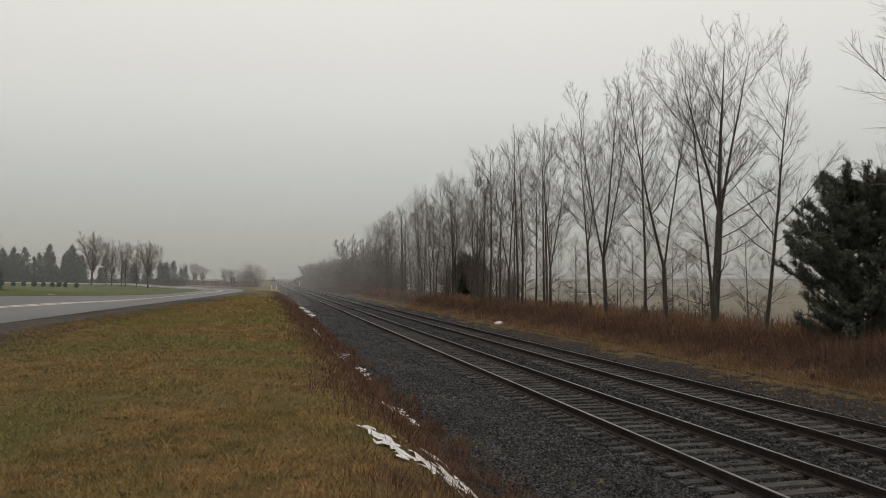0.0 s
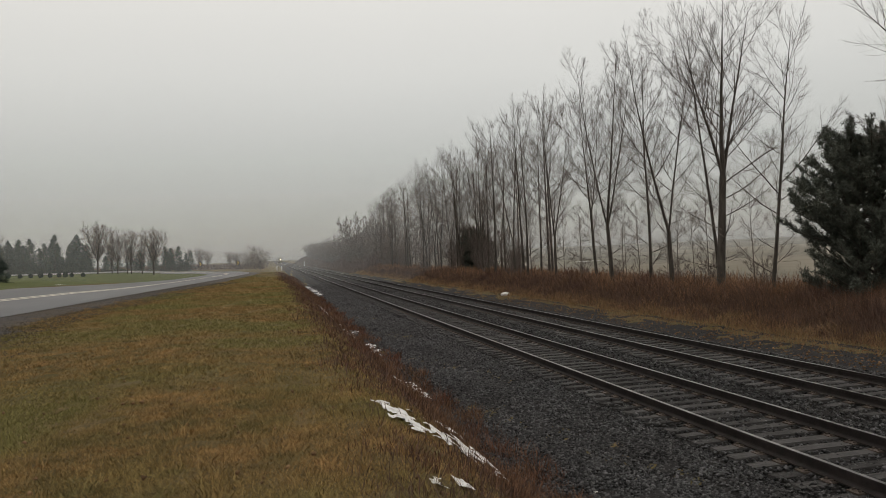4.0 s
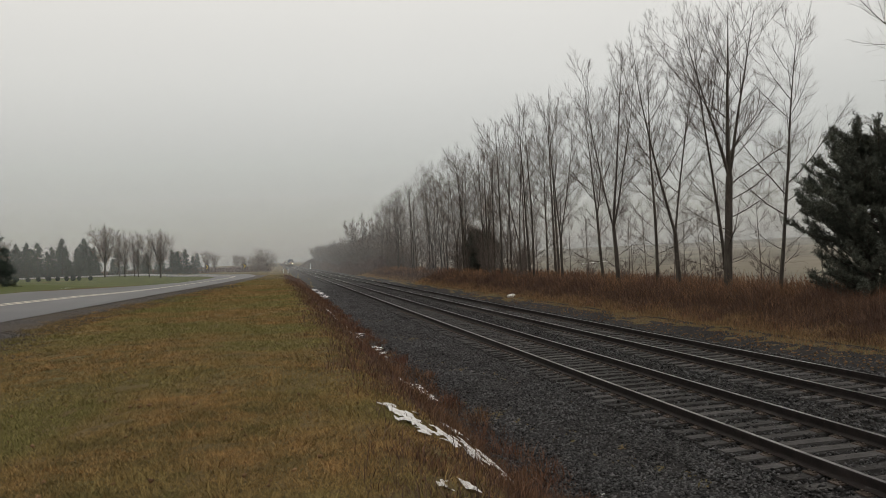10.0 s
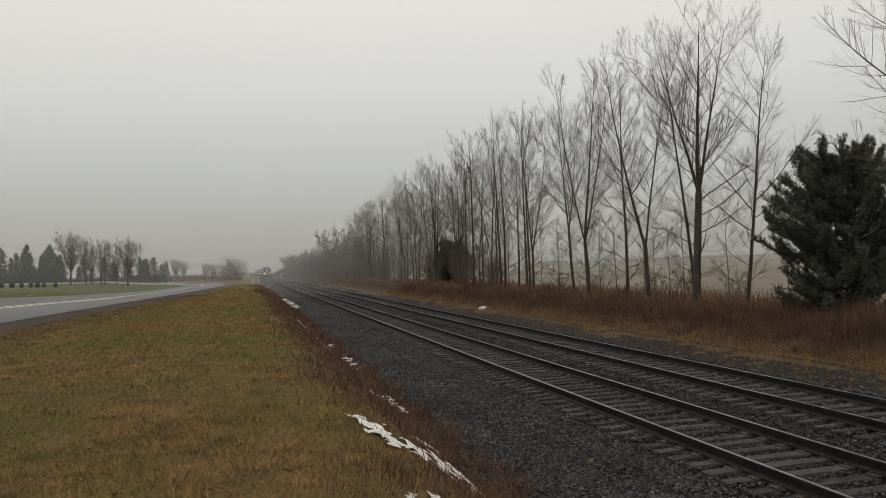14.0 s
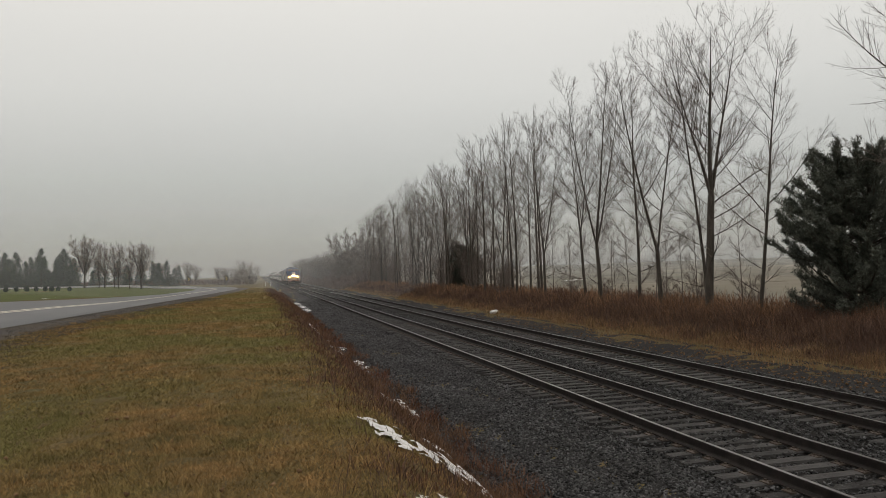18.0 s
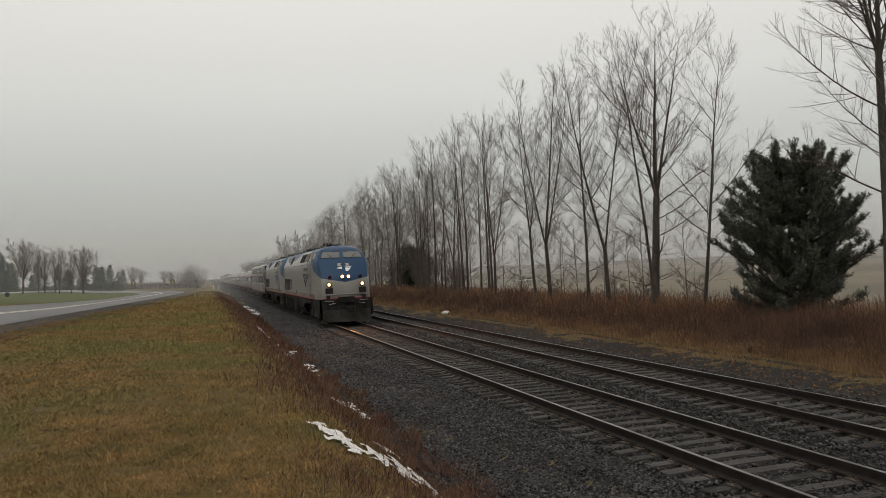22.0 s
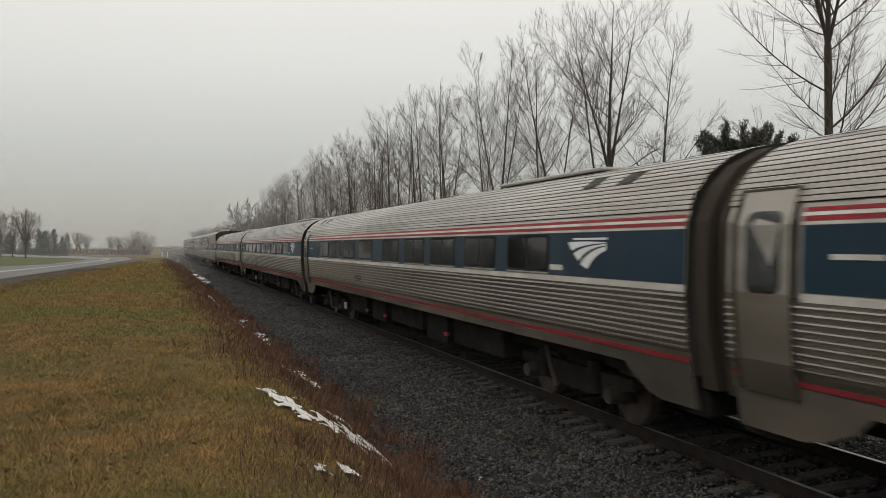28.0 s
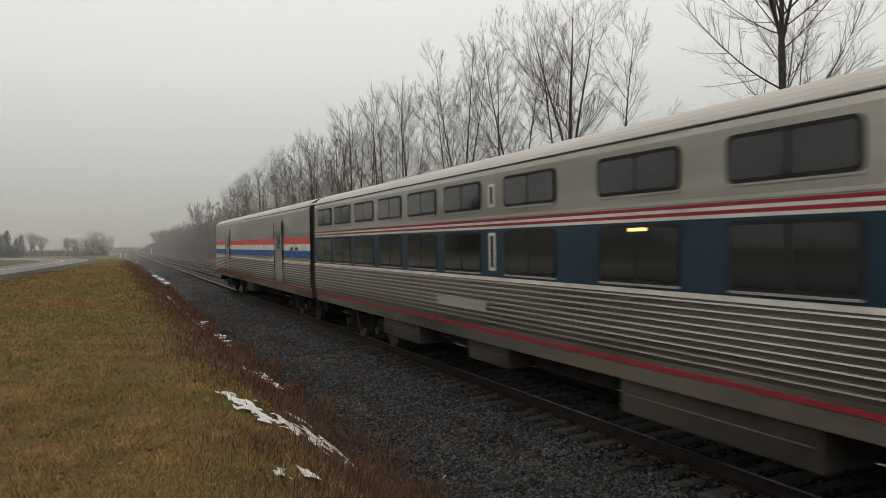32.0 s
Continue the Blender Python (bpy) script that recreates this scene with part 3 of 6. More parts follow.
# shrubs at the foot of the row
S1 = bare_tree(71, 3.6, 0.05, 0.08, ((0.1, 0.0, 1.0), (0.35, 0.3, 0.9), (-0.4, 0.1, 0.9), (0.0, -0.5, 0.85), (-0.2, 0.5, 0.8), (0.5, -0.2, 0.75)), dense=1.5, reach=0.34, twig=0.009, third=3.5)
sh = plant_tree("shrub", (19.6, 61.5, gz(19.6, 61.5)), "dark leafless shrub in the brush", "shrubs", *S1, M_TWIG, M_TWIG)
for x, y, s in ((21.8, 66, 0.9), (20.3, 72, 1.1), (21.5, 78, 1.0), (20.2, 84, 1.2), (21.8, 92, 1.3), (19.8, 99, 1.1), (21, 108, 1.4), (20, 118, 1.3), (22, 128, 1.5), (20.5, 139, 1.4), (21.5, 150, 1.6), (20.2, 161, 1.5), (22, 172, 1.7), (20, 184, 1.6), (22.4, 69, 1.3), (22.6, 76, 1.5), (22.8, 82, 1.6), (22.4, 88, 1.6), (22.9, 98, 1.8), (22.6, 104, 1.7), (22.9, 113, 1.9), (22.2, 123, 1.9), (22.8, 134, 2.0), (22.3, 145, 2.1), (22.6, 156, 2.2), (22, 167, 2.2), (22.6, 178, 2.3), (22, 190, 2.4), (22.2, 52, 0.5), (22.0, 46.4, 0.45), (21.9, 35.2, 0.6), (22.1, 39, 0.5), (22, 31, 0.55)):
    ob = copy_thing(sh, pose(x, y, gz(x, y), 0, 0, y * 31))
    ob.scale = (s, s, s)
S2 = bare_tree(75, 4.6, 0.03, low=0.08, dense=1.5, reach=0.34, up=0.4, twig=0.006, third=4.0)
sap = plant_tree("sapling", (21.6, 31.2, gz(21.6, 31.2)), "thin bare sapling among the trunks", "saplings", *S2, M_TWIG, M_TWIG)
for k, (x, y, s) in enumerate(((20.7, 34.8, 0.9), (22.3, 36.1, 1.1), (21.2, 38.4, 0.8), (22.6, 39.8, 1.0), (20.6, 42.2, 0.9), (22.0, 43.2, 1.1), (21.3, 46.0, 1.0), (22.8, 47.2, 1.2), (20.9, 49.8, 0.9), (22.2, 52.6, 1.1), (21.0, 55.6, 1.0), (22.7, 57.4, 1.2), (20.8, 60.0, 1.1), (22.4, 28.2, 0.8), (21.9, 63.0, 1.3), (21.2, 66.4, 1.2))):
    ob = copy_thing(sap, pose(x, y, gz(x, y), 0, 0, k * 77))
    ob.scale = (s, s, s)
# trees beyond the road
L1 = broad(81, 9.2, 0.19, 0.013, 1.2, 0.24, 0.62)
L2 = bare_tree(82, 7.9, 0.12, 0.22, ((0.05, 0.0, 1.0), (0.28, 0.2, 0.93), (-0.3, 0.1, 0.95), (0.0, -0.35, 0.9), (-0.1, 0.3, 0.85)), dense=1.1, reach=0.28, twig=0.014, third=3.0)
la = plant_tree("maple", (-29.2, 142.0, gz(-29.2, 142)), "round-headed bare tree on the lawn beyond the road", "lawn trees", *L1, M_BARK, M_TWIG_L)
lb = plant_tree("ash", (-26.5, 145.0, gz(-26.5, 145)), "slender bare tree with reddish twigs on the lawn", "lawn trees", *L2, M_BARK, M_TWIG_L)
for src, x, y, s in ((la, -20.8, 147, 0.95), (lb, -24.4, 146, 0.98), (lb, -22.9, 148, 0.86), (lb, -28, 148, 0.85), (la, -47, 146, 0.82), (lb, -25.6, 149, 0.9), (la, -20.5, 236, 0.72), (lb, -25, 250, 0.8), (la, -31, 262, 0.8), (la, -14, 275, 0.65), (la, -36, 290, 0.85), (la, -48, 310, 0.9), (la, -18, 232, 0.6), (la, -11, 262, 0.6)):
    ob = copy_thing(src, pose(x, y, gz(x, y), 0, 0, x * 17))
    ob.scale = (s, s, s)
for x, y, s in ((-6.2, 184, 0.85), (-4.6, 188, 1.1), (-2.9, 186, 0.95), (-5.4, 193, 1.2), (-3.6, 196, 1.2), (-1.8, 192, 0.8), (-4.0, 238, 1.9), (-7.0, 232, 1.4), (-9.5, 228, 1.2), (-5.5, 262, 2.2), (-2.6, 246, 1.5), (-12, 240, 1.1), (-1.5, 300, 1.8)):
    ob = copy_thing(sh, pose(x, y, gz(x, y), 0, 0, y * 13))
    ob.scale = (s, s, s)


# ---- evergreens ----
def tufts(rng, centres, ways, n, length, width):
    """Needle tufts: n slim blades round each centre, leaning along its way."""
    m = len(centres)
    d = rng.normal(0, 1, (m, n, 3)) + 1.1 * ways[:, None]
    d /= np.linalg.norm(d, axis=2)[..., None]
    s = np.cross(d, rng.normal(0, 1, (m, n, 3)))
    s /= np.linalg.norm(s, axis=2)[..., None]
    L = length * rng.uniform(0.6, 1.15, (m, n, 1))
    c = centres[:, None] + rng.normal(0, length * 0.22, (m, n, 3))
    v = np.stack([c - s * width, c + s * width, c + d * L * 0.6 + s * width * 0.8, c + d * L], 2).reshape(-1, 3)
    f = np.arange(m * n * 4).reshape(-1, 4)
    return v, f


PINE = ([0.0, 0.06, 0.14, 0.26, 0.42, 0.60, 0.78, 0.90, 1.0], [0.50, 0.72, 0.90, 0.98, 0.95, 0.82, 0.60, 0.38, 0.12])


def pine(at):
    rng = np.random.default_rng(91)
    th = tagged(new("pine"), "dense dark green pine with a broad ragged crown", "tree", "evergreens")
    th.matrix_basis = pose(*at)
    H, R = 6.5, 3.15
    t0 = grow(rng, (0, 0, -0.2), (0.0, 0.03, 1), H * 0.96, 0.20, 12, 0.02, 0.05, 0.03)
    t1 = grow(rng, (0.1, -0.35, 0.3), (0.05, -0.16, 1), H * 0.90, 0.15, 12, 0.02, 0.22, 0.03)
    P, D, L = [], [], []
    for which, (stem, whorls) in enumerate(((t0[0], 15), (t1[0], 13))):
        for ring in range(whorls):
            z0 = 0.05 + 0.90 * (ring / (whorls - 1)) ** 0.95
            turn = rng.uniform(0, 6.28)
            n = 9 if z0 < 0.75 else 6
            for k in range(n):
                a = turn + 2 * math.pi * (k + rng.uniform(-0.25, 0.25)) / n
                i = min(int(z0 * 12), 11)
                P.append(stem[i] + (stem[i + 1] - stem[i]) * (z0 * 12 - i) + rng.normal(0, 0.05, 3) + np.array([0, 0, rng.uniform(-0.28, 0.28)]))
                D.append((math.cos(a), math.sin(a), rng.uniform(-0.1, 0.45) + 0.5 * z0))
                L.append(R * np.interp(z0, *PINE) * rng.uniform(0.50, 1.04) + 0.10)
    P, D, L = np.array(P), np.array(D), np.array(L)
    bp, br = shoots(rng, P, D, L, 0.018 + 0.012 * L, np.full(len(L), 0.012), 7, 0.05, 0.45)
    # leafy side shoots on the outer part of each bough, each a brush of long needles
    who = np.repeat(np.arange(len(L)), (8 + L * 8.5).astype(int))
    t = 1 - rng.uniform(0, 1, len(who)) ** 1.25 * np.clip(0.42 + 0.75 / L[who], 0.5, 0.95)
    p, d = along(bp, who, np.clip(t, 0.05, 0.999))
    w = unit(off_way(rng, d, 0.25, 0.95) + np.array([0, 0, 0.40]))
    l2 = rng.uniform(0.16, 0.42, len(who))
    sp, sr = shoots(rng, p, w, l2, np.full(len(who), 0.012), np.full(len(who), 0.006), 3, 0.06, 0.40)
    for name, chain in (("trunk", t0), ("stem", t1)):
        v, f = tubes([chain], 7)
        raw(name, v, f, M_BARK, th, "dark trunk", smooth=True)
    v, f = wood([(bp, br), (sp[:, ::3], sr[:, ::3])], 3)
    tagged(raw("bough", v, f, M_BARK, th, "dark upturned boughs"), kind="stuff")
    C = np.concatenate([sp[:, 0] + (sp[:, -1] - sp[:, 0]) * g for g in (0.25, 0.5, 0.75, 0.95)])
    v, f = tufts(rng, C, np.tile(unit(sp[:, -1] - sp[:, 0]), (4, 1)) * 0.8, 8, 0.15, 0.0115)
    raw("crown", v, f, M_NEEDLE, th, "dark green needle tufts")
    return th


def spruce(at, H, R, seed, n=16, tiers=26):
    rng = np.random.default_rng(seed)
    th = tagged(new("spruce"), "dark conical spruce with low boughs", "tree", "evergreens")
    th.matrix_basis = pose(*at)
    t0, r0 = grow(rng, (0, 0, -0.2), (0, 0, 1), H, 0.14, 10, 0.008, 0.02, 0.02)
    stems, C, W = [(t0, r0)], [], []
    for k in range(tiers * 6):
        z = H * (0.05 + 0.95 * (k + rng.uniform(0, 1)) / (tiers * 6))
        reach = R * (1 - z / H) ** 0.8 * rng.uniform(0.75, 1.1) + 0.12
        a = rng.uniform(0, 2 * math.pi)
        q, w = grow(rng, (0, 0, z), (math.cos(a), math.sin(a), 0.05), reach, 0.03, 4, 0.04, -0.25 if z < H * 0.6 else 0.3, 0.01)
        stems.append((q, w))
        for _ in range(int(4 + reach * 7)):
            t = rng.uniform(0.15, 1.0)
            i2 = min(int(t * 4), 3)
            C.append(q[i2] + (q[i2 + 1] - q[i2]) * (t * 4 - i2) + rng.normal(0, 0.10, 3))
            W.append(np.array([math.cos(a), math.sin(a), -0.15]))
    v, f = tubes(stems[:1], 6)
    raw("trunk", v, f, M_BARK, th, "dark straight trunk")
    v, f = tubes(stems[1:], 4)
    tagged(raw("bough", v, f, M_BARK, th, "drooping boughs"), kind="stuff")
    v, f = tufts(rng, np.array(C), np.array(W), n, 0.24 * (H / 6) ** 0.5, 0.016 * (H / 6) ** 0.5)
    raw("crown", v, f, M_SPRUCE, th, "blue-green needles")
    return th


first_pine = pine((21.3, 24.2, gz(21.3, 24.2)))
for x, y, s in ((23.4, 86.0, 0.80), (24.6, 93.0, 0.86)):
    ob = copy_thing(first_pine, pose(x, y, gz(x, y), 0, 0, y * 23))
    ob.scale = (s, s, s)
    tagged(ob, "dark pine standing among the bare poplars")
sp = spruce((-27.0, 80.0, gz(-27, 80)), 6.4, 3.3, 101, 16, 30)
sp2 = spruce((-62.0, 184.0, gz(-62, 184)), 7.6, 2.4, 102, 9, 20)
sp3 = spruce((-66.5, 187.0, gz(-66.5, 187)), 7.0, 2.7, 103, 9, 18)
rng = np.random.default_rng(29)
k = 0
for x0, x1, gap, tall in ((-139, -69, 3.2, 1.15), (-136, -64, 3.7, 0.95), (-62, -41, 1.55, 1.05), (-60, -38, 1.85, 0.9), (-56, -24, 2.7, 0.6)):
    x = x0
    while x < x1:
        y = rng.uniform(181, 190)
        s = tall * rng.uniform(0.75, 1.15)
        ob = copy_thing(sp3 if k % 3 == 1 else sp2, pose(x, y, gz(x, y), 0, 0, x * 41))
        ob.scale = (s, s, s)
        x += gap * rng.uniform(0.6, 1.5)
        k += 1
for x, y, s in ((-21.9, 180, 0.68), (-20.3, 182, 0.76), (-18.6, 181, 0.55), (-23.2, 182, 0.74), (-28.7, 182, 0.62), (-33, 232, 0.9), (-27.5, 228, 0.8), (-22, 226, 0.7), (-38, 226, 0.9), (-44, 230, 1.0)):
    ob = copy_thing(sp2, pose(x, y, gz(x, y), 0, 0, x * 41))
    ob.scale = (s, s, s)
# young shrubs in a line on the lawn
rng = np.random.default_rng(17)
lawn_c = rng.normal(0, 1, (240, 3))
lawn_c *= (rng.uniform(0, 1, (240, 1)) ** 0.4) / np.linalg.norm(lawn_c, axis=1)[:, None]
lawn_c = lawn_c * [0.75, 0.75, 0.55] + [0, 0, 0.55]
v, f = tufts(rng, lawn_c, lawn_c * 0.5 + [0, 0, 0.5], 8, 0.30, 0.03)
bush = tagged(raw("young_evergreen", v, f, M_SPRUCE), "small rounded young evergreen on the lawn", "shrub", "young evergreens")
bush.matrix_basis = pose(-33.0, 100.0, gz(-33, 100)) @ Matrix.Diagonal((0.42, 0.42, 0.62, 1))
for k, (x, y, s) in enumerate(((-38.8, 127.4, 1.16), (-33.3, 114.2, 0.88), (-32.5, 116.0, 0.89), (-30.2, 112.2, 1.01), (-28.7, 110.9, 0.84), (-27.9, 112.1, 0.85), (-27.1, 112.1, 1.0), (-26.8, 114.1, 0.86), (-25.6, 115.2, 0.87), (-42.4, 127.9, 1.17), (-44.0, 126.9, 0.99), (-45.0, 125.2, 0.98))):
    ob = copy_thing(bush, pose(x, y, gz(x, y), 0, 0, k * 50))
    ob.scale = (s * 0.42, s * 0.42, s * 0.62)


# ---- grass, weeds, stones, snow ----
def spikes(rng, base, height, width, lean, bend=0.4):
    """Slim bent blades: three triangles each, at the base points."""
    n = len(base)
    a, b = rng.uniform(0, 2 * np.pi, n), rng.uniform(0, 2 * np.pi, n)
    s = np.stack([np.cos(a), np.sin(a), np.zeros(n)], 1) * width[:, None]
    d = np.stack([np.cos(b), np.sin(b), np.zeros(n)], 1)
    mid = base + d * (height * lean * 0.4)[:, None] + np.array([0, 0, 1.0]) * (height * (1 - 0.3 * lean) * 0.55)[:, None]
    tip = base + d * (height * lean * (1 + bend))[:, None] + np.array([0, 0, 1.0]) * (height * np.sqrt(np.clip(1 - lean ** 2, 0.05, 1)))[:, None]
    v = np.stack([base - s, base + s, mid + s * 0.75, mid - s * 0.75, tip], 1).reshape(-1, 3)
    i = np.arange(n)[:, None] * 5
    q = np.concatenate([i, i + 1, i + 2, i + 3], 1)
    t = np.concatenate([i + 3, i + 2, i + 4, i + 4], 1)
    return v, q, t[:, :3]


def shards(rng, base, height, width, lean):
    """Short single blades, one triangle each."""
    n = len(base)
    a, b = rng.uniform(0, 2 * np.pi, n), rng.uniform(0, 2 * np.pi, n)
    s = np.stack([np.cos(a), np.sin(a), np.zeros(n)], 1) * width[:, None]
    tip = base + np.stack([np.cos(b), np.sin(b), np.zeros(n)], 1) * (height * lean)[:, None] + np.array([0, 0, 1.0]) * (height * np.sqrt(1 - lean ** 2))[:, None]
    return np.stack([base - s, base + s, tip], 1).reshape(-1, 3), np.zeros((0, 4), int), np.arange(n * 3).reshape(-1, 3)


def stuff(name, v, quads, tris, material, label):
    me = bpy.data.meshes.new(name)
    me.vertices.add(len(v))
    me.vertices.foreach_set("co", np.asarray(v, np.float32).ravel())
    idx = np.concatenate([quads.ravel(), tris.ravel()]).astype(np.int32)
    me.loops.add(len(idx))
    me.loops.foreach_set("vertex_index", idx)
    me.polygons.add(len(quads) + len(tris))
    me.polygons.foreach_set("loop_start", np.concatenate([np.arange(len(quads)) * 4, len(quads) * 4 + np.arange(len(tris)) * 3]).astype(np.int32))
    me.update(calc_edges=True)
    me.materials.append(material)
    return tagged(new(name, me), label, kind="stuff")


def scatter(rng, n, x0, x1, y0, y1, falloff=0.0):
    """Points over a stretch, thinning out with y."""
    x = rng.uniform(x0, x1, n)
    u = rng.uniform(0, 1, n)
    if falloff:
        y = y0 * ((y1 / y0) ** u)
    else:
        y = y0 + (y1 - y0) * u
    return x, y


def off_road(x, y):
    ex = np.interp(y, EY, EX) + 2.2 * np.exp(-(((y - 15.0) / 8.0) ** 2))
    return x > ex + 1.5 + 0.3 * np.sin(y * 1.7) + 0.3 * np.sin(y * 0.6) + rng.exponential(0.55, np.shape(x))


rng = np.random.default_rng(21)
# turf on the bank, thickest close by
x, y = scatter(rng, 760000, -13, 2.9, 2.4, 60, 1)
keep = off_road(x, y) & (np.abs(x) < 0.8 + y * 0.72) & (rng.uniform(0, 1, len(x)) < np.clip((2.6 + 0.4 * np.sin(y * 0.9) - x) / 1.5, 0, 1))
x, y = x[keep], y[keep]
clump = np.sin(x * 2.3 + np.sin(y * 1.1) * 2) * np.sin(y * 1.9 + np.sin(x * 1.7) * 2)
h = rng.uniform(0.020, 0.052, len(x)) * (1.0 + 0.35 * clump) * (1 + y / 70)
v, q, t = shards(rng, np.stack([x, y, land(x, y) + 0.006], 1), h, 0.0019 + 0.00044 * y, rng.uniform(0.60, 0.99, len(x)))
stuff("grass", v, q, t, M_BLADE, "short matted turf of brown and green blades")
x, y = scatter(rng, 210000, -5.5, 1.9, 2.3, 10.5, 1)
keep = (np.abs(x) < 0.8 + y * 0.72) & (rng.uniform(0, 1, len(x)) < np.clip((2.2 + 0.4 * np.sin(y * 0.9) - x) / 1.2, 0, 1))
x, y = x[keep], y[keep]
v, q, t = shards(rng, np.stack([x, y, land(x, y) + 0.004], 1), rng.uniform(0.022, 0.058, len(x)), 0.0014 + 0.00036 * y, rng.uniform(0.45, 0.98, len(x)))
stuff("grass", v, q, t, M_BLADE, "fine matted turf close to the path")
x, y = scatter(rng, 45000, -13, 1.6, 40, 150, 1)
keep = off_road(x, y)
x, y = x[keep], y[keep]
v, q, t = spikes(rng, np.stack([x, y, land(x, y)], 1), rng.uniform(0.05, 0.11, len(x)), 0.02 + 0.0004 * y, rng.uniform(0.75, 0.97, len(x)))
stuff("grass", v, q, t, M_BLADE, "short matted turf farther along the bank")
# taller tufts of green and straw
tx0, ty0 = scatter(rng, 260, -8, 1.4, 3, 40, 1)
keep = off_road(tx0, ty0)
tx0, ty0 = tx0[keep], ty0[keep]
x = np.repeat(tx0, 22) + rng.normal(0, 0.07, len(tx0) * 22)
y = np.repeat(ty0, 22) + rng.normal(0, 0.07, len(tx0) * 22)
v, q, t = spikes(rng, np.stack([x, y, land(x, y)], 1), rng.uniform(0.08, 0.17, len(x)), 0.0025 + 0.0003 * y, rng.uniform(0.3, 0.9, len(x)))
stuff("grass_tufts", v, q, t, M_BLADE, "longer grass tufts in the turf")
SNOWS = [  # line, half width, thickness
    ([(3.9, 92.0), (4.1, 80.0), (4.1, 68.5)], 0.34, 0.08), ([(2.4, 41.0), (2.3, 34.0), (2.4, 31.0), (2.5, 29.0)], 0.20, 0.06), ([(2.6, 29.5), (3.0, 31.5), (3.4, 34.0)], 0.26, 0.06),
    ([(2.45, 24.9), (3.0, 27.4), (3.3, 28.6), (3.32, 25.8)], 0.46, 0.07), ([(2.55, 15.3), (2.9, 16.4), (3.25, 17.6), (3.2, 19.6)], 0.22, 0.06), ([(1.22, 9.46), (1.32, 9.2), (1.38, 8.9)], 0.11, 0.04),
    ([(1.45, 8.9), (1.53, 8.65), (1.60, 8.2), (1.89, 8.5), (2.35, 9.3), (2.6, 9.7), (2.55, 8.9)], 0.24, 0.06), ([(2.30, 10.5), (2.5, 10.9)], 0.17, 0.05), ([(1.22, 5.95), (1.30, 5.85)], 0.08, 0.04),
    ([(1.40, 6.2), (1.47, 6.05)], 0.09, 0.04), ([(4.12, 9.6), (4.36, 8.9)], 0.14, 0.02), ([(-17.7, 70.0), (-18.6, 80.0)], 0.22, 0.05), ([(52.0, 124.0), (58.0, 131.0)], 0.8, 0.1)]


def icy(x, y):
    """1 where old snow lies, 0 well away from it."""
    best = np.full(np.shape(x), 9.0)
    for line, width, _ in SNOWS:
        for a, b in zip(line[:-1], line[1:]):
            d = np.subtract(b, a)
            u = np.clip(((x - a[0]) * d[0] + (y - a[1]) * d[1]) / (d @ d), 0, 1)
            best = np.minimum(best, np.hypot(x - a[0] - u * d[0], (y - a[1] - u * d[1]) * 0.55) / width)
    return np.clip(1.6 - best, 0, 1)


# dry weeds on the bank's face
def lumps(x, y, a, b):
    """Uneven growth, 0 to 1, in clumps about a by b metres."""
    return 0.5 + 0.25 * (np.sin(x / a * 5.1 + 1.7 * np.sin(y / b * 3.3)) + np.sin(y / b * 6.1 + 2.1 * np.sin(x / a * 2.7 + y / b)))


x, y = scatter(rng, 90000, 0.45, 3.9, 3.2, 150, 1)
x = x + 0.18 * np.sin(y * 1.3)
patch = lumps(x, y, 0.9, 1.6)
keep = rng.uniform(0, 1, len(x)) < (0.25 + 0.9 * patch) * np.clip((x - 0.55 - 0.35 * np.sin(y * 0.9) - 0.25 * np.sin(y * 2.3 + x)) / 1.3, 0.0, 1) * (1 - 0.5 * icy(x, y))
x, y, patch = x[keep], y[keep], patch[keep]
v, q, t = spikes(rng, np.stack([x, y, land(x, y)], 1), rng.uniform(0.05, 0.34, len(x)) * (0.30 + 0.9 * patch) * (0.5 + 0.5 * (x > 1.9)) * (1 - 0.5 * icy(x, y)), 0.0013 + 0.00034 * y, rng.uniform(0.1, 0.85, len(x)))
stuff("dry_weeds", v, q, t, M_WEED, "reddish brown dry weeds on the bank")
x, y = scatter(rng, 34000, 0.5, 4.1, 3.2, 120, 1)
keep = rng.uniform(0, 1, len(x)) < np.clip((x - 0.7 - 0.35 * np.sin(y * 0.7 + 1) - 0.2 * np.sin(y * 1.9 + x)) / 1.5, 0.0, 1) * np.clip((4.1 - x) / 0.5, 0, 1) * (1 - 0.5 * icy(x, y))
x, y = x[keep], y[keep]
v, q, t = spikes(rng, np.stack([x, y, land(x, y)], 1), rng.uniform(0.04, 0.26, len(x)) * (0.4 + lumps(x, y, 0.7, 1.2)) * (1 - 0.5 * icy(x, y)), 0.0014 + 0.00034 * y, rng.uniform(0.1, 0.9, len(x)))
stuff("dark_weeds", v, q, t, M_WEED_D, "dark dead stalks on the bank")
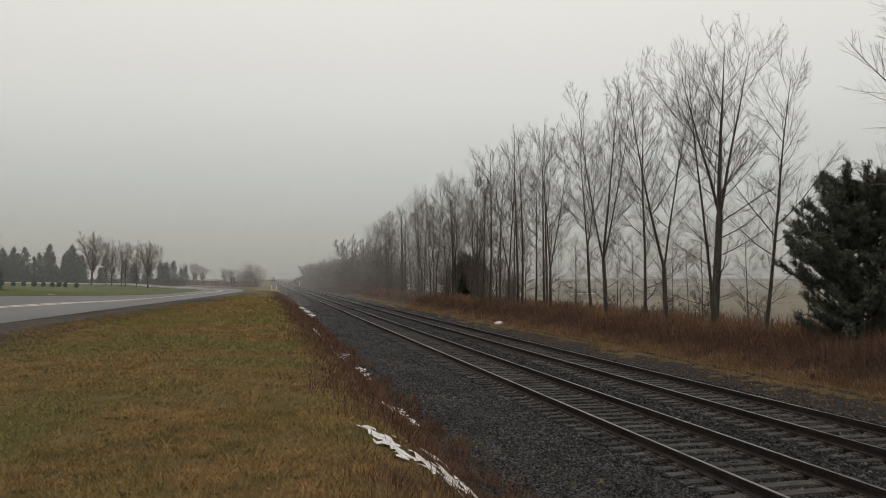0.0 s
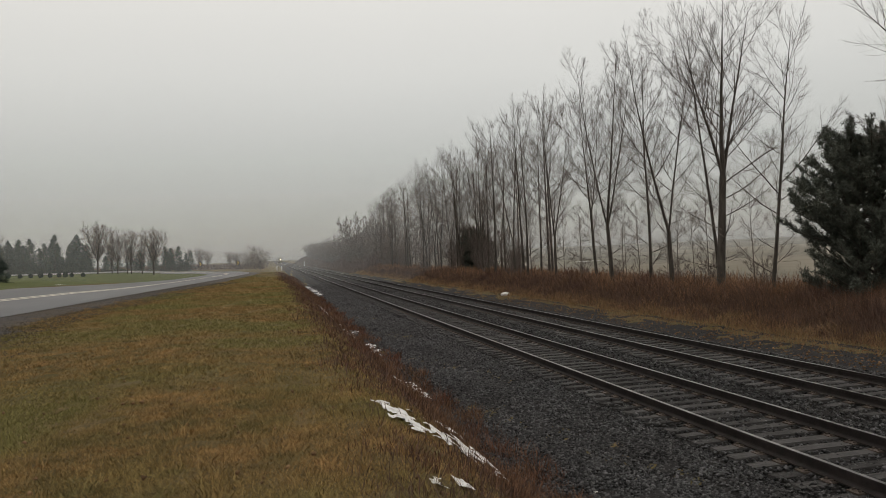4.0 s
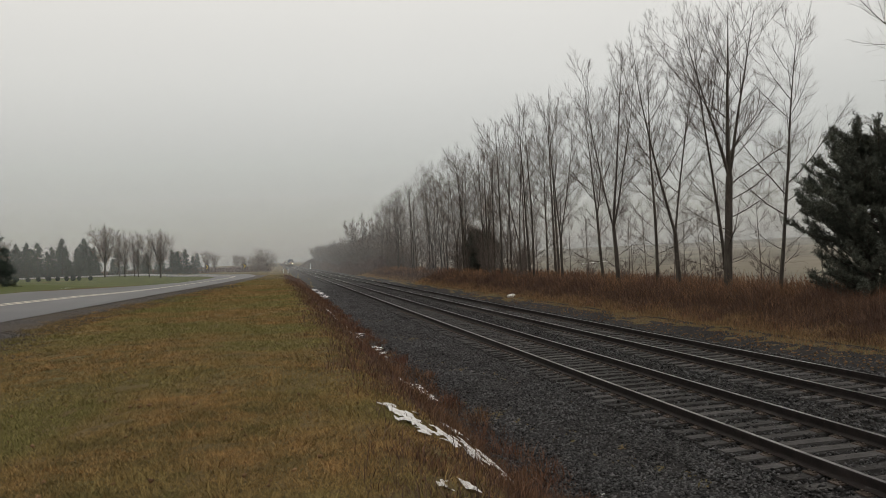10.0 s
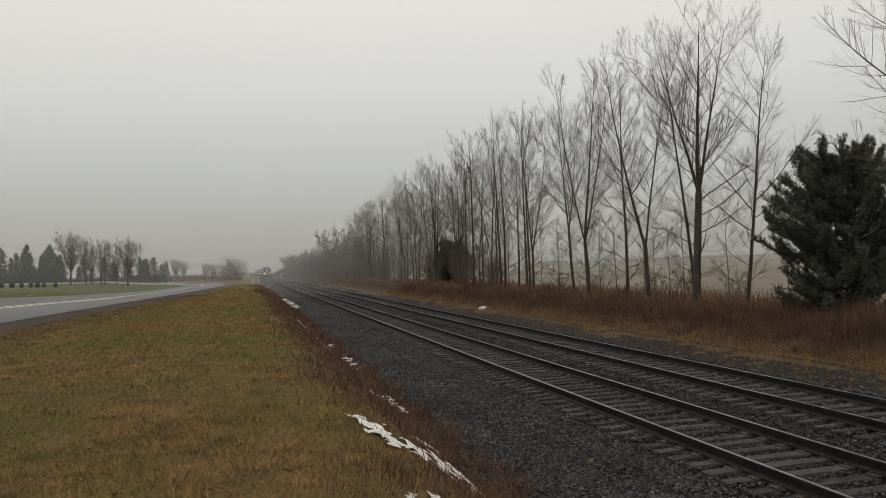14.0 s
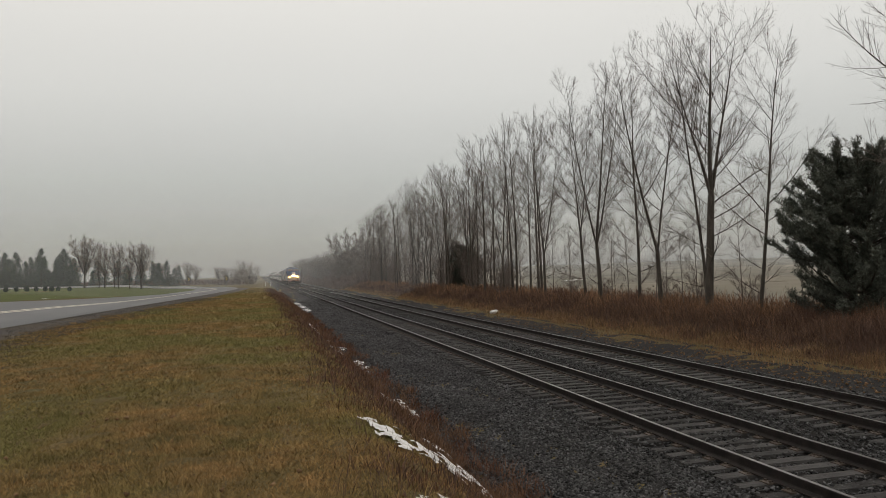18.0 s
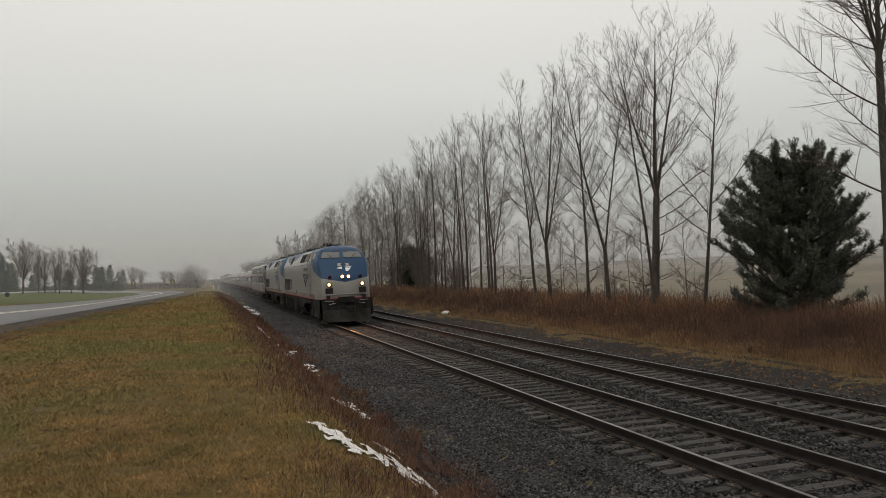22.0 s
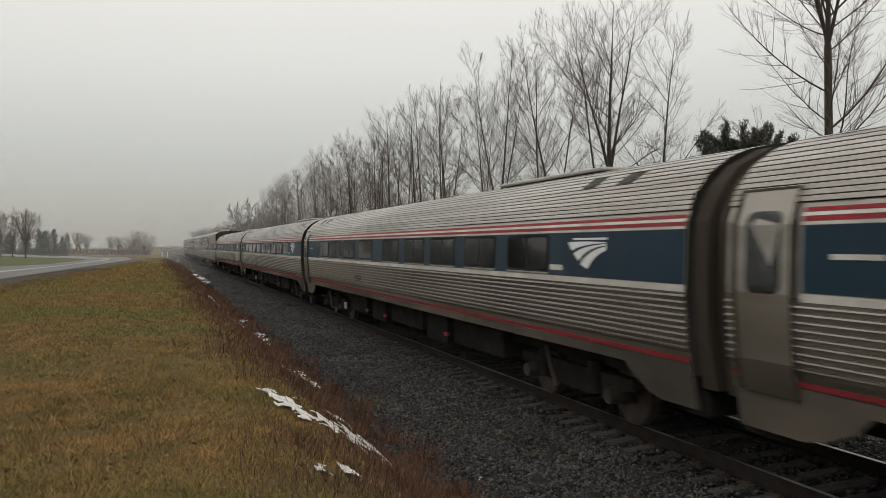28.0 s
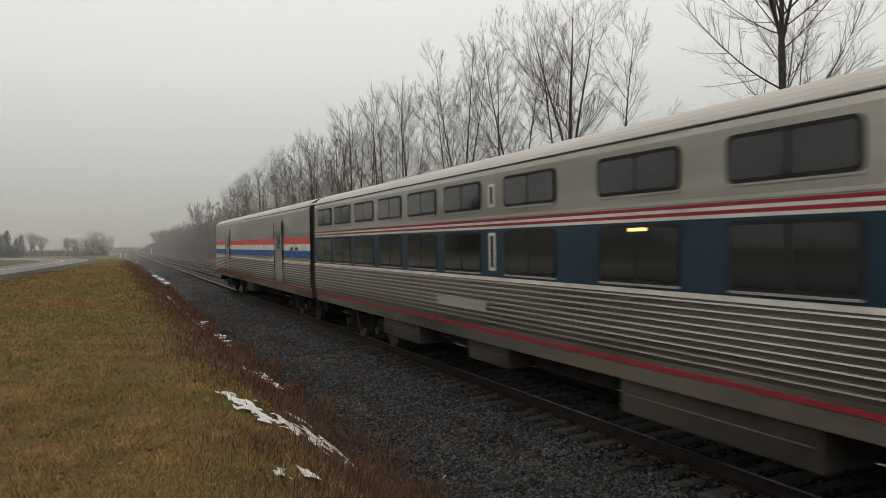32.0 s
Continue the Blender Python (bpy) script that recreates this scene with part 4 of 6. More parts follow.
# brush band beyond the tracks
x, y = scatter(rng, 135000, 16.2, 21.0, 12, 190, 1)
clump = lumps(x, y, 2.1, 2.6)
h = np.interp(x, [16.2, 17.0, 18.6, 20.6], [0.22, 0.50, 0.95, 1.15]) * (0.45 + 0.75 * clump) * rng.uniform(0.45, 1.15, len(x))
sel = rng.uniform(0, 1, len(x)) < np.interp(x, [16.2, 17.4, 19.2, 20.8], [0.25, 0.75, 0.50, 0.18])
for name, m, k, label in (("brush", M_WEED_D, sel, "dense dark brown brush beside the far track"), ("brush", M_RUST, ~sel, "rusty orange-brown weeds beside the far track")):
    v, q, t = spikes(rng, np.stack([x[k], y[k], land(x[k], y[k])], 1), h[k], 0.0020 + 0.00020 * y[k], rng.uniform(0.05, 0.92, k.sum()))
    stuff(name, v, q, t, m, label)
x, y = scatter(rng, 40000, 15.3, 17.2, 12, 150, 1)
x = x + 0.35 * np.sin(y * 0.5) + 0.2 * np.sin(y * 1.3)
clump = lumps(x, y, 1.5, 3.1)
keep = rng.uniform(0, 1, len(x)) < 0.15 + 1.1 * clump * (x > 15.8)
x, y, clump = x[keep], y[keep], clump[keep]
h = rng.uniform(0.10, 0.40, len(x)) * (0.4 + 0.8 * clump)
v, q, t = spikes(rng, np.stack([x, y, land(x, y)], 1), h, 0.0022 + 0.0002 * y, rng.uniform(0.1, 0.9, len(x)))
stuff("straw_grass", v, q, t, M_STRAW, "pale straw grass at the brush's edge")
x, y = scatter(rng, 22000, 19.6, 25.5, 12, 190, 1)
v, q, t = spikes(rng, np.stack([x, y, land(x, y)], 1), rng.uniform(0.4, 1.25, len(x)), 0.004 + 0.0003 * y, rng.uniform(0.05, 0.8, len(x)))
stuff("straw_grass", v, q, t, M_RUST, "brown grass at the foot of the trees")
# far hedge line in mist on both sides of the line
x, y = scatter(rng, 26000, 15, 27, 150, 560, 1)
v, q, t = spikes(rng, np.stack([x, y, land(x, y)], 1), rng.uniform(0.6, 1.0, len(x)) * np.interp(x, [15, 18, 22, 27], [0.6, 1.4, 4.5, 5.5]), 0.03 + 0.0003 * y, rng.uniform(0.05, 0.5, len(x)))
stuff("brush", v, q, t, M_WEED_D, "dark brush in mist along the line")
x, y = scatter(rng, 14000, -120, -1.0, 222, 330, 1)
keep = x < -1.0 - np.clip((y - 226) * 0.1, 0, 6)
x, y = x[keep], y[keep]
v, q, t = spikes(rng, np.stack([x, y, land(x, y)], 1), rng.uniform(0.6, 1.8, len(x)), 0.05 + 0.0003 * y, rng.uniform(0.05, 0.6, len(x)))
stuff("brush", v, q, t, M_WEED_D, "dark hedge beyond the road's bend")


def pebbles(rng, x, y, z, size, material, name, label):
    """Angular stones: jittered octahedra."""
    n = len(x)
    o = np.array([[1, 0, 0], [-1, 0, 0], [0, 1, 0], [0, -1, 0], [0, 0, 1], [0, 0, -1]], float)
    w = o[None] * rng.uniform(0.6, 1.25, (n, 6, 1)) + rng.normal(0, 0.28, (n, 6, 3))
    a = rng.uniform(0, 2 * np.pi, n)
    c, s = np.cos(a), np.sin(a)
    r = np.stack([w[..., 0] * c[:, None] - w[..., 1] * s[:, None], w[..., 0] * s[:, None] + w[..., 1] * c[:, None], w[..., 2] * 0.72], -1)
    v = (r * size[:, None, None] + np.stack([x, y, z], 1)[:, None]).reshape(-1, 3)
    f = np.array([[0, 2, 4], [2, 1, 4], [1, 3, 4], [3, 0, 4], [2, 0, 5], [1, 2, 5], [3, 1, 5], [0, 3, 5]])
    t = (np.arange(n)[:, None, None] * 6 + f[None]).reshape(-1, 3)
    return stuff(name, v, np.zeros((0, 4), int), t, material, label)


x, y = scatter(rng, 82000, 3.2, 6.1, 4.2, 95, 1)
pebbles(rng, x, y, land(x, y) + 0.02 + 0.03 * np.sin(x * 3.1 + y * 0.7) * (x < 5.5), rng.uniform(0.010, 0.029, len(x)) * (1 + y / 45), M_STONE, "ballast_stones", "loose grey crushed stone on the ballast shoulder")
x, y = scatter(rng, 54000, 6.0, 13.2, 5.0, 95, 1)
pebbles(rng, x, y, land(x, y) + 0.045 + rng.uniform(0, 0.03, len(x)), rng.uniform(0.013, 0.034, len(x)) * (1 + y / 60), M_STONE, "ballast_stones", "loose grey crushed stone between the ties")
x, y = scatter(rng, 9000, 13.0, 16.0, 10, 50, 1)
pebbles(rng, x, y, land(x, y) + 0.015, rng.uniform(0.010, 0.024, len(x)), M_STONE, "ballast_stones", "fine grey stone beyond the far track")
x, y = scatter(rng, 14000, 0.0, 3.6, 9, 70, 1)
x = x + np.interp(y, EY, EX) + rng.uniform(0, 2.2, len(x)) * np.exp(-(((y - 15.0) / 8.0) ** 2))
pebbles(rng, x, y, land(x, y) + 0.035, rng.uniform(0.006, 0.018, len(x)) * (1 + y / 60), M_GRAVEL, "shoulder_gravel", "loose dark gravel beside the road")
x, y = scatter(rng, 2600, 13.6, 17.0, 10, 60, 1)
pebbles(rng, x, y, land(x, y) + 0.03, rng.uniform(0.02, 0.045, len(x)), M_LEAF, "fallen_leaves", "brown fallen leaves by the brush")
x, y = scatter(rng, 500, -7, 3.0, 3, 30, 1)
pebbles(rng, x, y, land(x, y) + 0.03, rng.uniform(0.010, 0.03, len(x)), M_LEAF, "fallen_leaves", "brown leaves scattered on the turf")


def snow(line, width, seed, thick=0.05):
    """A ragged patch of old snow along a line of ground points."""
    rng = np.random.default_rng(seed)
    line = np.array(line, float)
    lo, hi = line.min(0) - width, line.max(0) + width
    step = 0.045 if line[:, 1].mean() < 26 else 0.12
    xs, ys = np.arange(lo[0], hi[0], step), np.arange(lo[1], hi[1], step * 1.4)
    X, Y = np.meshgrid(xs, ys)
    best = np.full(X.shape, 9.0)
    for a, b in zip(line[:-1], line[1:]):
        d = b - a
        u = np.clip(((X - a[0]) * d[0] + (Y - a[1]) * d[1]) / (d @ d), 0, 1)
        best = np.minimum(best, np.hypot((X - a[0] - u * d[0]), (Y - a[1] - u * d[1]) * 0.55))
    wob = np.array([noise.fractal(Vector((px * 6.5, py * 3.6, seed)), 0.6, 2.2, 5) for px, py in zip(X.ravel(), Y.ravel())]).reshape(X.shape)
    body = 1 - best / (width * 1.3) + wob * 2.2 - 0.04
    ok = body > 0
    Z = land(X, Y) + 0.008 + 0.8 * thick * np.clip(body, 0, 1) ** 0.5 + rng.normal(0, 0.004, X.shape)
    n = len(xs)
    i = (np.arange(len(ys) - 1)[:, None] * n + np.arange(n - 1)[None])
    cell = ok[:-1, :-1] & ok[1:, :-1] & ok[:-1, 1:] & ok[1:, 1:]
    i = i[cell]
    if not len(i):
        return
    F = np.stack([i, i + 1, i + n + 1, i + n], 1)
    used, inv = np.unique(F, return_inverse=True)
    ob = raw("snow_patch", np.stack([X, Y, Z], -1).reshape(-1, 3)[used], inv.reshape(-1, 4), M_SNOW, smooth=True)
    tagged(ob, "ragged patch of old white snow in the ditch", "snow", "snow patches")


for k, (line, width, thick) in enumerate(SNOWS):
    snow(line, width, k + 1, thick)
rock = tagged(raw("boulder", *(lambda b: ([v.co[:] for v in b.verts], [[v.index for v in f.verts] for f in b.faces]))((lambda b: (bmesh.ops.create_icosphere(b, subdivisions=2, radius=0.26), [setattr(v, "co", Vector((v.co.x * 1.3, v.co.y, v.co.z * 0.6)) * (1 + 0.25 * noise.noise(v.co * 6))) for v in b.verts], b)[2])(bmesh.new())), M_SNOW), "pale stone at the brush's edge", "rock")
rock.location = (15.9, 51.5, gz(15.9, 51.5) + 0.12)


# ---- signs and posts ----
def sign_post(name, at, h, label, category, plate_m, w, hh, face=0.0, mark=None):
    th = empty(name, at, label, category)
    part("post", tube((0, 0, -0.2), (0, 0, h), 0.05, sides=8), M_SIGN_DK, th, "grey metal post")
    p = part("panel", box(-w / 2, w / 2, -0.07, -0.04, h - hh, h, 0.01), plate_m, th, "flat sign panel")
    if mark:
        bm = bmesh.new()
        for s in (-1, 1):
            b2 = box(-0.25, 0.25, -0.085, -0.072, -0.07, 0.07)
            b2.transform(pose(0, 0, h - hh / 2 + s * hh * 0.2) @ Matrix.Rotation(radians(45 * s), 4, "Y"))
            me = bpy.data.meshes.new("tmp")
            b2.to_mesh(me)
            b2.free()
            bm.from_mesh(me)
        part("chevron", bm, mark, p, "black chevron mark")
    th.rotation_euler = (0, 0, radians(face))
    return th


sign_post("chevron_sign", (-7.2, 176.0, gz(-7.2, 176)), 2.4, "dark curve chevron sign beyond the bend", "road sign", M_SIGN_DK, 0.9, 1.1, 0, M_SIGN_Y)
sign_post("chevron_sign", (-15.6, 181.0, gz(-15.6, 181)), 2.2, "dark curve chevron sign beyond the bend", "road sign", M_SIGN_DK, 0.9, 1.1, 10, M_SIGN_Y)
sign_post("track_sign", (-2.3, 172.0, gz(-2.3, 172)), 2.2, "dark sign on a slim post beside the track", "sign", M_SIGN_DK, 0.5, 0.5)
sign_post("road_sign", (-21.3, 150.0, gz(-21.3, 150)), 1.6, "slim dark marker post on the lawn", "marker post", M_SIGN_DK, 0.25, 0.3)
for x, y, h in ((1.2, 178.0, 0.95), (13.6, 330.0, 2.2), (2.6, 205.0, 1.1)):
    p = part("marker_post", tube((0, 0, -0.3), (0, 0, h), 0.10, 0.09, 8), M_POST_W, None)
    tagged(p, "short white marker post beside the track", "post", "marker posts")
    p.location = (x, y, gz(x, y))

# ---- flat translucent sheets across the line, stacked to imitate haze with distance ----
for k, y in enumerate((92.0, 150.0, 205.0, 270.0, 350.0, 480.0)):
    v = raw("mist", [(-2500, y + 2500 * 0.02, -2), (2500, y - 2500 * 0.02, -2), (2500, y - 2500 * 0.02, 700), (-2500, y + 2500 * 0.02, 700)], [(0, 1, 2, 3)], M_HAZE_SHEET)
    tagged(v, "flat translucent sheet standing in for distance haze", kind="stuff")


# ---- train materials ----
def loco_paint():
    """Silver-grey paint with a blue nose, a blue roof edge and a blue swoosh near the rear, laid out in the
    locomotive's own space; the upper slopes are lightened to imitate sky light.
    """
    m = mat("locomotive_paint", (0.228, 0.220, 0.204), (0.194, 0.186, 0.171), 1.1, 0.42, 0.15, bump=0.05, fine=5, stretch=(1, 0.35, 1), c3=(0.186, 0.178, 0.164), scale3=0.5, spec=0.3)
    n, l = m.node_tree.nodes, m.node_tree.links
    b = n["Principled BSDF"]
    base = b.inputs["Base Color"].links[0].from_socket
    tc = n.new("ShaderNodeTexCoord")
    sep = n.new("ShaderNodeSeparateXYZ")
    l.new(tc.outputs["Object"], sep.inputs[0])

    def op(kind, a, c=None, d=None):
        q = n.new("ShaderNodeMath")
        q.operation = kind
        for k, v in enumerate((a, c, d)):
            if v is None:
                continue
            if isinstance(v, (int, float)):
                q.inputs[k].default_value = v
            else:
                l.new(v, q.inputs[k])
        return q.outputs[0]

    x, y, z = sep.outputs
    ax = op("MINIMUM", op("ABSOLUTE", x), 1.3)
    run = op("MAXIMUM", op("SUBTRACT", y, 1.45), 0.0)
    edge = op("ADD", op("MULTIPLY_ADD", ax, 0.2, 2.30), op("MULTIPLY", run, 0.36))
    edge = op("MINIMUM", edge, 4.22)
    lens1 = op("MULTIPLY_ADD", op("POWER", op("ABSOLUTE", op("DIVIDE", op("SUBTRACT", y, 16.6), 6.2)), 2.0), 0.5, 3.70)
    lens2 = op("MULTIPLY_ADD", op("POWER", op("ABSOLUTE", op("DIVIDE", op("SUBTRACT", y, 16.6), 3.2)), 2.0), 0.5, 3.70)
    past = op("GREATER_THAN", y, 16.6)
    lens = op("ADD", op("MULTIPLY", lens2, past), op("MULTIPLY", lens1, op("SUBTRACT", 1.0, past)))
    edge = op("MINIMUM", edge, op("MAXIMUM", lens, 3.70))
    blue = op("GREATER_THAN", z, edge)
    # sky light on the canted upper side, put into the base colour
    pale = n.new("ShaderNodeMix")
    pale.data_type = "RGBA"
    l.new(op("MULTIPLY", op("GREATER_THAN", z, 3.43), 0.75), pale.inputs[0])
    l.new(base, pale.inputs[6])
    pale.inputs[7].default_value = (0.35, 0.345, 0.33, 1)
    mx = n.new("ShaderNodeMix")
    mx.data_type = "RGBA"
    l.new(blue, mx.inputs[0])
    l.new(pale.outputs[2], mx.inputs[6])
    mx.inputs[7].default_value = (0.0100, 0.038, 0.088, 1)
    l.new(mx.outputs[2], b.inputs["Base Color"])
    return m


T_PAINT = loco_paint()
T_STEEL = mat("stainless_steel", (0.42, 0.40, 0.376), (0.32, 0.30, 0.276), 0.8, 0.30, 0.92, bump=0.04, fine=3, stretch=(1, 0.25, 1.5), c3=(0.25, 0.231, 0.206), scale3=0.4)
# road dirt and the shade between ribs, put into one colour
T_DIRT_SHADE = mat("dirty_shaded_steel", (0.168, 0.148, 0.128), (0.112, 0.097, 0.083), 1.2, 0.45, 0.75, stretch=(1, 0.25, 1.5), c3=(0.20, 0.176, 0.15), scale3=0.35)
T_ROOF = mat("silver_roof", (0.41, 0.40, 0.375), (0.33, 0.32, 0.295), 0.8, 0.42, 0.55, stretch=(1, 0.3, 1), c3=(0.38, 0.36, 0.33), scale3=0.5)
T_SILL = mat("dirty_sill", (0.080, 0.072, 0.063), (0.055, 0.049, 0.043), 1.4, 0.8, 0.0, stretch=(1, 0.5, 1), c3=(0.125, 0.107, 0.087), scale3=0.6, spec=0.08)
T_BLUE = mat("blue_band", (0.008, 0.026, 0.045), (0.010, 0.031, 0.052), 1.5, 0.4, spec=0.2, c3=(0.013, 0.031, 0.049), scale3=0.5)
T_BLUE3 = mat("bright_blue_band", (0.014, 0.070, 0.25), (0.018, 0.080, 0.26), 1.5, 0.4)
T_RED = mat("red_stripe", (0.26, 0.026, 0.034), (0.20, 0.030, 0.035), 1.5, 0.45)
T_RED3 = mat("bright_red_band", (0.52, 0.070, 0.055), (0.47, 0.078, 0.062), 1.5, 0.45)
T_WHITE = mat("white_stripe", (0.62, 0.60, 0.56), (0.42, 0.40, 0.37), 1.2, 0.45)
T_GLASS = mat("tinted_window", (0.010, 0.011, 0.012), (0.016, 0.016, 0.017), 0.6, 0.06, spec=0.55)
# opaque pane; the sky's grey reflection is put into the base colour
T_SCREEN = mat("cab_windscreen", (0.11, 0.11, 0.104), (0.14, 0.138, 0.13), 1.0, 0.10, spec=0.6)
T_RUBBER = mat("black_rubber", (0.018, 0.018, 0.018), (0.028, 0.026, 0.025), 4, 0.7)
# soot plus underbody shade in the colour; also darkens roof grooves and car ends
T_SKIRT = mat("soot_and_shade", (0.033, 0.032, 0.031), (0.048, 0.046, 0.044), 1.4, 0.85, c3=(0.018, 0.016, 0.014), scale3=0.6, spec=0.02)
T_GRIME = mat("tan_grime", (0.165, 0.145, 0.118), (0.125, 0.108, 0.086), 1.4, 0.7, 0.0, stretch=(1, 0.4, 1), c3=(0.20, 0.18, 0.15), scale3=0.6)
T_UNDER = mat("grimy_underframe", (0.014, 0.0132, 0.0125), (0.031, 0.029, 0.027), 2.5, 0.9, bump=0.4, spec=0.02)
T_BOX = mat("equipment_box", (0.030, 0.027, 0.024), (0.048, 0.043, 0.038), 2, 0.8, c3=(0.060, 0.053, 0.046), scale3=0.7, spec=0.05)
T_WHEEL = mat("wheel_steel", (0.060, 0.052, 0.046), (0.095, 0.084, 0.075), 5, 0.6, 0.5)
T_DIAPH = mat("brown_diaphragm", (0.040, 0.034, 0.029), (0.064, 0.054, 0.046), 1.5, 0.9, stretch=(1, 1, 0.3), spec=0.02)
T_GRILLE = mat("dark_grille", (0.028, 0.028, 0.028), (0.042, 0.040, 0.038), 5, 0.6, 0.3)
T_SLAT = mat("grey_slats", (0.30, 0.295, 0.28), (0.25, 0.24, 0.225), 4, 0.5, 0.2)
T_LOGO = mat("navy_emblem", (0.016, 0.019, 0.027), (0.021, 0.024, 0.032), 2, 0.5)
T_EMBLEM = mat("blue_emblem", (0.020, 0.058, 0.125), (0.024, 0.064, 0.135), 2, 0.5)
T_LOGO_W = mat("white_emblem", (0.72, 0.73, 0.74), (0.62, 0.63, 0.64), 2, 0.45)
T_DARKTXT = mat("dark_lettering", (0.036, 0.036, 0.038), (0.046, 0.046, 0.048), 3, 0.5)
T_LAMP = glow("headlight_glow", (1.0, 0.50, 0.20), 1.0)
T_CORE = glow("filament_glow", (1.0, 0.40, 0.11), 3200.0)
T_DITCH = glow("ditch_light_glow", (1.0, 0.62, 0.26), 1.0)
T_CORE2 = glow("ditch_filament_glow", (1.0, 0.46, 0.14), 500.0)
T_SMALL = glow("yellow_lamp_glow", (1.0, 0.72, 0.22), 1.3)
T_GREEN = glow("green_lamp_glow", (0.10, 1.0, 0.30), 1.0)
T_REDLENS = mat("red_lens", (0.16, 0.012, 0.014), (0.12, 0.010, 0.012), 3, 0.2)


class Hull:
    """Half section of a body: width by height."""

    def __init__(self, zs, xs):
        self.zs, self.xs = zs, xs

    def at(self, z):
        return np.interp(z, self.zs, self.xs)


def sheet(name, hull, z0, z1, y0, y1, off, material, parent, side=-1, n=3, label=""):
    """A panel that follows the hull between two heights, off metres proud of it."""
    zs = np.linspace(z0, z1, n + 1)
    v, f = [], []
    for y in (y0, y1):
        for z in zs:
            v.append((side * (hull.at(z) + off), y, z))
    k = n + 1
    for i in range(n):
        f.append((i, i + 1, k + i + 1, k + i) if side > 0 else (k + i, k + i + 1, i + 1, i))
    # turned edges give the panel its thickness
    m = len(v)
    for y in (y0, y1):
        for z in (z0, z1):
            v.append((side * (hull.at(z) - 0.01), y, z))
    f += [(0, k, m + 2, m), (n, m + 1, m + 3, k + n)]
    return raw(name, v, f, material, parent, label)


def round_rect(w, h, r, seg=4):
    """Corner points of a rounded rectangle of w x h about its middle."""
    pts = []
    for cx, cy, a0 in ((w / 2 - r, h / 2 - r, 0), (-w / 2 + r, h / 2 - r, 90), (-w / 2 + r, -h / 2 + r, 180), (w / 2 - r, -h / 2 + r, 270)):
        for k in range(seg + 1):
            a = radians(a0 + 90 * k / seg)
            pts.append((cx + r * math.cos(a), cy + r * math.sin(a)))
    return pts


PANES = {}


def plate(key, hull, zc, w, h, r, off, material, side, back=0.02):
    """Mesh data of a rounded plate on the hull at height zc, with turned edges."""
    key = (key, id(hull), zc, w, h, r, off, side)
    if key not in PANES:
        pts = round_rect(w, h, r)
        v = [(side * (hull.at(zc + z) + off), y, zc + z) for y, z in pts] + [(side * (hull.at(zc + z) - back), y, zc + z) for y, z in pts]
        k = len(pts)
        f = [tuple(range(k)) if side > 0 else tuple(reversed(range(k)))]
        f += [(i, k + i, k + (i + 1) % k, (i + 1) % k) if side > 0 else (i, (i + 1) % k, k + (i + 1) % k, k + i) for i in range(k)]
        me = bpy.data.meshes.new(key[0])
        me.from_pydata(v, [], f)
        me.materials.append(material)
        PANES[key] = me
    return PANES[key]


def window(hull, zc, yc, w, h, parent, side=-1, split=True, name="window"):
    fr = new(name, plate("window_frame", hull, zc, w, h, 0.09, 0.014, T_RUBBER, side))
    fr.parent = parent
    fr.location = (0, yc, 0)
    # pale strip that draws the highlight along the window's lower edge
    tr = new("sill_trim", plate("sill_trim", hull, zc - h / 2 - 0.012, w - 0.06, 0.026, 0.010, 0.026, T_SLAT, side))
    tr.parent = fr
    if split:
        for s in (-1, 1):
            p = new("pane", plate("pane", hull, zc, w / 2 - 0.065, h - 0.09, 0.06, 0.019, T_GLASS, side))
            p.parent = fr
            p.location = (0, s * (w / 4 - 0.012), 0)
    else:
        p = new("pane", plate("pane", hull, zc, w - 0.09, h - 0.09, 0.06, 0.019, T_GLASS, side))
        p.parent = fr
    return fr


def blades(hull, y0, z0, w, h, off, material, parent, side=-1, label="", up=0.0):
    """A fan of three swept blades, as one emblem; y grows to the train's rear."""
    v, f = [], []

    def put(a, b):
        y, z = y0 + a * w, z0 + b * h
        v.append((side * (hull.at(z) + off), y, z))

    # each blade between two arcs from the tip at the upper front
    lanes = (((0.00, 0.86), (0.36, 0.78), (0.62, 0.48), (0.72, 0.14)), ((0.01, 0.95), (0.42, 0.92), (0.76, 0.78), (0.93, 0.56)), ((0.03, 1.02), (0.45, 1.06), (0.86, 1.06), (1.10, 1.02)))
    ends = (((0.03, 0.70), (0.26, 0.56), (0.42, 0.28), (0.52, -0.03)), ((0.01, 0.90), (0.40, 0.83), (0.66, 0.60), (0.78, 0.26)), ((0.02, 0.98), (0.44, 0.96), (0.82, 0.86), (0.99, 0.68)))
    for upper, lower in zip(lanes, ends):
        st = len(v)
        m = 8
        for k in range(m + 1):
            t = k / m
            for q in (upper, lower):
                b0, b1, b2, b3 = (1 - t) ** 3, 3 * t * (1 - t) ** 2, 3 * t * t * (1 - t), t ** 3
                put(sum(b * p[0] for b, p in zip((b0, b1, b2, b3), q)), sum(b * p[1] for b, p in zip((b0, b1, b2, b3), q)))
        for k in range(m):
            a = st + 2 * k
            f.append((a, a + 1, a + 3, a + 2))
    return raw("emblem", v, f, material, parent, label)


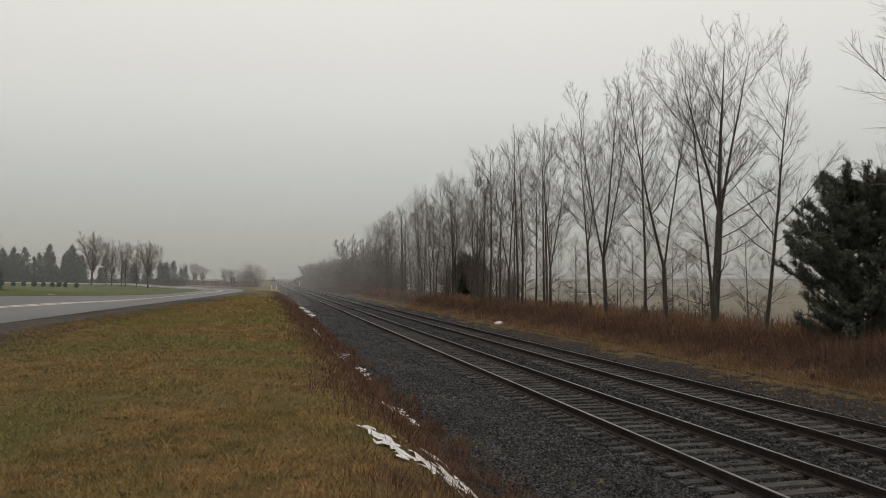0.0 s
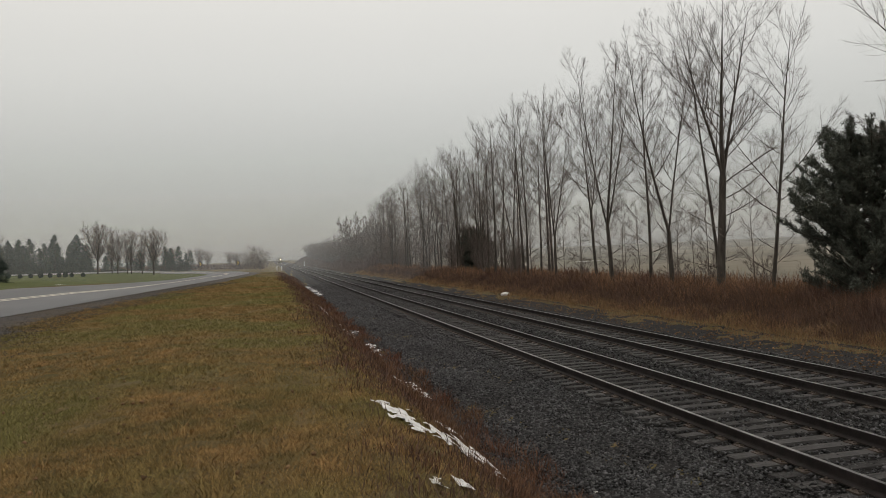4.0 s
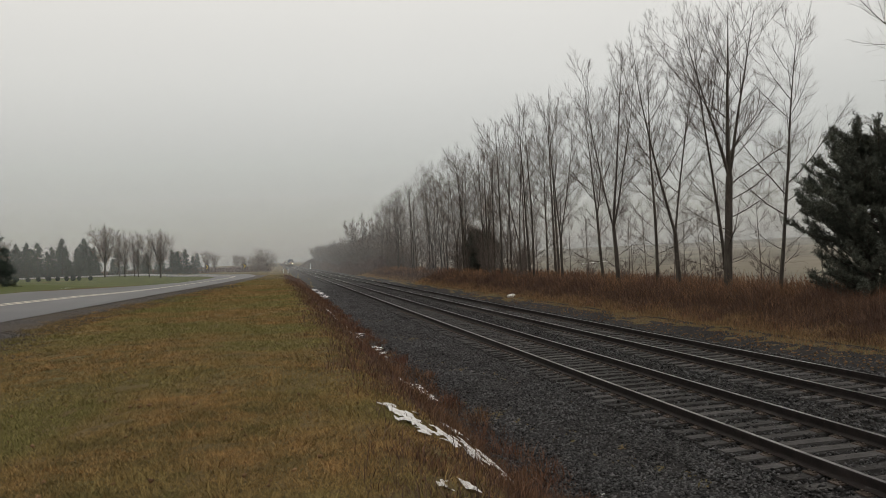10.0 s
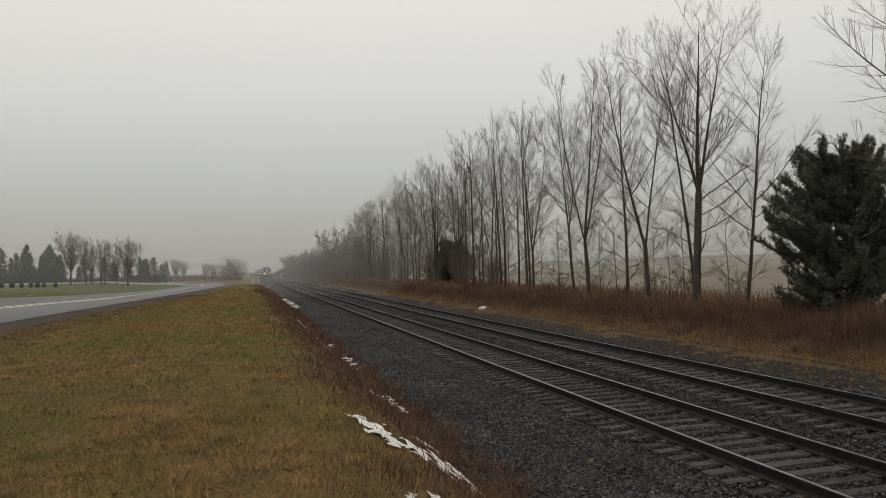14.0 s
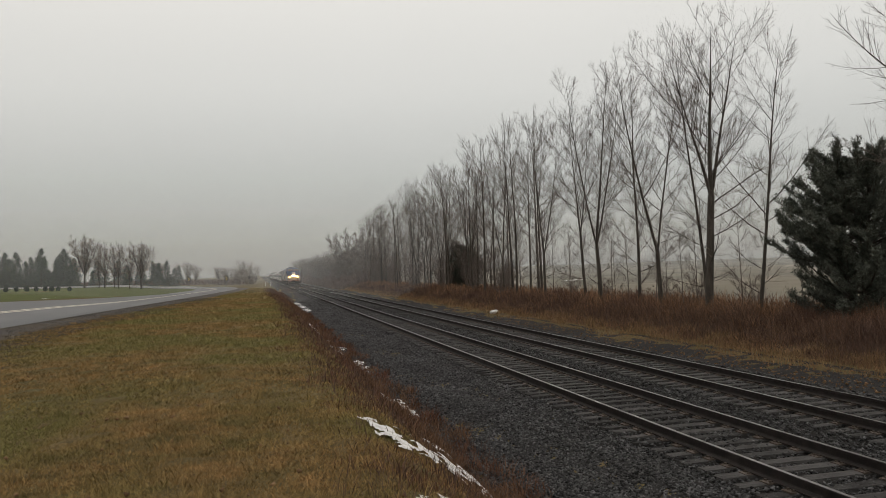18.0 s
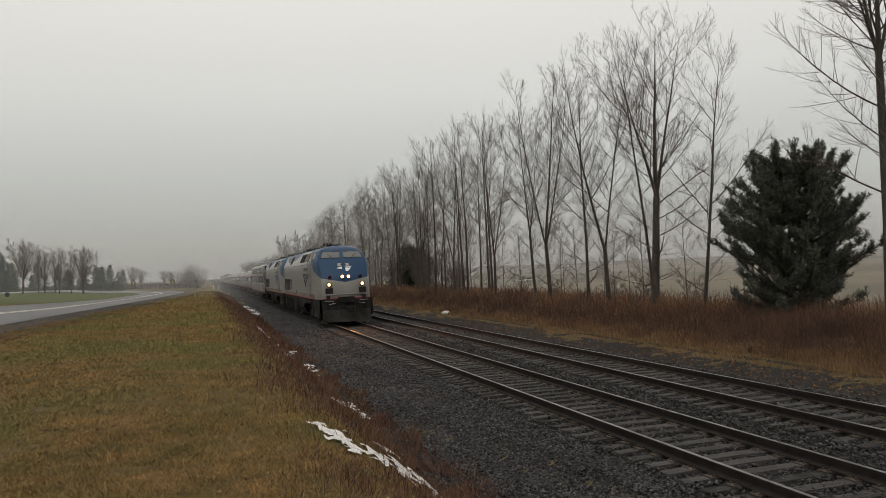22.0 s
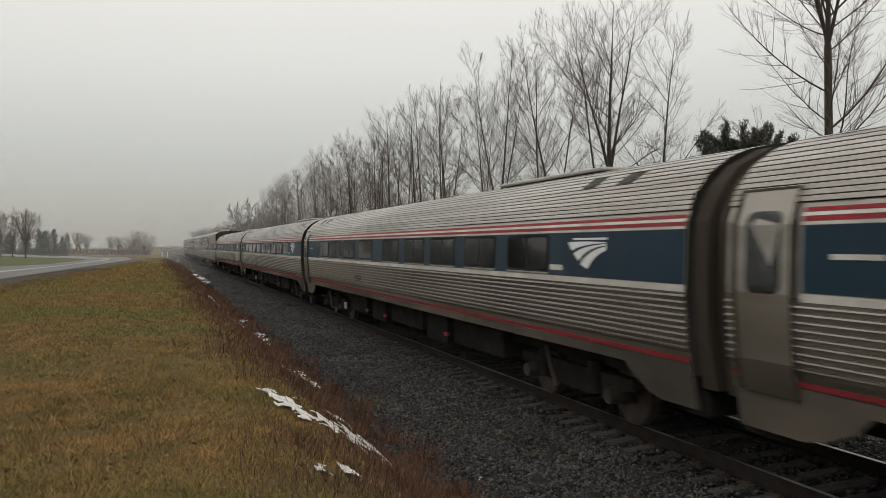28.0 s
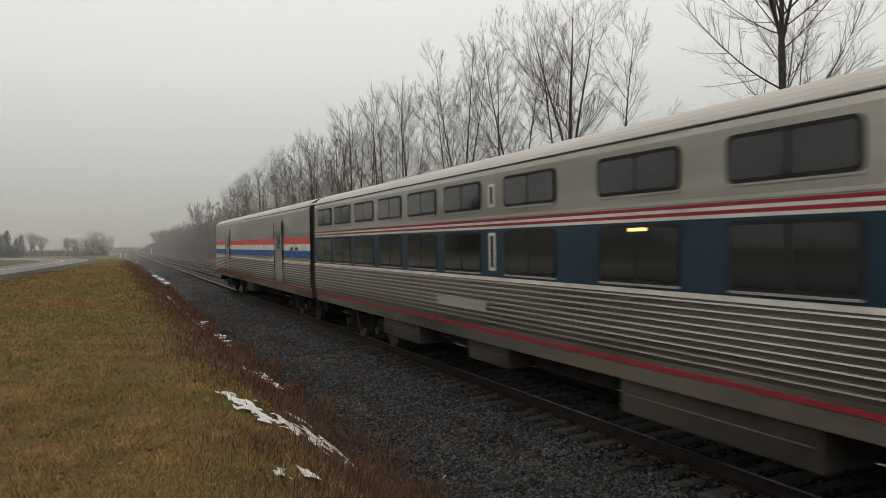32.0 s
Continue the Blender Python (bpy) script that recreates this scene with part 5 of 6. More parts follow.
def wheel_mesh(r=0.46):
    bm = bmesh.new()
    tube((-0.065, 0, 0), (0.065, 0, 0), r, sides=28, bm=bm)
    tube((0.04, 0, 0), (0.085, 0, 0), r + 0.025, sides=28, bm=bm)
    tube((-0.11, 0, 0), (0.05, 0, 0), 0.15, sides=14, bm=bm)
    me = bpy.data.meshes.new("wheel")
    bm.to_mesh(me)
    bm.free()
    me.materials.append(T_WHEEL)
    return me


WHEEL = wheel_mesh()


def shared(name, bm, material):
    me = bpy.data.meshes.new(name)
    bm.to_mesh(me)
    bm.free()
    me.materials.append(material)
    return me


def side_frame_mesh(base):
    """A cast side frame: a beam that dips between its two axles."""
    prof = [(-base / 2 - 0.45, 0.60), (-base / 2 - 0.45, 0.74), (base / 2 + 0.45, 0.74), (base / 2 + 0.45, 0.60), (base / 2 + 0.16, 0.52), (0.55, 0.36), (-0.55, 0.36), (-base / 2 - 0.16, 0.52)]
    k = len(prof)
    me = bpy.data.meshes.new("side_frame")
    me.from_pydata([(x, y, z) for x in (-0.08, 0.08) for y, z in prof], [], [tuple(range(k)), tuple(reversed(range(k, 2 * k)))] + [(i, k + i, k + (i + 1) % k, (i + 1) % k) for i in range(k)])
    me.materials.append(T_UNDER)
    return me


AXLE_BOX = shared("axle_box", tube((-0.14, 0, 0), (0.16, 0, 0), 0.15, 0.12, 14), T_BOX)
SPRING = shared("spring", tube((0, 0, 0.42), (0, 0, 0.90), 0.11, sides=12), T_UNDER)
DAMPER = shared("damper", tube((0, -0.4, 0.3), (0, -0.75, 0.95), 0.05, sides=10), T_BOX)
SIDE_FRAMES = {}


def truck(parent, yc, base):
    """A four-wheel truck: bolster, side frames, axle boxes, springs, dampers and wheels."""
    if base not in SIDE_FRAMES:
        SIDE_FRAMES[base] = side_frame_mesh(base)
    tr = part("truck", box(-1.0, 1.0, yc - 0.3, yc + 0.3, 0.5, 0.95, 0.03), T_UNDER, parent, "grimy steel truck")
    for s in (-1, 1):
        turn = 0 if s > 0 else 180
        for name, me, x, d in [("side_frame", SIDE_FRAMES[base], 1.02, 0.0), ("damper", DAMPER, 1.14, 0.0)] + [(n, m, 1.08 + o, e * f) for n, m, o, f in (("axle_box", AXLE_BOX, 0.0, 1.0), ("spring", SPRING, 0.06, 0.62)) for e in (-base / 2, base / 2)]:
            ob = new(name, me)
            ob.parent = tr
            ob.matrix_basis = pose(s * x, yc + d, 0.46 if name == "axle_box" else 0.0, 0, 0, turn)
        for d in (-base / 2, base / 2):
            w = new("wheel", WHEEL)
            w.parent = tr
            w.matrix_basis = pose(s * 0.75, yc + d, 0.46, 0, 0, 0 if s < 0 else 180)
    return tr


def ladder(parent, x, y, w, z0, z1, n):
    bm = bmesh.new()
    for k in range(n):
        z = z0 + (z1 - z0) * k / (n - 1)
        box(x - 0.12, x + 0.02, y, y + w, z, z + 0.03, 0.006, bm)
    for d in (0, w):
        box(x - 0.02, x + 0.02, y + d - 0.02, y + d + 0.02, z0, z1 + 0.2, 0, bm)
    return part("steps", bm, T_BOX, parent, "worn metal steps")


# ---- locomotive ----
LOCO_L, CAR_L = 20.6, 25.15
LH = Hull([1.0, 1.45, 3.42, 3.66, 4.12, 4.32, 4.42], [1.53, 1.55, 1.55, 1.455, 1.22, 0.95, 0.02])


def loco_shell(parent):
    """Nose and body in one skin: rows are heights, columns run from the nose's middle round to the rear."""
    rows = [  # height, nose middle, mid, corner x and y, side y, body half width
        (1.38, 1.15, 1.20, 1.30, 1.36, 2.3, 1.55), (1.62, 1.15, 1.20, 1.30, 1.36, 2.3, 1.55), (2.30, 1.18, 1.23, 1.30, 1.38, 2.3, 1.55), (2.62, 1.34, 1.37, 1.30, 1.48, 2.32, 1.55),
        (3.00, 1.58, 1.61, 1.31, 1.70, 2.36, 1.55), (3.42, 1.88, 1.91, 1.34, 1.98, 2.42, 1.55), (3.64, 2.10, 2.13, 1.34, 2.2, 2.55, 1.463), (4.10, 2.50, 2.53, 1.12, 2.62, 2.95, 1.23),
        (4.30, 2.85, 2.88, 0.85, 2.95, 3.25, 0.97), (4.42, 3.30, 3.30, 0.30, 3.35, 3.40, 0.30)]
    ys = [3.5, 8.0, 14.0, 20.35]
    v, k = [], 0
    for z, c, mdl, cx, cy, sy, hw in rows:
        half = [(0.0, c, z), (cx * 0.55, mdl, z), (cx, cy, z), ((cx + hw) / 2 + 0.015, (cy + sy) / 2 - 0.06, z), (hw, sy + 0.25, z)] + [(hw, y, z) for y in ys]
        line = [(-x, y, zz) for x, y, zz in reversed(half)] + half[1:]
        k = len(line)
        v += line
    f = []
    for r in range(len(rows) - 1):
        for c in range(k - 1):
            a = r * k + c
            f.append((a, a + 1, a + k + 1, a + k))
    top = (len(rows) - 1) * k
    for c in range(k // 2):
        f.append((top + c, top + c + 1, top + k - 2 - c, top + k - 1 - c))
    f.append(tuple(r * k for r in range(len(rows))) + tuple(r * k + k - 1 for r in reversed(range(len(rows)))))
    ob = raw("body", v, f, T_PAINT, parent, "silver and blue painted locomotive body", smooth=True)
    ob.data.set_sharp_from_angle(angle=radians(24))
    return ob


def front_quad(name, z0, z1, x0, x1, material, parent, off=0.012, label="", zt0=None):
    """A plate on the sloping nose between heights and half widths."""
    zc = [2.30, 2.62, 3.00, 3.42, 3.64, 4.10]
    yc = [1.20, 1.36, 1.60, 1.90, 2.12, 2.52]
    yk = [1.38, 1.48, 1.70, 1.98, 2.20, 2.62]
    kx = [1.30, 1.30, 1.31, 1.34, 1.34, 1.12]

    def p(x, z, o):
        w = abs(x) / np.interp(z, zc, kx)
        y = np.interp(z, zc, yc) * (1 - w * w) + np.interp(z, zc, yk) * w * w
        return (x, y - o, z + o * 0.6)

    n = 4
    v, f = [], []
    for o in (off, -0.03):
        for z, xa, xb in ((z0, *x0), (z1, *x1)):
            for k in range(n + 1):
                v.append(p(xa + (xb - xa) * k / n, z, o))
    for k in range(n):
        f.append((k, k + 1, n + 2 + k, n + 1 + k))
    m = 2 * (n + 1)
    f += [(k, m + k, m + k + 1, k + 1) for k in range(n)] + [(n + 1 + k, n + 2 + k, m + n + 2 + k, m + n + 1 + k) for k in range(n)]
    f += [(0, n + 1, m + n + 1, m), (n, m + n, m + 2 * n + 1, 2 * n + 1)]
    return raw(name, v, f, material, parent, label)


def lamp(parent, x, y, z, r, glowing, label, tilt=0.0):
    bm = tube((x, y + 0.06, z), (x, y - 0.03, z), r * 1.25, sides=20)
    bez = part("lamp_bezel", bm, T_RUBBER, parent, "black round lamp housing")
    # added ring that blocks the lamp's light from falling on the nose
    n = 20
    ring = [(math.cos(2 * math.pi * k / n), math.sin(2 * math.pi * k / n)) for k in range(n)]
    hv = [(x + q * r * c, yy, z + q * r * d) for yy, q in ((y + 0.04, 1.25), (y - 0.12, 1.25), (y - 0.12, 1.12), (y + 0.04, 1.12)) for c, d in ring]
    raw("glow_shield", hv, [(m * n + k, m * n + (k + 1) % n, (m + 1) * n + (k + 1) % n, (m + 1) * n + k) for m in range(3) for k in range(n)], T_RUBBER, bez, "short black ring added to keep lamp glow off the nose")
    bm = bmesh.new()
    bmesh.ops.create_uvsphere(bm, u_segments=18, v_segments=10, radius=r, matrix=pose(x, y - 0.02, z) @ Matrix.Diagonal((1, 0.35, 1, 1)))
    part("lens", bm, glowing, bez, label, True)
    core = {T_LAMP.name: T_CORE, T_DITCH.name: T_CORE2}.get(glowing.name)
    if core:
        bm = bmesh.new()
        bmesh.ops.create_uvsphere(bm, u_segments=12, v_segments=8, radius=r * (0.66 if core is T_CORE else 0.40), matrix=pose(x, y - 0.05, z) @ Matrix.Diagonal((1, 0.4, 1, 1)))
        part("filament", bm, core, bez, "bright lamp core", True)
    return bez


def slats(name, hull, y0, y1, z0, z1, n, parent, back, slat, side=-1, label=""):
    """A louvred panel: a dark back and a row of slats as one grille."""
    g = sheet(name, hull, z0, z1, y0, y1, 0.012, back, parent, side, label=label)
    bm = bmesh.new()
    for k in range(n):
        z = z0 + (z1 - z0) * (k + 0.5) / n
        x = side * (hull.at(z) + 0.022)
        h = (z1 - z0) / n * 0.28
        box(x - 0.014, x + 0.014, y0 + 0.02, y1 - 0.02, z - h, z + h, 0, bm)
    part("slats", bm, slat, g, "louvre slats")
    return g


def writing(text, size, at, parent, material, side=-1, label=""):
    """Painted figures on a side, from the built-in font."""
    cu = bpy.data.curves.new("figures", "FONT")
    cu.body, cu.size, cu.extrude, cu.align_x = text, size, 0.004, "CENTER"
    cu.offset = 0.0
    tmp = new("tmp", cu)
    me = bpy.data.meshes.new_from_object(tmp.evaluated_get(bpy.context.evaluated_depsgraph_get()))
    bpy.data.objects.remove(tmp)
    me.materials.append(material)
    ob = new("painted_number", me)
    ob.parent = parent
    ob.matrix_basis = Matrix.Translation(at) @ Matrix(((0, 0, -1, 0), (-1, 0, 0, 0), (0, 1, 0, 0), (0, 0, 0, 1)))
    return tagged(ob, label)


def locomotive(number, lit):
    th = empty("locomotive", (0, 0, 0), "silver passenger locomotive with blue nose and lit headlights" if lit else "trailing silver diesel passenger locomotive with blue nose and unlit lamps", "locomotive", "locomotives")
    loco_shell(th)
    lo = Hull([0.0, 5.0], [1.53, 1.53])
    # side skirts below the red stripe, deep in the middle over the tank
    for s in (-1, 1):
        prof = [(1.4, 1.37), (1.4, 0.42), (3.3, 0.34), (3.6, 1.08), (7.6, 1.08), (8.4, 0.74), (13.6, 0.74), (14.4, 1.14), (20.2, 1.14), (20.3, 1.37)]
        v = [(s * 1.53, y, z) for y, z in prof] + [(s * 1.45, y, z) for y, z in prof]
        k = len(prof)
        f = [(0, 1, 2, 3), (0, 3, 4, 5, 6, 7, 8, 9)]
        f += [(i, k + i, k + (i + 1) % k, (i + 1) % k) for i in range(k)]
        raw("skirt", v, f, T_SKIRT, th, "lower side skirt, dark for both soot and shade")
        sheet("stripe", LH, 1.375, 1.435, 2.3, 20.33, 0.006, T_RED, th, s, 1, "thin red sill stripe")
        sheet("sill_band", LH, 1.445, 1.66, 2.6, 20.33, 0.003, T_GRIME, th, s, 1, "road-stained band above the sill")
    bm = box(-1.3, 1.3, 1.17, 1.28, 1.375, 1.43, 0.0)
    part("stripe", bm, T_RED, th, "red stripe across the nose")
    # nose furniture
    for s in (-1, 1):
        front_quad("windscreen", 3.66, 4.05, (s * 0.10, s * 1.20) if s > 0 else (-1.20, -0.10), (s * 0.07, s * 1.08) if s > 0 else (-1.08, -0.07), T_RUBBER, th, 0.010, "black windscreen surround")
        front_quad("pane", 3.69, 4.02, (0.13, 1.165) if s > 0 else (-1.165, -0.13), (0.10, 1.06) if s > 0 else (-1.06, -0.10), T_SCREEN, th, 0.018, "windscreen glass with grey sky reflection in its colour")
        part("wiper", tube((s * 0.45, 2.05, 3.62), (s * 0.8, 2.26, 3.92), 0.012, sides=6), T_RUBBER, th)
        lamp(th, s * 0.175, 1.30, 2.61, 0.092, T_LAMP if lit else T_SLAT, "lit round headlight" if lit else "unlit round headlight")
        lamp(th, s * 0.93, 1.20, 2.19, 0.105, T_DITCH if lit else T_SLAT, "lit ditch light" if lit else "unlit ditch light")
        lamp(th, s * 0.86, 1.39, 2.60, 0.075, T_REDLENS, "red marker lamp")
        # solid block; the pocket's shade is put into its black
        part("step_block", box(s * 0.93 - 0.2, s * 0.93 + 0.2, 1.10, 1.30, 1.70, 2.0, 0.02), T_RUBBER, th, "square black block, the step pocket's shade in its colour")
        part("buffer_step", box(s * 1.0 - 0.09, s * 1.0 + 0.09, 1.05, 1.25, 1.22, 1.58, 0.03), T_RUBBER, th)
        part("grab_rail", tube((s * 0.72, 1.02, 1.28), (s * 1.22, 1.08, 1.30), 0.015, sides=8), T_SLAT, th, "pale grab rail")
        part("grab_rail", tube((s * 0.62, 0.98, 1.17), (s * 1.0, 1.02, 1.10), 0.015, sides=8), T_SLAT, th, "pale grab rail")
        part("air_hose", tube((s * 0.45, 0.95, 1.0), (s * 0.38, 0.75, 0.45), 0.035, sides=8), T_RUBBER, th)
        # cab side window and mirror
        sheet("cab_window", LH, 3.62, 4.06, 3.0, 3.95, 0.012, T_RUBBER, th, s, 3, "black cab side window frame")
        sheet("pane", LH, 3.66, 4.02, 3.06, 3.45, 0.018, T_GLASS, th, s, 3)
        sheet("pane", LH, 3.66, 4.02, 3.50, 3.89, 0.018, T_GLASS, th, s, 3)
        part("mirror", box(s * 1.50, s * 1.66, 2.86, 2.90, 3.64, 4.06, 0.02), T_SLAT, th, "pale rear-view mirror")
    front_quad("lamp_recess", 2.48, 2.75, (-0.36, 0.36), (-0.36, 0.36), T_RUBBER, th, 0.006, "black headlight recess")
    front_quad("number_board", 3.20, 3.36, (-0.33, 0.33), (-0.31, 0.31), T_SLAT, th, 0.012, "pale number board with bars")
    for x in (-0.1, 0.1):
        front_quad("board_mark", 3.23, 3.33, (x - 0.05, x + 0.05), (x - 0.05, x + 0.05), T_BOX, th, 0.018)
    for z0, z1, lo, hi in ((3.10, 3.155, (-0.36, 0.40), (-0.26, 0.46)), (3.02, 3.075, (-0.06, 0.34), (-0.40, 0.39)), (2.92, 3.00, (0.12, 0.24), (0.0, 0.33))):
        front_quad("nose_emblem_blade", z0, z1, lo, hi, T_LOGO_W, th, 0.012, "white swept blade of the nose emblem")
    part("belt_rail", box(-1.25, 1.25, 1.10, 1.22, 1.62, 1.66, 0.012), T_SLAT, th, "pale moulding across the nose")
    # solid block whose dark colour imitates the shade of a recess
    part("anticlimber", box(-0.45, 0.45, 0.98, 1.25, 1.16, 1.50, 0.04), T_UNDER, th, "black anticlimber block, the recess's shade in its colour")
    bm = box(-1.35, 1.35, 1.12, 1.4, 0.75, 1.38, 0.03)
    part("pilot", bm, T_UNDER, th, "dark pilot beam")
    bm = tube((0, 0.0, 0.86), (0, 1.1, 0.86), 0.11, sides=12)
    box(-0.16, 0.16, 0.0, 0.22, 0.70, 1.02, 0.04, bm)
    part("coupler", bm, T_UNDER, th, "steel coupler")
    v = [(-1.35, 1.15, 0.80), (0, 0.82, 0.80), (1.35, 1.15, 0.80), (1.35, 1.0, 0.16), (0, 0.62, 0.13), (-1.35, 1.0, 0.16)]
    v += [(x, y + 0.06, z) for x, y, z in v]
    f = [(0, 1, 4, 5), (1, 2, 3, 4), (6, 11, 10, 7), (7, 10, 9, 8), (0, 6, 7, 1), (1, 7, 8, 2), (2, 8, 9, 3), (3, 9, 10, 4), (4, 10, 11, 5), (5, 11, 6, 0)]
    raw("snow_plow", v, f, T_SKIRT, th, "dull grey snow plow")
    for s in (-1, 1):
        # crew door recess behind the cab, ladder and handrails
        sheet("crew_door", LH, 1.70, 3.42, 4.02, 4.75, 0.005, T_PAINT, th, s, 4, "silver side crew door")
        for y in (3.98, 4.80):
            part("handrail", tube((s * 1.60, y, 1.62), (s * 1.60, y, 3.62), 0.028, sides=8), T_SLAT, th, "vertical side handrail")
        for z in (3.30, 2.62):
            sheet("door_vent", LH, z, z + 0.2, 4.55, 4.75, 0.012, T_GRILLE, th, s, 1)
        # flat panels; the shade inside the steps is their dark colour
        sheet("step_panel", LH, 1.76, 2.18, 4.08, 4.66, 0.012, T_GRILLE, th, s, 1, "flat dark panel, the step recess's shade in its colour")
        sheet("step_panel", LH, 1.48, 1.60, 4.15, 4.60, 0.014, T_GRILLE, th, s, 1)
        ladder(th, s * 1.5, 4.15, 0.42, 0.38, 1.2, 4)
        slats("louvre", LH, 5.25, 7.22, 3.60, 4.10, 9, th, T_GRILLE, T_SLAT, s, "pale louvred intake panel")
        for a, b in ((7.36, 8.54), (8.70, 9.76)):
            slats("radiator_window", LH, a, b, 3.58, 4.10, 12, th, T_RUBBER, T_GRILLE, s, "black upper side grille")
        slats("radiator_window", LH, 14.60, 15.72, 3.58, 4.10, 12, th, T_RUBBER, T_GRILLE, s, "black upper side grille")
        for a, b in ((15.95, 17.55), (17.68, 19.45)):
            slats("rear_grille", LH, a, b, 1.72, 2.53, 16, th, T_GRILLE, T_BOX, s, "dark lower rear grille")
        for a, b in ((19.47, 19.50), (20.14, 20.17)):
            sheet("door_seam", LH, 1.50, 3.40, a, b, 0.006, T_GRILLE, th, s, 3)
        sheet("door_seam", LH, 3.37, 3.40, 19.50, 20.14, 0.006, T_GRILLE, th, s, 1)
        sheet("rear_door", LH, 1.52, 3.36, 19.52, 20.12, 0.010, T_PAINT, th, s, 4, "silver rear side door")
        sheet("door_window", LH, 2.72, 3.30, 19.60, 20.02, 0.018, T_GLASS, th, s, 1)
        for y in (19.46, 20.2):
            part("handrail", tube((s * 1.60, y, 1.55), (s * 1.60, y, 3.2), 0.022, sides=8), T_SLAT, th)
        ladder(th, s * 1.5, 19.6, 0.42, 0.38, 1.25, 4)
        # flat panel, black to imitate the pocket's shade
        sheet("fuel_filler", LH, 1.55, 1.80, 11.75, 12.05, 0.012, T_RUBBER, th, s, 1, "flat black panel, the fuel filler pocket's shade in its colour")
        sheet("hatch", LH, 1.72, 2.12, 1.95 + 0.55, 2.95, 0.005, T_PAINT, th, s, 1)
        sheet("hatch", LH, 1.75, 2.05, 2.98, 3.8, 0.004, T_PAINT, th, s, 1)
        sheet("panel_seam", LH, 1.67, 3.40, 13.7, 13.72, 0.004, T_SILL, th, s, 2)
        sheet("panel_seam", LH, 3.40, 3.415, 5.1, 13.7, 0.004, T_SILL, th, s, 1)
    blades(LH, 5.35, 2.03, 2.25, 0.80, 0.008, T_LOGO if lit else T_EMBLEM, th, -1, "navy swept-blade emblem" if lit else "blue swept-blade emblem")
    for k in range(6):
        sheet("emblem_bar", LH, 3.02, 3.22, 5.42 + 0.33 * k, 5.42 + 0.33 * k + 0.25, 0.008, T_DARKTXT, th, -1, 1)
    writing(number, 1.02, (-1.562, 15.1, 1.82), th, T_DARKTXT, -1, "large dark painted fleet figures")
    # roof gear
    for y, w, l, h in ((4.6, 0.4, 0.4, 0.12), (5.6, 0.35, 0.3, 0.10), (8.9, 0.6, 1.3, 0.09), (12.4, 0.55, 1.3, 0.16), (15.2, 0.5, 1.1, 0.06), (18.1, 0.5, 0.8, 0.07)):
        part("roof_hatch", box(-w, w, y, y + l, 4.38, 4.42 + h, 0.04), T_GRILLE, th, "dark roof equipment box")
    bm = bmesh.new()
    for x in (-0.18, 0, 0.18):
        tube((x - 0.5, 4.0, 4.52), (x - 0.5, 4.45, 4.52), 0.07, 0.03, 10, bm)
    part("horn", bm, T_UNDER, th, "dark air horn cluster")
    # below the body
    part("fuel_tank", box(-1.35, 1.35, 8.6, 13.3, 0.38, 1.15, 0.15), T_UNDER, th, "black fuel tank")
    part("underframe", box(-1.3, 1.3, 1.4, 20.2, 0.95, 1.4, 0.02), T_UNDER, th)
    part("battery_box", box(-1.48, -1.2, 13.4, 14.1, 0.34, 0.95, 0.03), T_BOX, th)
    truck(th, 5.6, 2.75)
    truck(th, 16.9, 2.75)
    return th


# ---- passenger cars ----
def shell(name, hull, flutes, y0, y1, parent, material, label, zmax, zlow=0.95):
    """Body skin with fluted stretches: flutes lists (low, high, count)."""
    marks = []
    for a, b, n in flutes:
        p = (b - a) / n
        for k in range(n):
            zz = a + p * k
            if a > 2.5:  # broad roof strips with narrow grooves, coloured dark for their shade
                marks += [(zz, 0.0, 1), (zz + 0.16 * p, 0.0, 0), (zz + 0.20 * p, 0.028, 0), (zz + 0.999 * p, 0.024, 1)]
            else:  # narrow ribs on flats coloured for both road grime and shade
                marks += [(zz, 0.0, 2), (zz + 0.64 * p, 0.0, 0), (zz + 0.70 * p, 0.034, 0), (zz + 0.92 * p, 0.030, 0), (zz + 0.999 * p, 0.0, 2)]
    plain = [zlow, zlow + 0.03] + [v for v in np.linspace(zlow + 0.05, zmax, 26) if not any(a <= v <= b for a, b, _ in flutes)]
    pts = sorted(marks + [(v, 0.0, 0) for v in plain])
    half = [(hull.at(zz) + o, zz) for zz, o, _ in pts] + [(0.0, hull.zs[-1])]
    look_of = [m for _, _, m in pts]
    ring = [(-x, zz) for x, zz in half] + [(x, zz) for x, zz in reversed(half[:-1])]
    k = len(ring)
    v = [(x, y, zz) for y in (y0, y1) for x, zz in ring]
    f = [(i, i + 1, k + i + 1, k + i) for i in range(k - 1)] + [(k - 1, 0, k, 2 * k - 1)]
    f += [tuple(reversed(range(k))), tuple(range(k, 2 * k))]
    ob = raw(name, v, f, material, parent, label)
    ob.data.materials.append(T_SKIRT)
    ob.data.materials.append(T_DIRT_SHADE)
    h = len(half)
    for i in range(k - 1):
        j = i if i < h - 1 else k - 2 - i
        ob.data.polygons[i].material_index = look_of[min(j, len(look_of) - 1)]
    ob.data.polygons[k].material_index = ob.data.polygons[k + 1].material_index = 1
    return ob


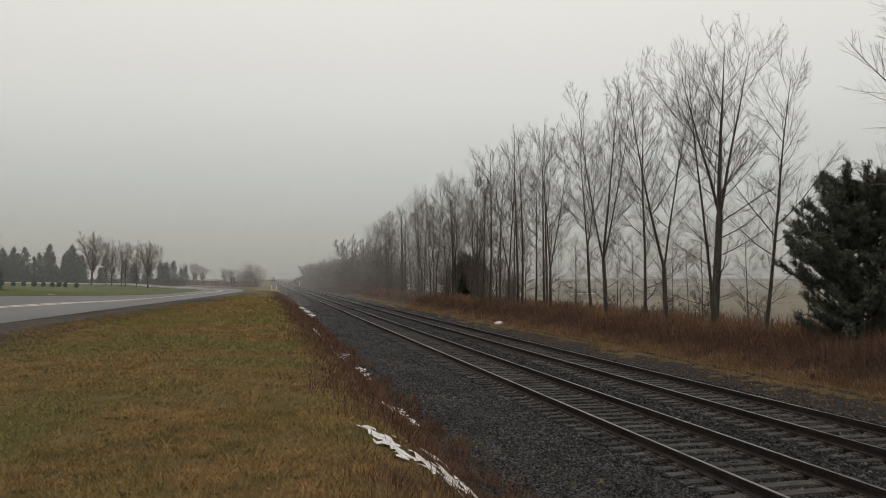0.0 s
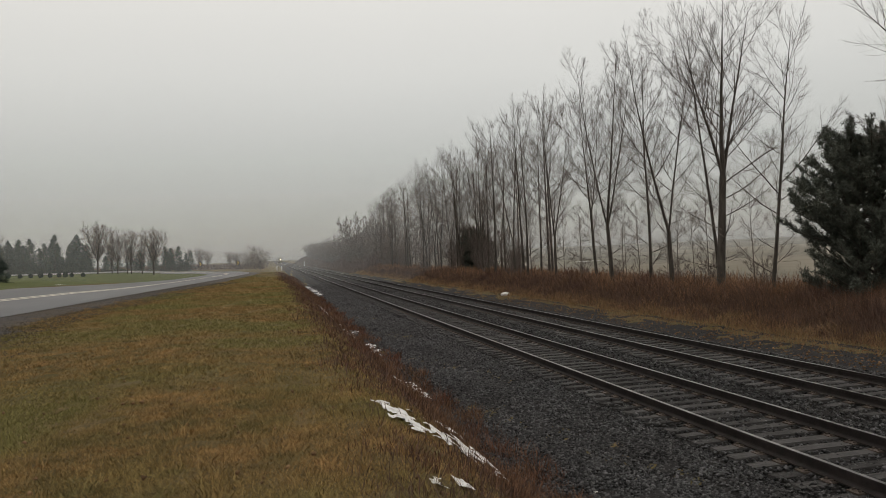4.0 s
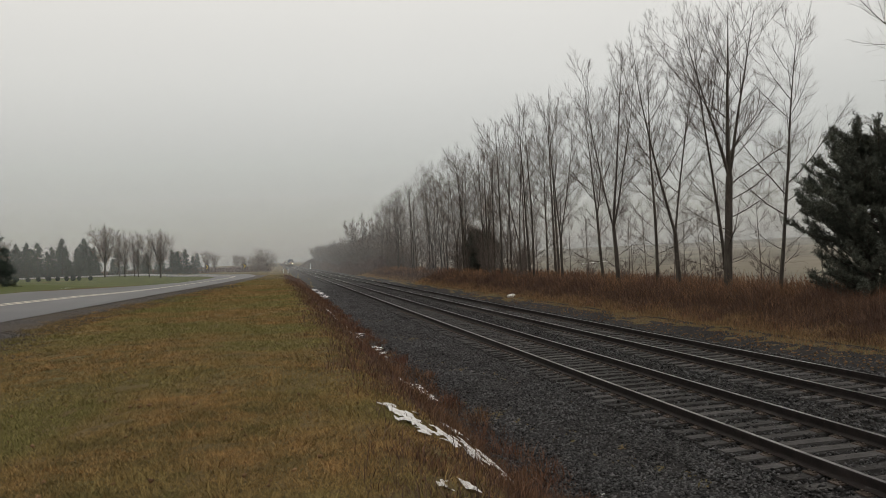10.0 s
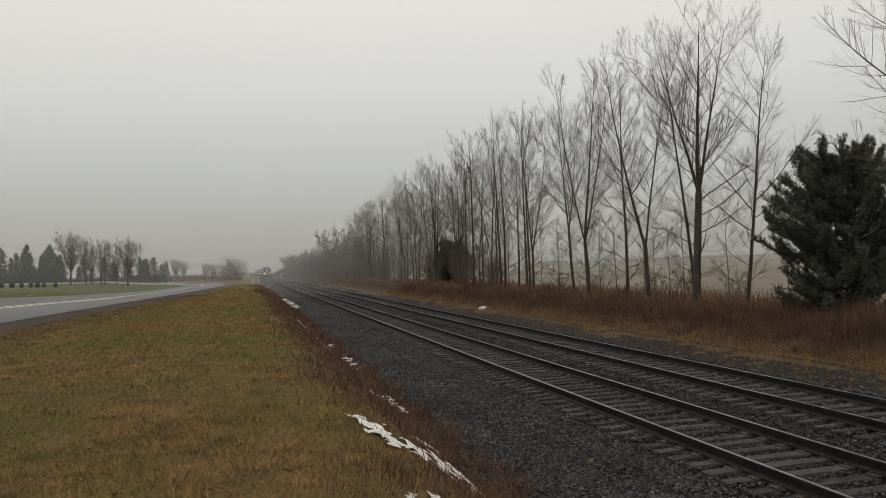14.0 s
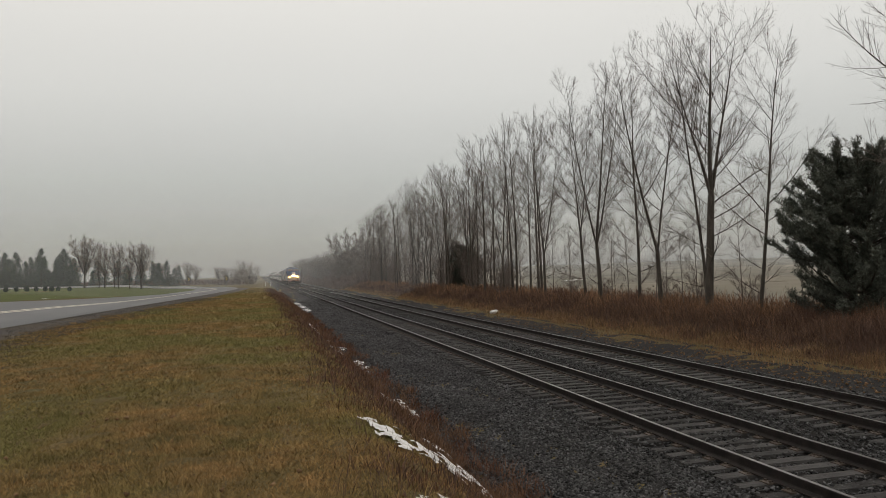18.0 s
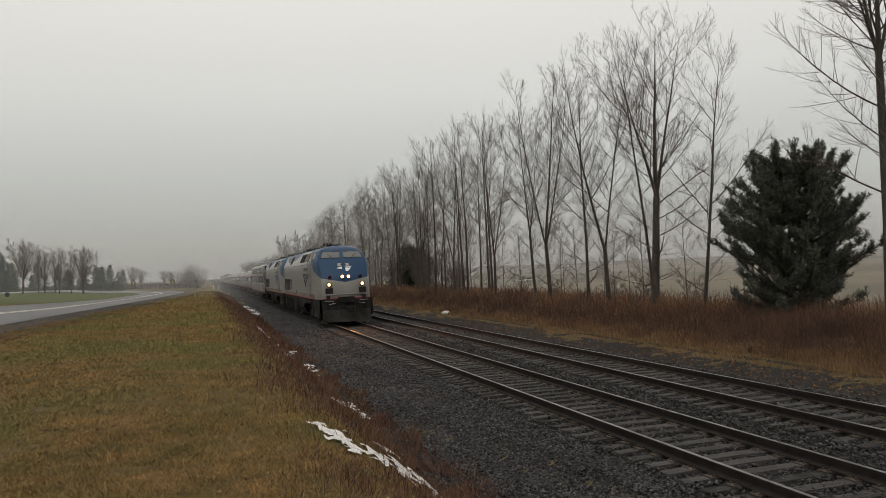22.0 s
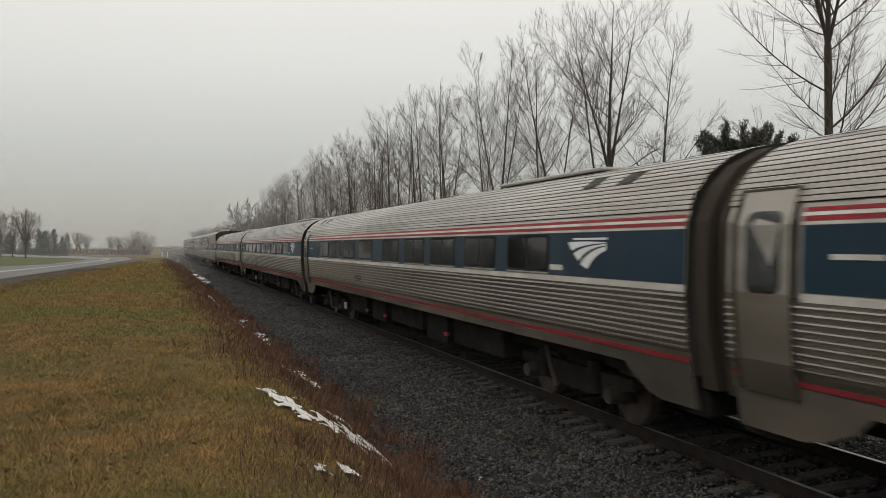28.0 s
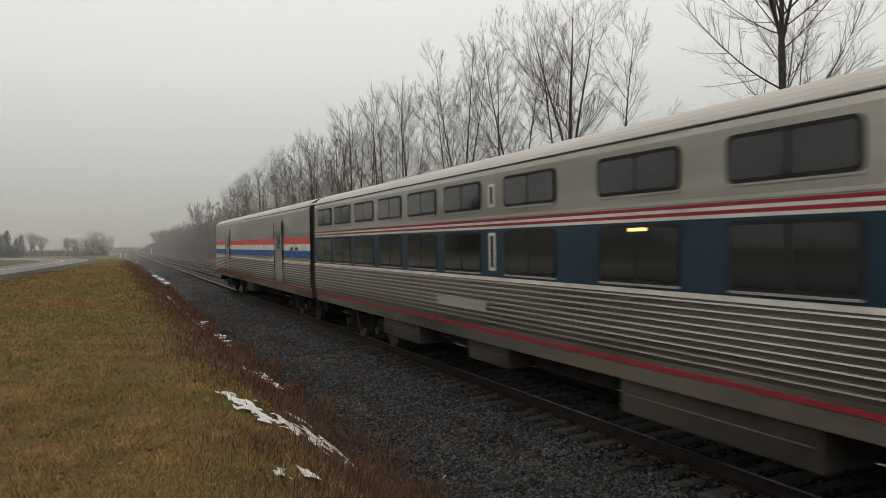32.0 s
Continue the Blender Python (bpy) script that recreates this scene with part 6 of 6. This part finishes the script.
def running_gear(th, hull, skirts):
    part("underframe", box(-1.0, 1.0, 0.5, CAR_L - 0.5, 0.82, 1.14, 0.02), T_UNDER, th, "dark underframe")
    truck(th, 3.9, 2.6)
    truck(th, CAR_L - 3.9, 2.6)
    for a, b, z0, bright in skirts:
        part("equipment_box", box(-1.5 if bright else -1.22, 1.5 if bright else 1.22, a, b, z0, 1.02, 0.03), T_BOX if bright else T_UNDER, th, "underfloor equipment box with grey cover" if bright else "dark underfloor equipment box")
        if bright:
            part("cover_seam", box(-1.508, -1.495, a + 0.1, b - 0.1, (z0 + 1.0) / 2 - 0.008, (z0 + 1.0) / 2 + 0.008), T_SILL, th)
    for y0, y1, inset in ((0.10, 0.34, 0.10), (0.0, 0.12, 0.42), (CAR_L - 0.34, CAR_L - 0.10, 0.10), (CAR_L - 0.12, CAR_L, 0.42)):
        ring = [(max(hull.at(z) - inset, 0.05), z) for z in np.linspace(0.98, hull.zs[-1] - 0.05 - inset * 0.5, 14)]
        ring = [(-x, z) for x, z in ring] + [(x, z) for x, z in reversed(ring)]
        k = len(ring)
        v = [(x, y, z) for y in (y0, y1) for x, z in ring]
        f = [(i, (i + 1) % k, k + (i + 1) % k, k + i) for i in range(k)] + [tuple(reversed(range(k))), tuple(range(k, 2 * k))]
        raw("diaphragm", v, f, T_DIAPH, th, "dark brown end diaphragm")
    for y in (0.55, CAR_L - 0.55):
        part("end_step", box(-1.35, 1.35, y - 0.25, y + 0.25, 0.62, 0.95, 0.03), T_UNDER, th)


def side_door(hull, th, y0, y1, z0, z1, s, tall=True):
    d = sheet("side_door", hull, z0, z1, y0, y1, 0.042, T_STEEL, th, s, 6, "stainless side door")
    # dark strips colour in the shadow gap round the door
    for a, b in ((y0 - 0.025, y0), (y1, y1 + 0.075)):
        sheet("door_edge_strip", hull, z0, z1 + 0.03, a, b, 0.046, T_DIAPH, d, s, 6)
    sheet("door_top_strip", hull, z1, z1 + 0.03, y0, y1, 0.046, T_DIAPH, d, s, 1)
    fr = new("door_window", plate("door_window", hull, z0 + (z1 - z0) * 0.70, (y1 - y0) * 0.64, (z1 - z0) * 0.40, 0.1, 0.052, T_GLASS, s))
    fr.parent = d
    fr.location = (0, (y0 + y1) / 2, 0)


AH = Hull([0.95, 1.5, 2.2, 2.9, 3.25, 3.5, 3.7, 3.82, 3.88], [1.48, 1.575, 1.6, 1.565, 1.42, 1.20, 0.88, 0.50, 0.0])


def end_skirt(th, s, y0, y1):
    """The body's lower corner at a car's end: it drops past the sill and sweeps up to it towards the truck."""
    lip = [(y0 + (y1 - y0) * u, 1.125 - 0.40 * min(1.0, max(0.0, (1 - u) * 2.2)) ** 0.6) for u in np.linspace(0, 1, 9)]
    prof = [(y0, 1.125)] + lip
    k = len(prof)
    v = [(s * (AH.at(max(z, 0.95)) + o - max(0.0, 0.95 - z) * 0.12), y, z) for o in (0.003, -0.05) for y, z in prof]
    f = [tuple(range(k)), tuple(reversed(range(k, 2 * k)))] + [(i, k + i, k + (i + 1) % k, (i + 1) % k) for i in range(k)]
    raw("end_skirt", v, f, T_SILL, th, "road-stained lower body corner")


def coach(cafe=False):
    """Round-sided fluted coach with one row of windows and a blue band; the cafe car has a blank middle."""
    th = empty("cafe_car" if cafe else "coach", (0, 0, 0), "round-sided fluted stainless cafe car with blank blue middle" if cafe else "round-sided fluted stainless coach with blue window band and red stripes", "passenger car", "coaches")
    shell("body", AH, ((1.40, 2.08, 9), (3.06, 3.84, 13)), 0.34, CAR_L - 0.34, th, T_STEEL, "fluted stainless steel body", 3.86, 1.13)
    b0, b1 = (1.48 if cafe else 0.36), CAR_L - 1.36
    for s in (-1, 1):
        sheet("blue_band", AH, 2.20, 2.84, b0, b1, 0.006, T_BLUE, th, s, 4, "blue window band")
        sheet("stripe", AH, 2.11, 2.19, b0, b1, 0.012, T_WHITE, th, s, 1, "white stripe below the windows")
        sheet("stripe", AH, 2.845, 2.875, b0, b1, 0.010, T_WHITE, th, s, 1)
        sheet("stripe", AH, 2.88, 2.925, b0, b1, 0.010, T_RED, th, s, 1, "red stripe above the windows")
        sheet("stripe", AH, 2.93, 2.965, b0, b1, 0.010, T_WHITE, th, s, 1)
        sheet("stripe", AH, 2.97, 3.01, b0, b1, 0.010, T_RED, th, s, 1, "red stripe above the windows")
        sheet("stripe", AH, 1.28, 1.335, 0.36, CAR_L - 0.36, 0.010, T_RED, th, s, 1, "red sill stripe")
        sheet("sill", AH, 1.12, 1.265, 0.36, CAR_L - 0.36, 0.004, T_SILL, th, s, 2, "dirty brown sill")
        for y0, y1 in ((0.36, 1.75), (CAR_L - 0.36, CAR_L - 2.05)):
            end_skirt(th, s, y0, y1)
        for yc in ((20.45, 18.45, 16.50, 10.30, 8.22, 6.22, 4.26) if cafe else (20.75, 18.80, 16.90, 14.85, 12.30, 10.35, 8.42, 6.40, 4.40)):
            window(AH, 2.53, yc, 1.5, 0.59, th, s)
        side_door(AH, th, 23.90, 24.62, 1.14, 3.20, s)
        if cafe:
            side_door(AH, th, 0.62, 1.34, 1.14, 3.20, s)
        sheet("vent_panel", AH, 1.58, 1.76, 15.4, 16.2, 0.028, T_SILL, th, s, 1, "small dull side vent")
        for y in (1.9, 2.85, CAR_L - 3.4, CAR_L - 2.4):
            sheet("roof_vent", AH, 3.50, 3.66, y, y + 0.40, 0.03, T_GRILLE, th, s, 2, "dark roof vent")
    blades(AH, 22.3 if cafe else 2.0, 2.33, 0.95, 0.36, 0.012, T_LOGO_W, th, -1, "white swept-blade emblem")
    sheet("emblem_bar", AH, 2.73, 2.76, 22.3 if cafe else 2.0, 23.2 if cafe else 2.9, 0.012, T_LOGO_W, th, -1, 1)
    sheet("lettering_bar", AH, 2.52, 2.57, 1.75 if cafe else 22.9, 2.3 if cafe else 23.45, 0.012, T_WHITE, th, -1, 1)
    sheet("lettering_bar", AH, 2.28, 2.36, 3.2, 3.6, 0.012, T_WHITE, th, -1, 1)
    part("roof_ridge", box(-0.4, 0.4, 4.0, 8.0, 3.86, 3.93, 0.03), T_ROOF, th)
    running_gear(th, AH, ((6.2, 8.8, 0.50, False), (9.2, 10.6, 0.42, False), (11.0, 13.6, 0.55, False), (14.2, 15.6, 0.45, False), (16.2, 18.4, 0.5, False)))
    for y in (9.0, 13.9, 15.9):
        part("red_mark", box(-1.3, -1.24, y, y + 0.22, 0.62, 0.69, 0.01), T_RED, th, "small red underfloor tag")
    part("side_lamp", box(-1.36, -1.30, 18.5, 18.75, 0.5, 0.72, 0.02), T_SLAT, th, "pale underfloor box")
    return th


VH = Hull([0.95, 1.5, 3.84, 3.94, 4.04, 4.12, 4.18, 4.22, 4.25], [1.54, 1.58, 1.54, 1.49, 1.38, 1.20, 0.95, 0.60, 0.0])
SLEEP_W = ((3.85, 1.45), (5.35 + 0.35, 1.45), (7.55, 1.45), (9.0 + 0.05, 1.45), (11.5, 1.5), (13.88, 1.5), (15.83, 1.5), (17.78, 1.5), (19.73, 1.5), (21.68, 1.5), (23.6, 1.45))
SLEEP_Y = (4.6, 6.65, 8.9, 11.48, 13.88, 15.83, 17.78, 19.73, 21.68, 23.6)


def flat_car(name, label, category_group):
    th = empty(name, (0, 0, 0), label, "passenger car", category_group)
    shell("body", VH, ((1.28, 2.02, 9),), 0.34, CAR_L - 0.34, th, T_STEEL, "stainless steel body with fluted lower sides", 3.9)
    for s in (-1, 1):
        sheet("roof_edge", VH, 3.90, 4.20, 0.35, CAR_L - 0.35, 0.006, T_ROOF, th, s, 5, "bright silver roof")
        sheet("gutter", VH, 3.872, 3.888, 0.35, CAR_L - 0.35, 0.012, T_GRILLE, th, s, 1, "dark roof gutter line")
        sheet("stripe", VH, 1.16, 1.215, 0.36, CAR_L - 0.36, 0.008, T_RED, th, s, 1, "red sill stripe")
        sheet("sill", VH, 0.96, 1.145, 0.36, CAR_L - 0.36, 0.004, T_SILL, th, s, 1, "dirty grey sill")
        sheet("stripe", VH, 2.035, 2.09, 0.36, CAR_L - 0.36, 0.016, T_WHITE, th, s, 1, "white stripe below the windows")
        sheet("moulding", VH, 3.06, 3.10, 0.36, CAR_L - 0.36, 0.02, T_ROOF, th, s, 1, "raised steel moulding")
    return th


def sleeper():
    """Flat-sided car with two rows of windows."""
    th = flat_car("sleeping_car", "stainless sleeping car with two rows of dark windows and red stripes", "sleeping cars")
    for s in (-1, 1):
        sheet("blue_band", VH, 2.095, 2.88, 0.36, CAR_L - 0.36, 0.006, T_BLUE, th, s, 2, "blue window band")
        for z, m in ((2.885, T_WHITE), (2.925, T_RED), (2.965, T_WHITE), (3.005, T_RED)):
            sheet("stripe", VH, z, z + 0.036, 0.36, CAR_L - 0.36, 0.010, m, th, s, 1)
        for y in SLEEP_Y:
            window(VH, 3.46, y, 1.56, 0.49, th, s)
            window(VH, 2.50, y, 1.56, 0.70, th, s)
        for z0, z1 in ((3.24, 3.62), (2.20, 2.82)):
            sheet("narrow_window", VH, z0, z1, 12.56, 12.80, 0.014, T_WHITE, th, s, 1, "narrow framed window")
            sheet("pane", VH, z0 + 0.05, z1 - 0.05, 12.62, 12.74, 0.020, T_GLASS, th, s, 1)
        side_door(VH, th, 0.95, 1.70, 1.42, 3.46, s)
        sheet("vent_panel", VH, 1.50, 1.68, 12.9, 15.0, 0.03, T_ROOF, th, s, 1, "plain steel service panel")
    blades(VH, 2.5, 2.34, 0.86, 0.34, 0.012, T_LOGO_W, th, -1, "white swept-blade emblem")
    sheet("emblem_bar", VH, 2.75, 2.78, 2.5, 3.4, 0.012, T_LOGO_W, th, -1, 1)
    sheet("berth_sign", VH, 2.40, 2.66, 1.95, 2.28, 0.014, T_WHITE, th, -1, 1, "pale framed sign")
    sheet("sign_face", VH, 2.45, 2.61, 2.0, 2.23, 0.020, T_SILL, th, -1, 1, "dull sign face")
    sheet("lettering_bar", VH, 2.17, 2.22, 3.5, 3.8, 0.012, T_WHITE, th, -1, 1)
    running_gear(th, VH, ((6.4, 9.4, 0.52, True), (9.9, 12.0, 0.66, False), (12.4, 13.9, 0.6, True), (14.3, 15.9, 0.72, False), (16.3, 18.6, 0.55, True)))
    part("roof_unit", box(-0.5, 0.5, 19.0, 21.0, 4.22, 4.32, 0.04), T_ROOF, th)
    return th


def bands3(th, y0=0.3, y1=None):
    y1 = y1 or CAR_L - 0.3
    for s in (-1, 1):
        sheet("red_band", VH, 2.68, 2.90, y0, y1, 0.006, T_RED3, th, s, 1, "bright red band")
        sheet("white_band", VH, 2.46, 2.675, y0, y1, 0.006, T_WHITE, th, s, 1, "white band")
        sheet("bright_blue_band", VH, 2.22, 2.455, y0, y1, 0.006, T_BLUE3, th, s, 1, "bright blue band")


def diner():
    """Dining car: windows below in its front half, two rows behind."""
    th = flat_car("dining_car", "stainless dining car with broad red, white and blue bands", "dining car")
    bands3(th)
    for s in (-1, 1):
        for y in (3.02, 5.02, 7.02, 8.96):
            window(VH, 2.57, y, 1.56, 0.68, th, s)
        for y in (13.98, 15.95, 17.90, 19.80, 21.79, 23.77):
            window(VH, 3.48, y, 1.52, 0.51, th, s)
            window(VH, 2.56, y, 1.52, 0.70, th, s)
        side_door(VH, th, 11.37, 12.05, 1.40, 3.47, s)
        slats("side_louvre", VH, 12.68, 12.97, 3.24, 3.72, 8, th, T_SLAT, T_GRILLE, s, "pale louvred side vent")
        slats("side_louvre", VH, 12.68, 12.97, 2.22, 2.86, 10, th, T_SLAT, T_GRILLE, s, "pale louvred side vent")
    blades(VH, 10.58, 2.46, 0.62, 0.26, 0.012, T_BLUE3, th, -1, "blue swept-blade emblem")
    sheet("lettering_bar", VH, 2.62, 2.67, 9.8, 10.55, 0.012, T_DARKTXT, th, -1, 1)
    for y0, y1 in ((0.92, 1.34), (1.49, 1.95)):
        sheet("lettering_bar", VH, 2.52, 2.62, y0, y1, 0.012, T_DARKTXT, th, -1, 1)
    sheet("name_board", VH, 1.52, 1.70, 13.2, 14.62, 0.034, T_BLUE3, th, -1, 1, "blue name board with pale bar")
    sheet("lettering_bar", VH, 1.58, 1.64, 13.5, 14.3, 0.040, T_WHITE, th, -1, 1)
    part("marker_lamp", box(-1.60, -1.55, 24.72, 24.78, 2.58, 2.63, 0.01), T_GREEN, th, "green marker lamp")
    for y in (5.5, 7.2):
        part("roof_unit", box(-0.4, 0.4, y, y + 0.8, 4.22, 4.40, 0.05), T_ROOF, th, "small roof ventilator")
    running_gear(th, VH, ((6.6, 9.0, 0.62, False), (9.4, 12.4, 0.5, False), (13.0, 15.4, 0.52, True), (16.0, 18.6, 0.5, True)))
    return th


def baggage():
    """Baggage car: plain sides and two sliding doors."""
    th = flat_car("baggage_car", "plain stainless baggage car with red, white and blue bands", "baggage car")
    bands3(th)
    for s in (-1, 1):
        for y0, y1 in ((4.6, 6.0), (18.7, 20.1)):
            d = sheet("sliding_door", VH, 1.25, 3.52, y0, y1, 0.028, T_STEEL, th, s, 4, "recessed sliding baggage door")
            sheet("door_edge_strip", VH, 1.25, 3.52, y0 - 0.12, y0, 0.05, T_RUBBER, d, s, 2)
            sheet("door_edge_strip", VH, 1.25, 3.52, y1, y1 + 0.12, 0.05, T_RUBBER, d, s, 2)
            sheet("door_window", VH, 2.55, 3.2, y0 + 0.4, y1 - 0.4, 0.036, T_GLASS, d, s, 1)
    sheet("lettering_bar", VH, 2.47, 2.57, 2.0, 2.5, 0.012, T_DARKTXT, th, -1, 1)
    sheet("lettering_bar", VH, 2.47, 2.57, 2.8, 3.3, 0.012, T_DARKTXT, th, -1, 1)
    running_gear(th, VH, ((7.0, 18.0, 0.62, False), (12.0, 13.4, 0.55, True)))
    return th


def consist():
    """All vehicles in running order, with the distance of each behind the leading coupler."""
    cars = [(locomotive("93", True), 0.0), (locomotive("95", False), LOCO_L)]
    at = 2 * LOCO_L
    s, f, c, d, b = sleeper(), coach(True), coach(), diner(), baggage()
    order = [s, f] + [c] * 6 + [d] + [s] * 2 + [b]
    used = set()
    for k in order:
        ob = copy_thing(k, Matrix.Identity(4)) if k.name in used else k
        used.add(k.name)
        cars.append((ob, at))
        at += CAR_L
    # one lit reading lamp behind a window of the last sleeping car
    sheet("reading_lamp", VH, 2.775, 2.815, 8.7, 9.03, 0.024, T_SMALL, cars[12][0], -1, 1, "small yellow lit lamp in a window")
    return cars


TRAIN = consist()


# ---- ties, plates and spikes, under their tracks ----
def tie_mesh(k):
    rng = random.Random(k)
    bm = box(-1.3, 1.3, -0.112, 0.112, -0.36, -0.185)
    bmesh.ops.bevel(bm, geom=[e for e in bm.edges if abs(e.verts[0].co.z - e.verts[1].co.z) < 0.01 and e.verts[0].co.z > -0.2], offset=0.012, segments=1, affect="EDGES")
    for v in bm.verts:
        v.co += Vector((rng.uniform(-0.03, 0.03), rng.uniform(-0.010, 0.010), rng.uniform(-0.006, 0.006)))
    me = bpy.data.meshes.new("tie")
    bm.to_mesh(me)
    bm.free()
    me.materials.append(M_TIE)
    return me


def plate_mesh():
    bm = box(-0.17, 0.17, -0.095, 0.095, -0.187, -0.168)
    for x, y in ((-0.105, -0.05), (0.105, 0.05), (-0.105, 0.05), (0.105, -0.05)):
        box(x - 0.018, x + 0.018, y - 0.012, y + 0.012, -0.17, -0.145, 0, bm)
    me = bpy.data.meshes.new("tie_plate")
    bm.to_mesh(me)
    bm.free()
    me.materials.append(M_PLATE)
    return me


TIES = [tie_mesh(k) for k in range(5)]
PLATE = plate_mesh()
SPACING = 0.455
for tr, c, seed in ((TRACK1, C1, 1), (TRACK2, C2, 2)):
    rng = random.Random(seed)
    for k in range(290):
        y = 2.2 + SPACING * k
        t = new("tie", rng.choice(TIES))
        t.parent = tr
        t.matrix_basis = pose(c + rng.uniform(-0.04, 0.04), y + rng.uniform(-0.03, 0.03), rng.uniform(-0.012, 0.006), 0, rng.uniform(-0.3, 0.3), rng.uniform(-1.2, 1.2))
        if k < 90:
            for s in (-1, 1):
                p = new("tie_plate", PLATE)
                p.parent = tr
                p.location = (c + s * HALF, y, 0.0)
    n = 760
    ys = np.concatenate([-0.5 - SPACING * np.arange(60), 2.2 + SPACING * (290 + np.arange(n - 60))])
    b = np.array([(-1.3, -0.11, -0.36), (1.3, -0.11, -0.36), (1.3, 0.11, -0.36), (-1.3, 0.11, -0.36), (-1.3, -0.11, -0.19), (1.3, -0.11, -0.19), (1.3, 0.11, -0.19), (-1.3, 0.11, -0.19)])
    v = (b[None] + np.stack([np.full(n, c), ys, np.zeros(n)], 1)[:, None]).reshape(-1, 3)
    q = np.array([(4, 5, 6, 7), (0, 1, 5, 4), (2, 3, 7, 6), (1, 2, 6, 5), (3, 0, 4, 7)])
    far = raw("far_ties", v, (np.arange(n)[:, None, None] * 8 + q[None]).reshape(-1, 4), M_TIE, tr, "wooden ties farther along the track")
    far["kind"] = "stuff"


# ---- what moves ----
def nose(t):
    """Place along the track of the leading coupler at t seconds."""
    return 7.66 - 33.53 * (t - 23.0)


def motions():
    for ob, back in TRAIN:
        walk(ob, [(t, pose(C1, nose(t) + back, 0.0)) for t in (0.0, 8.0, 16.0, 24.0, 32.0)])


motions()
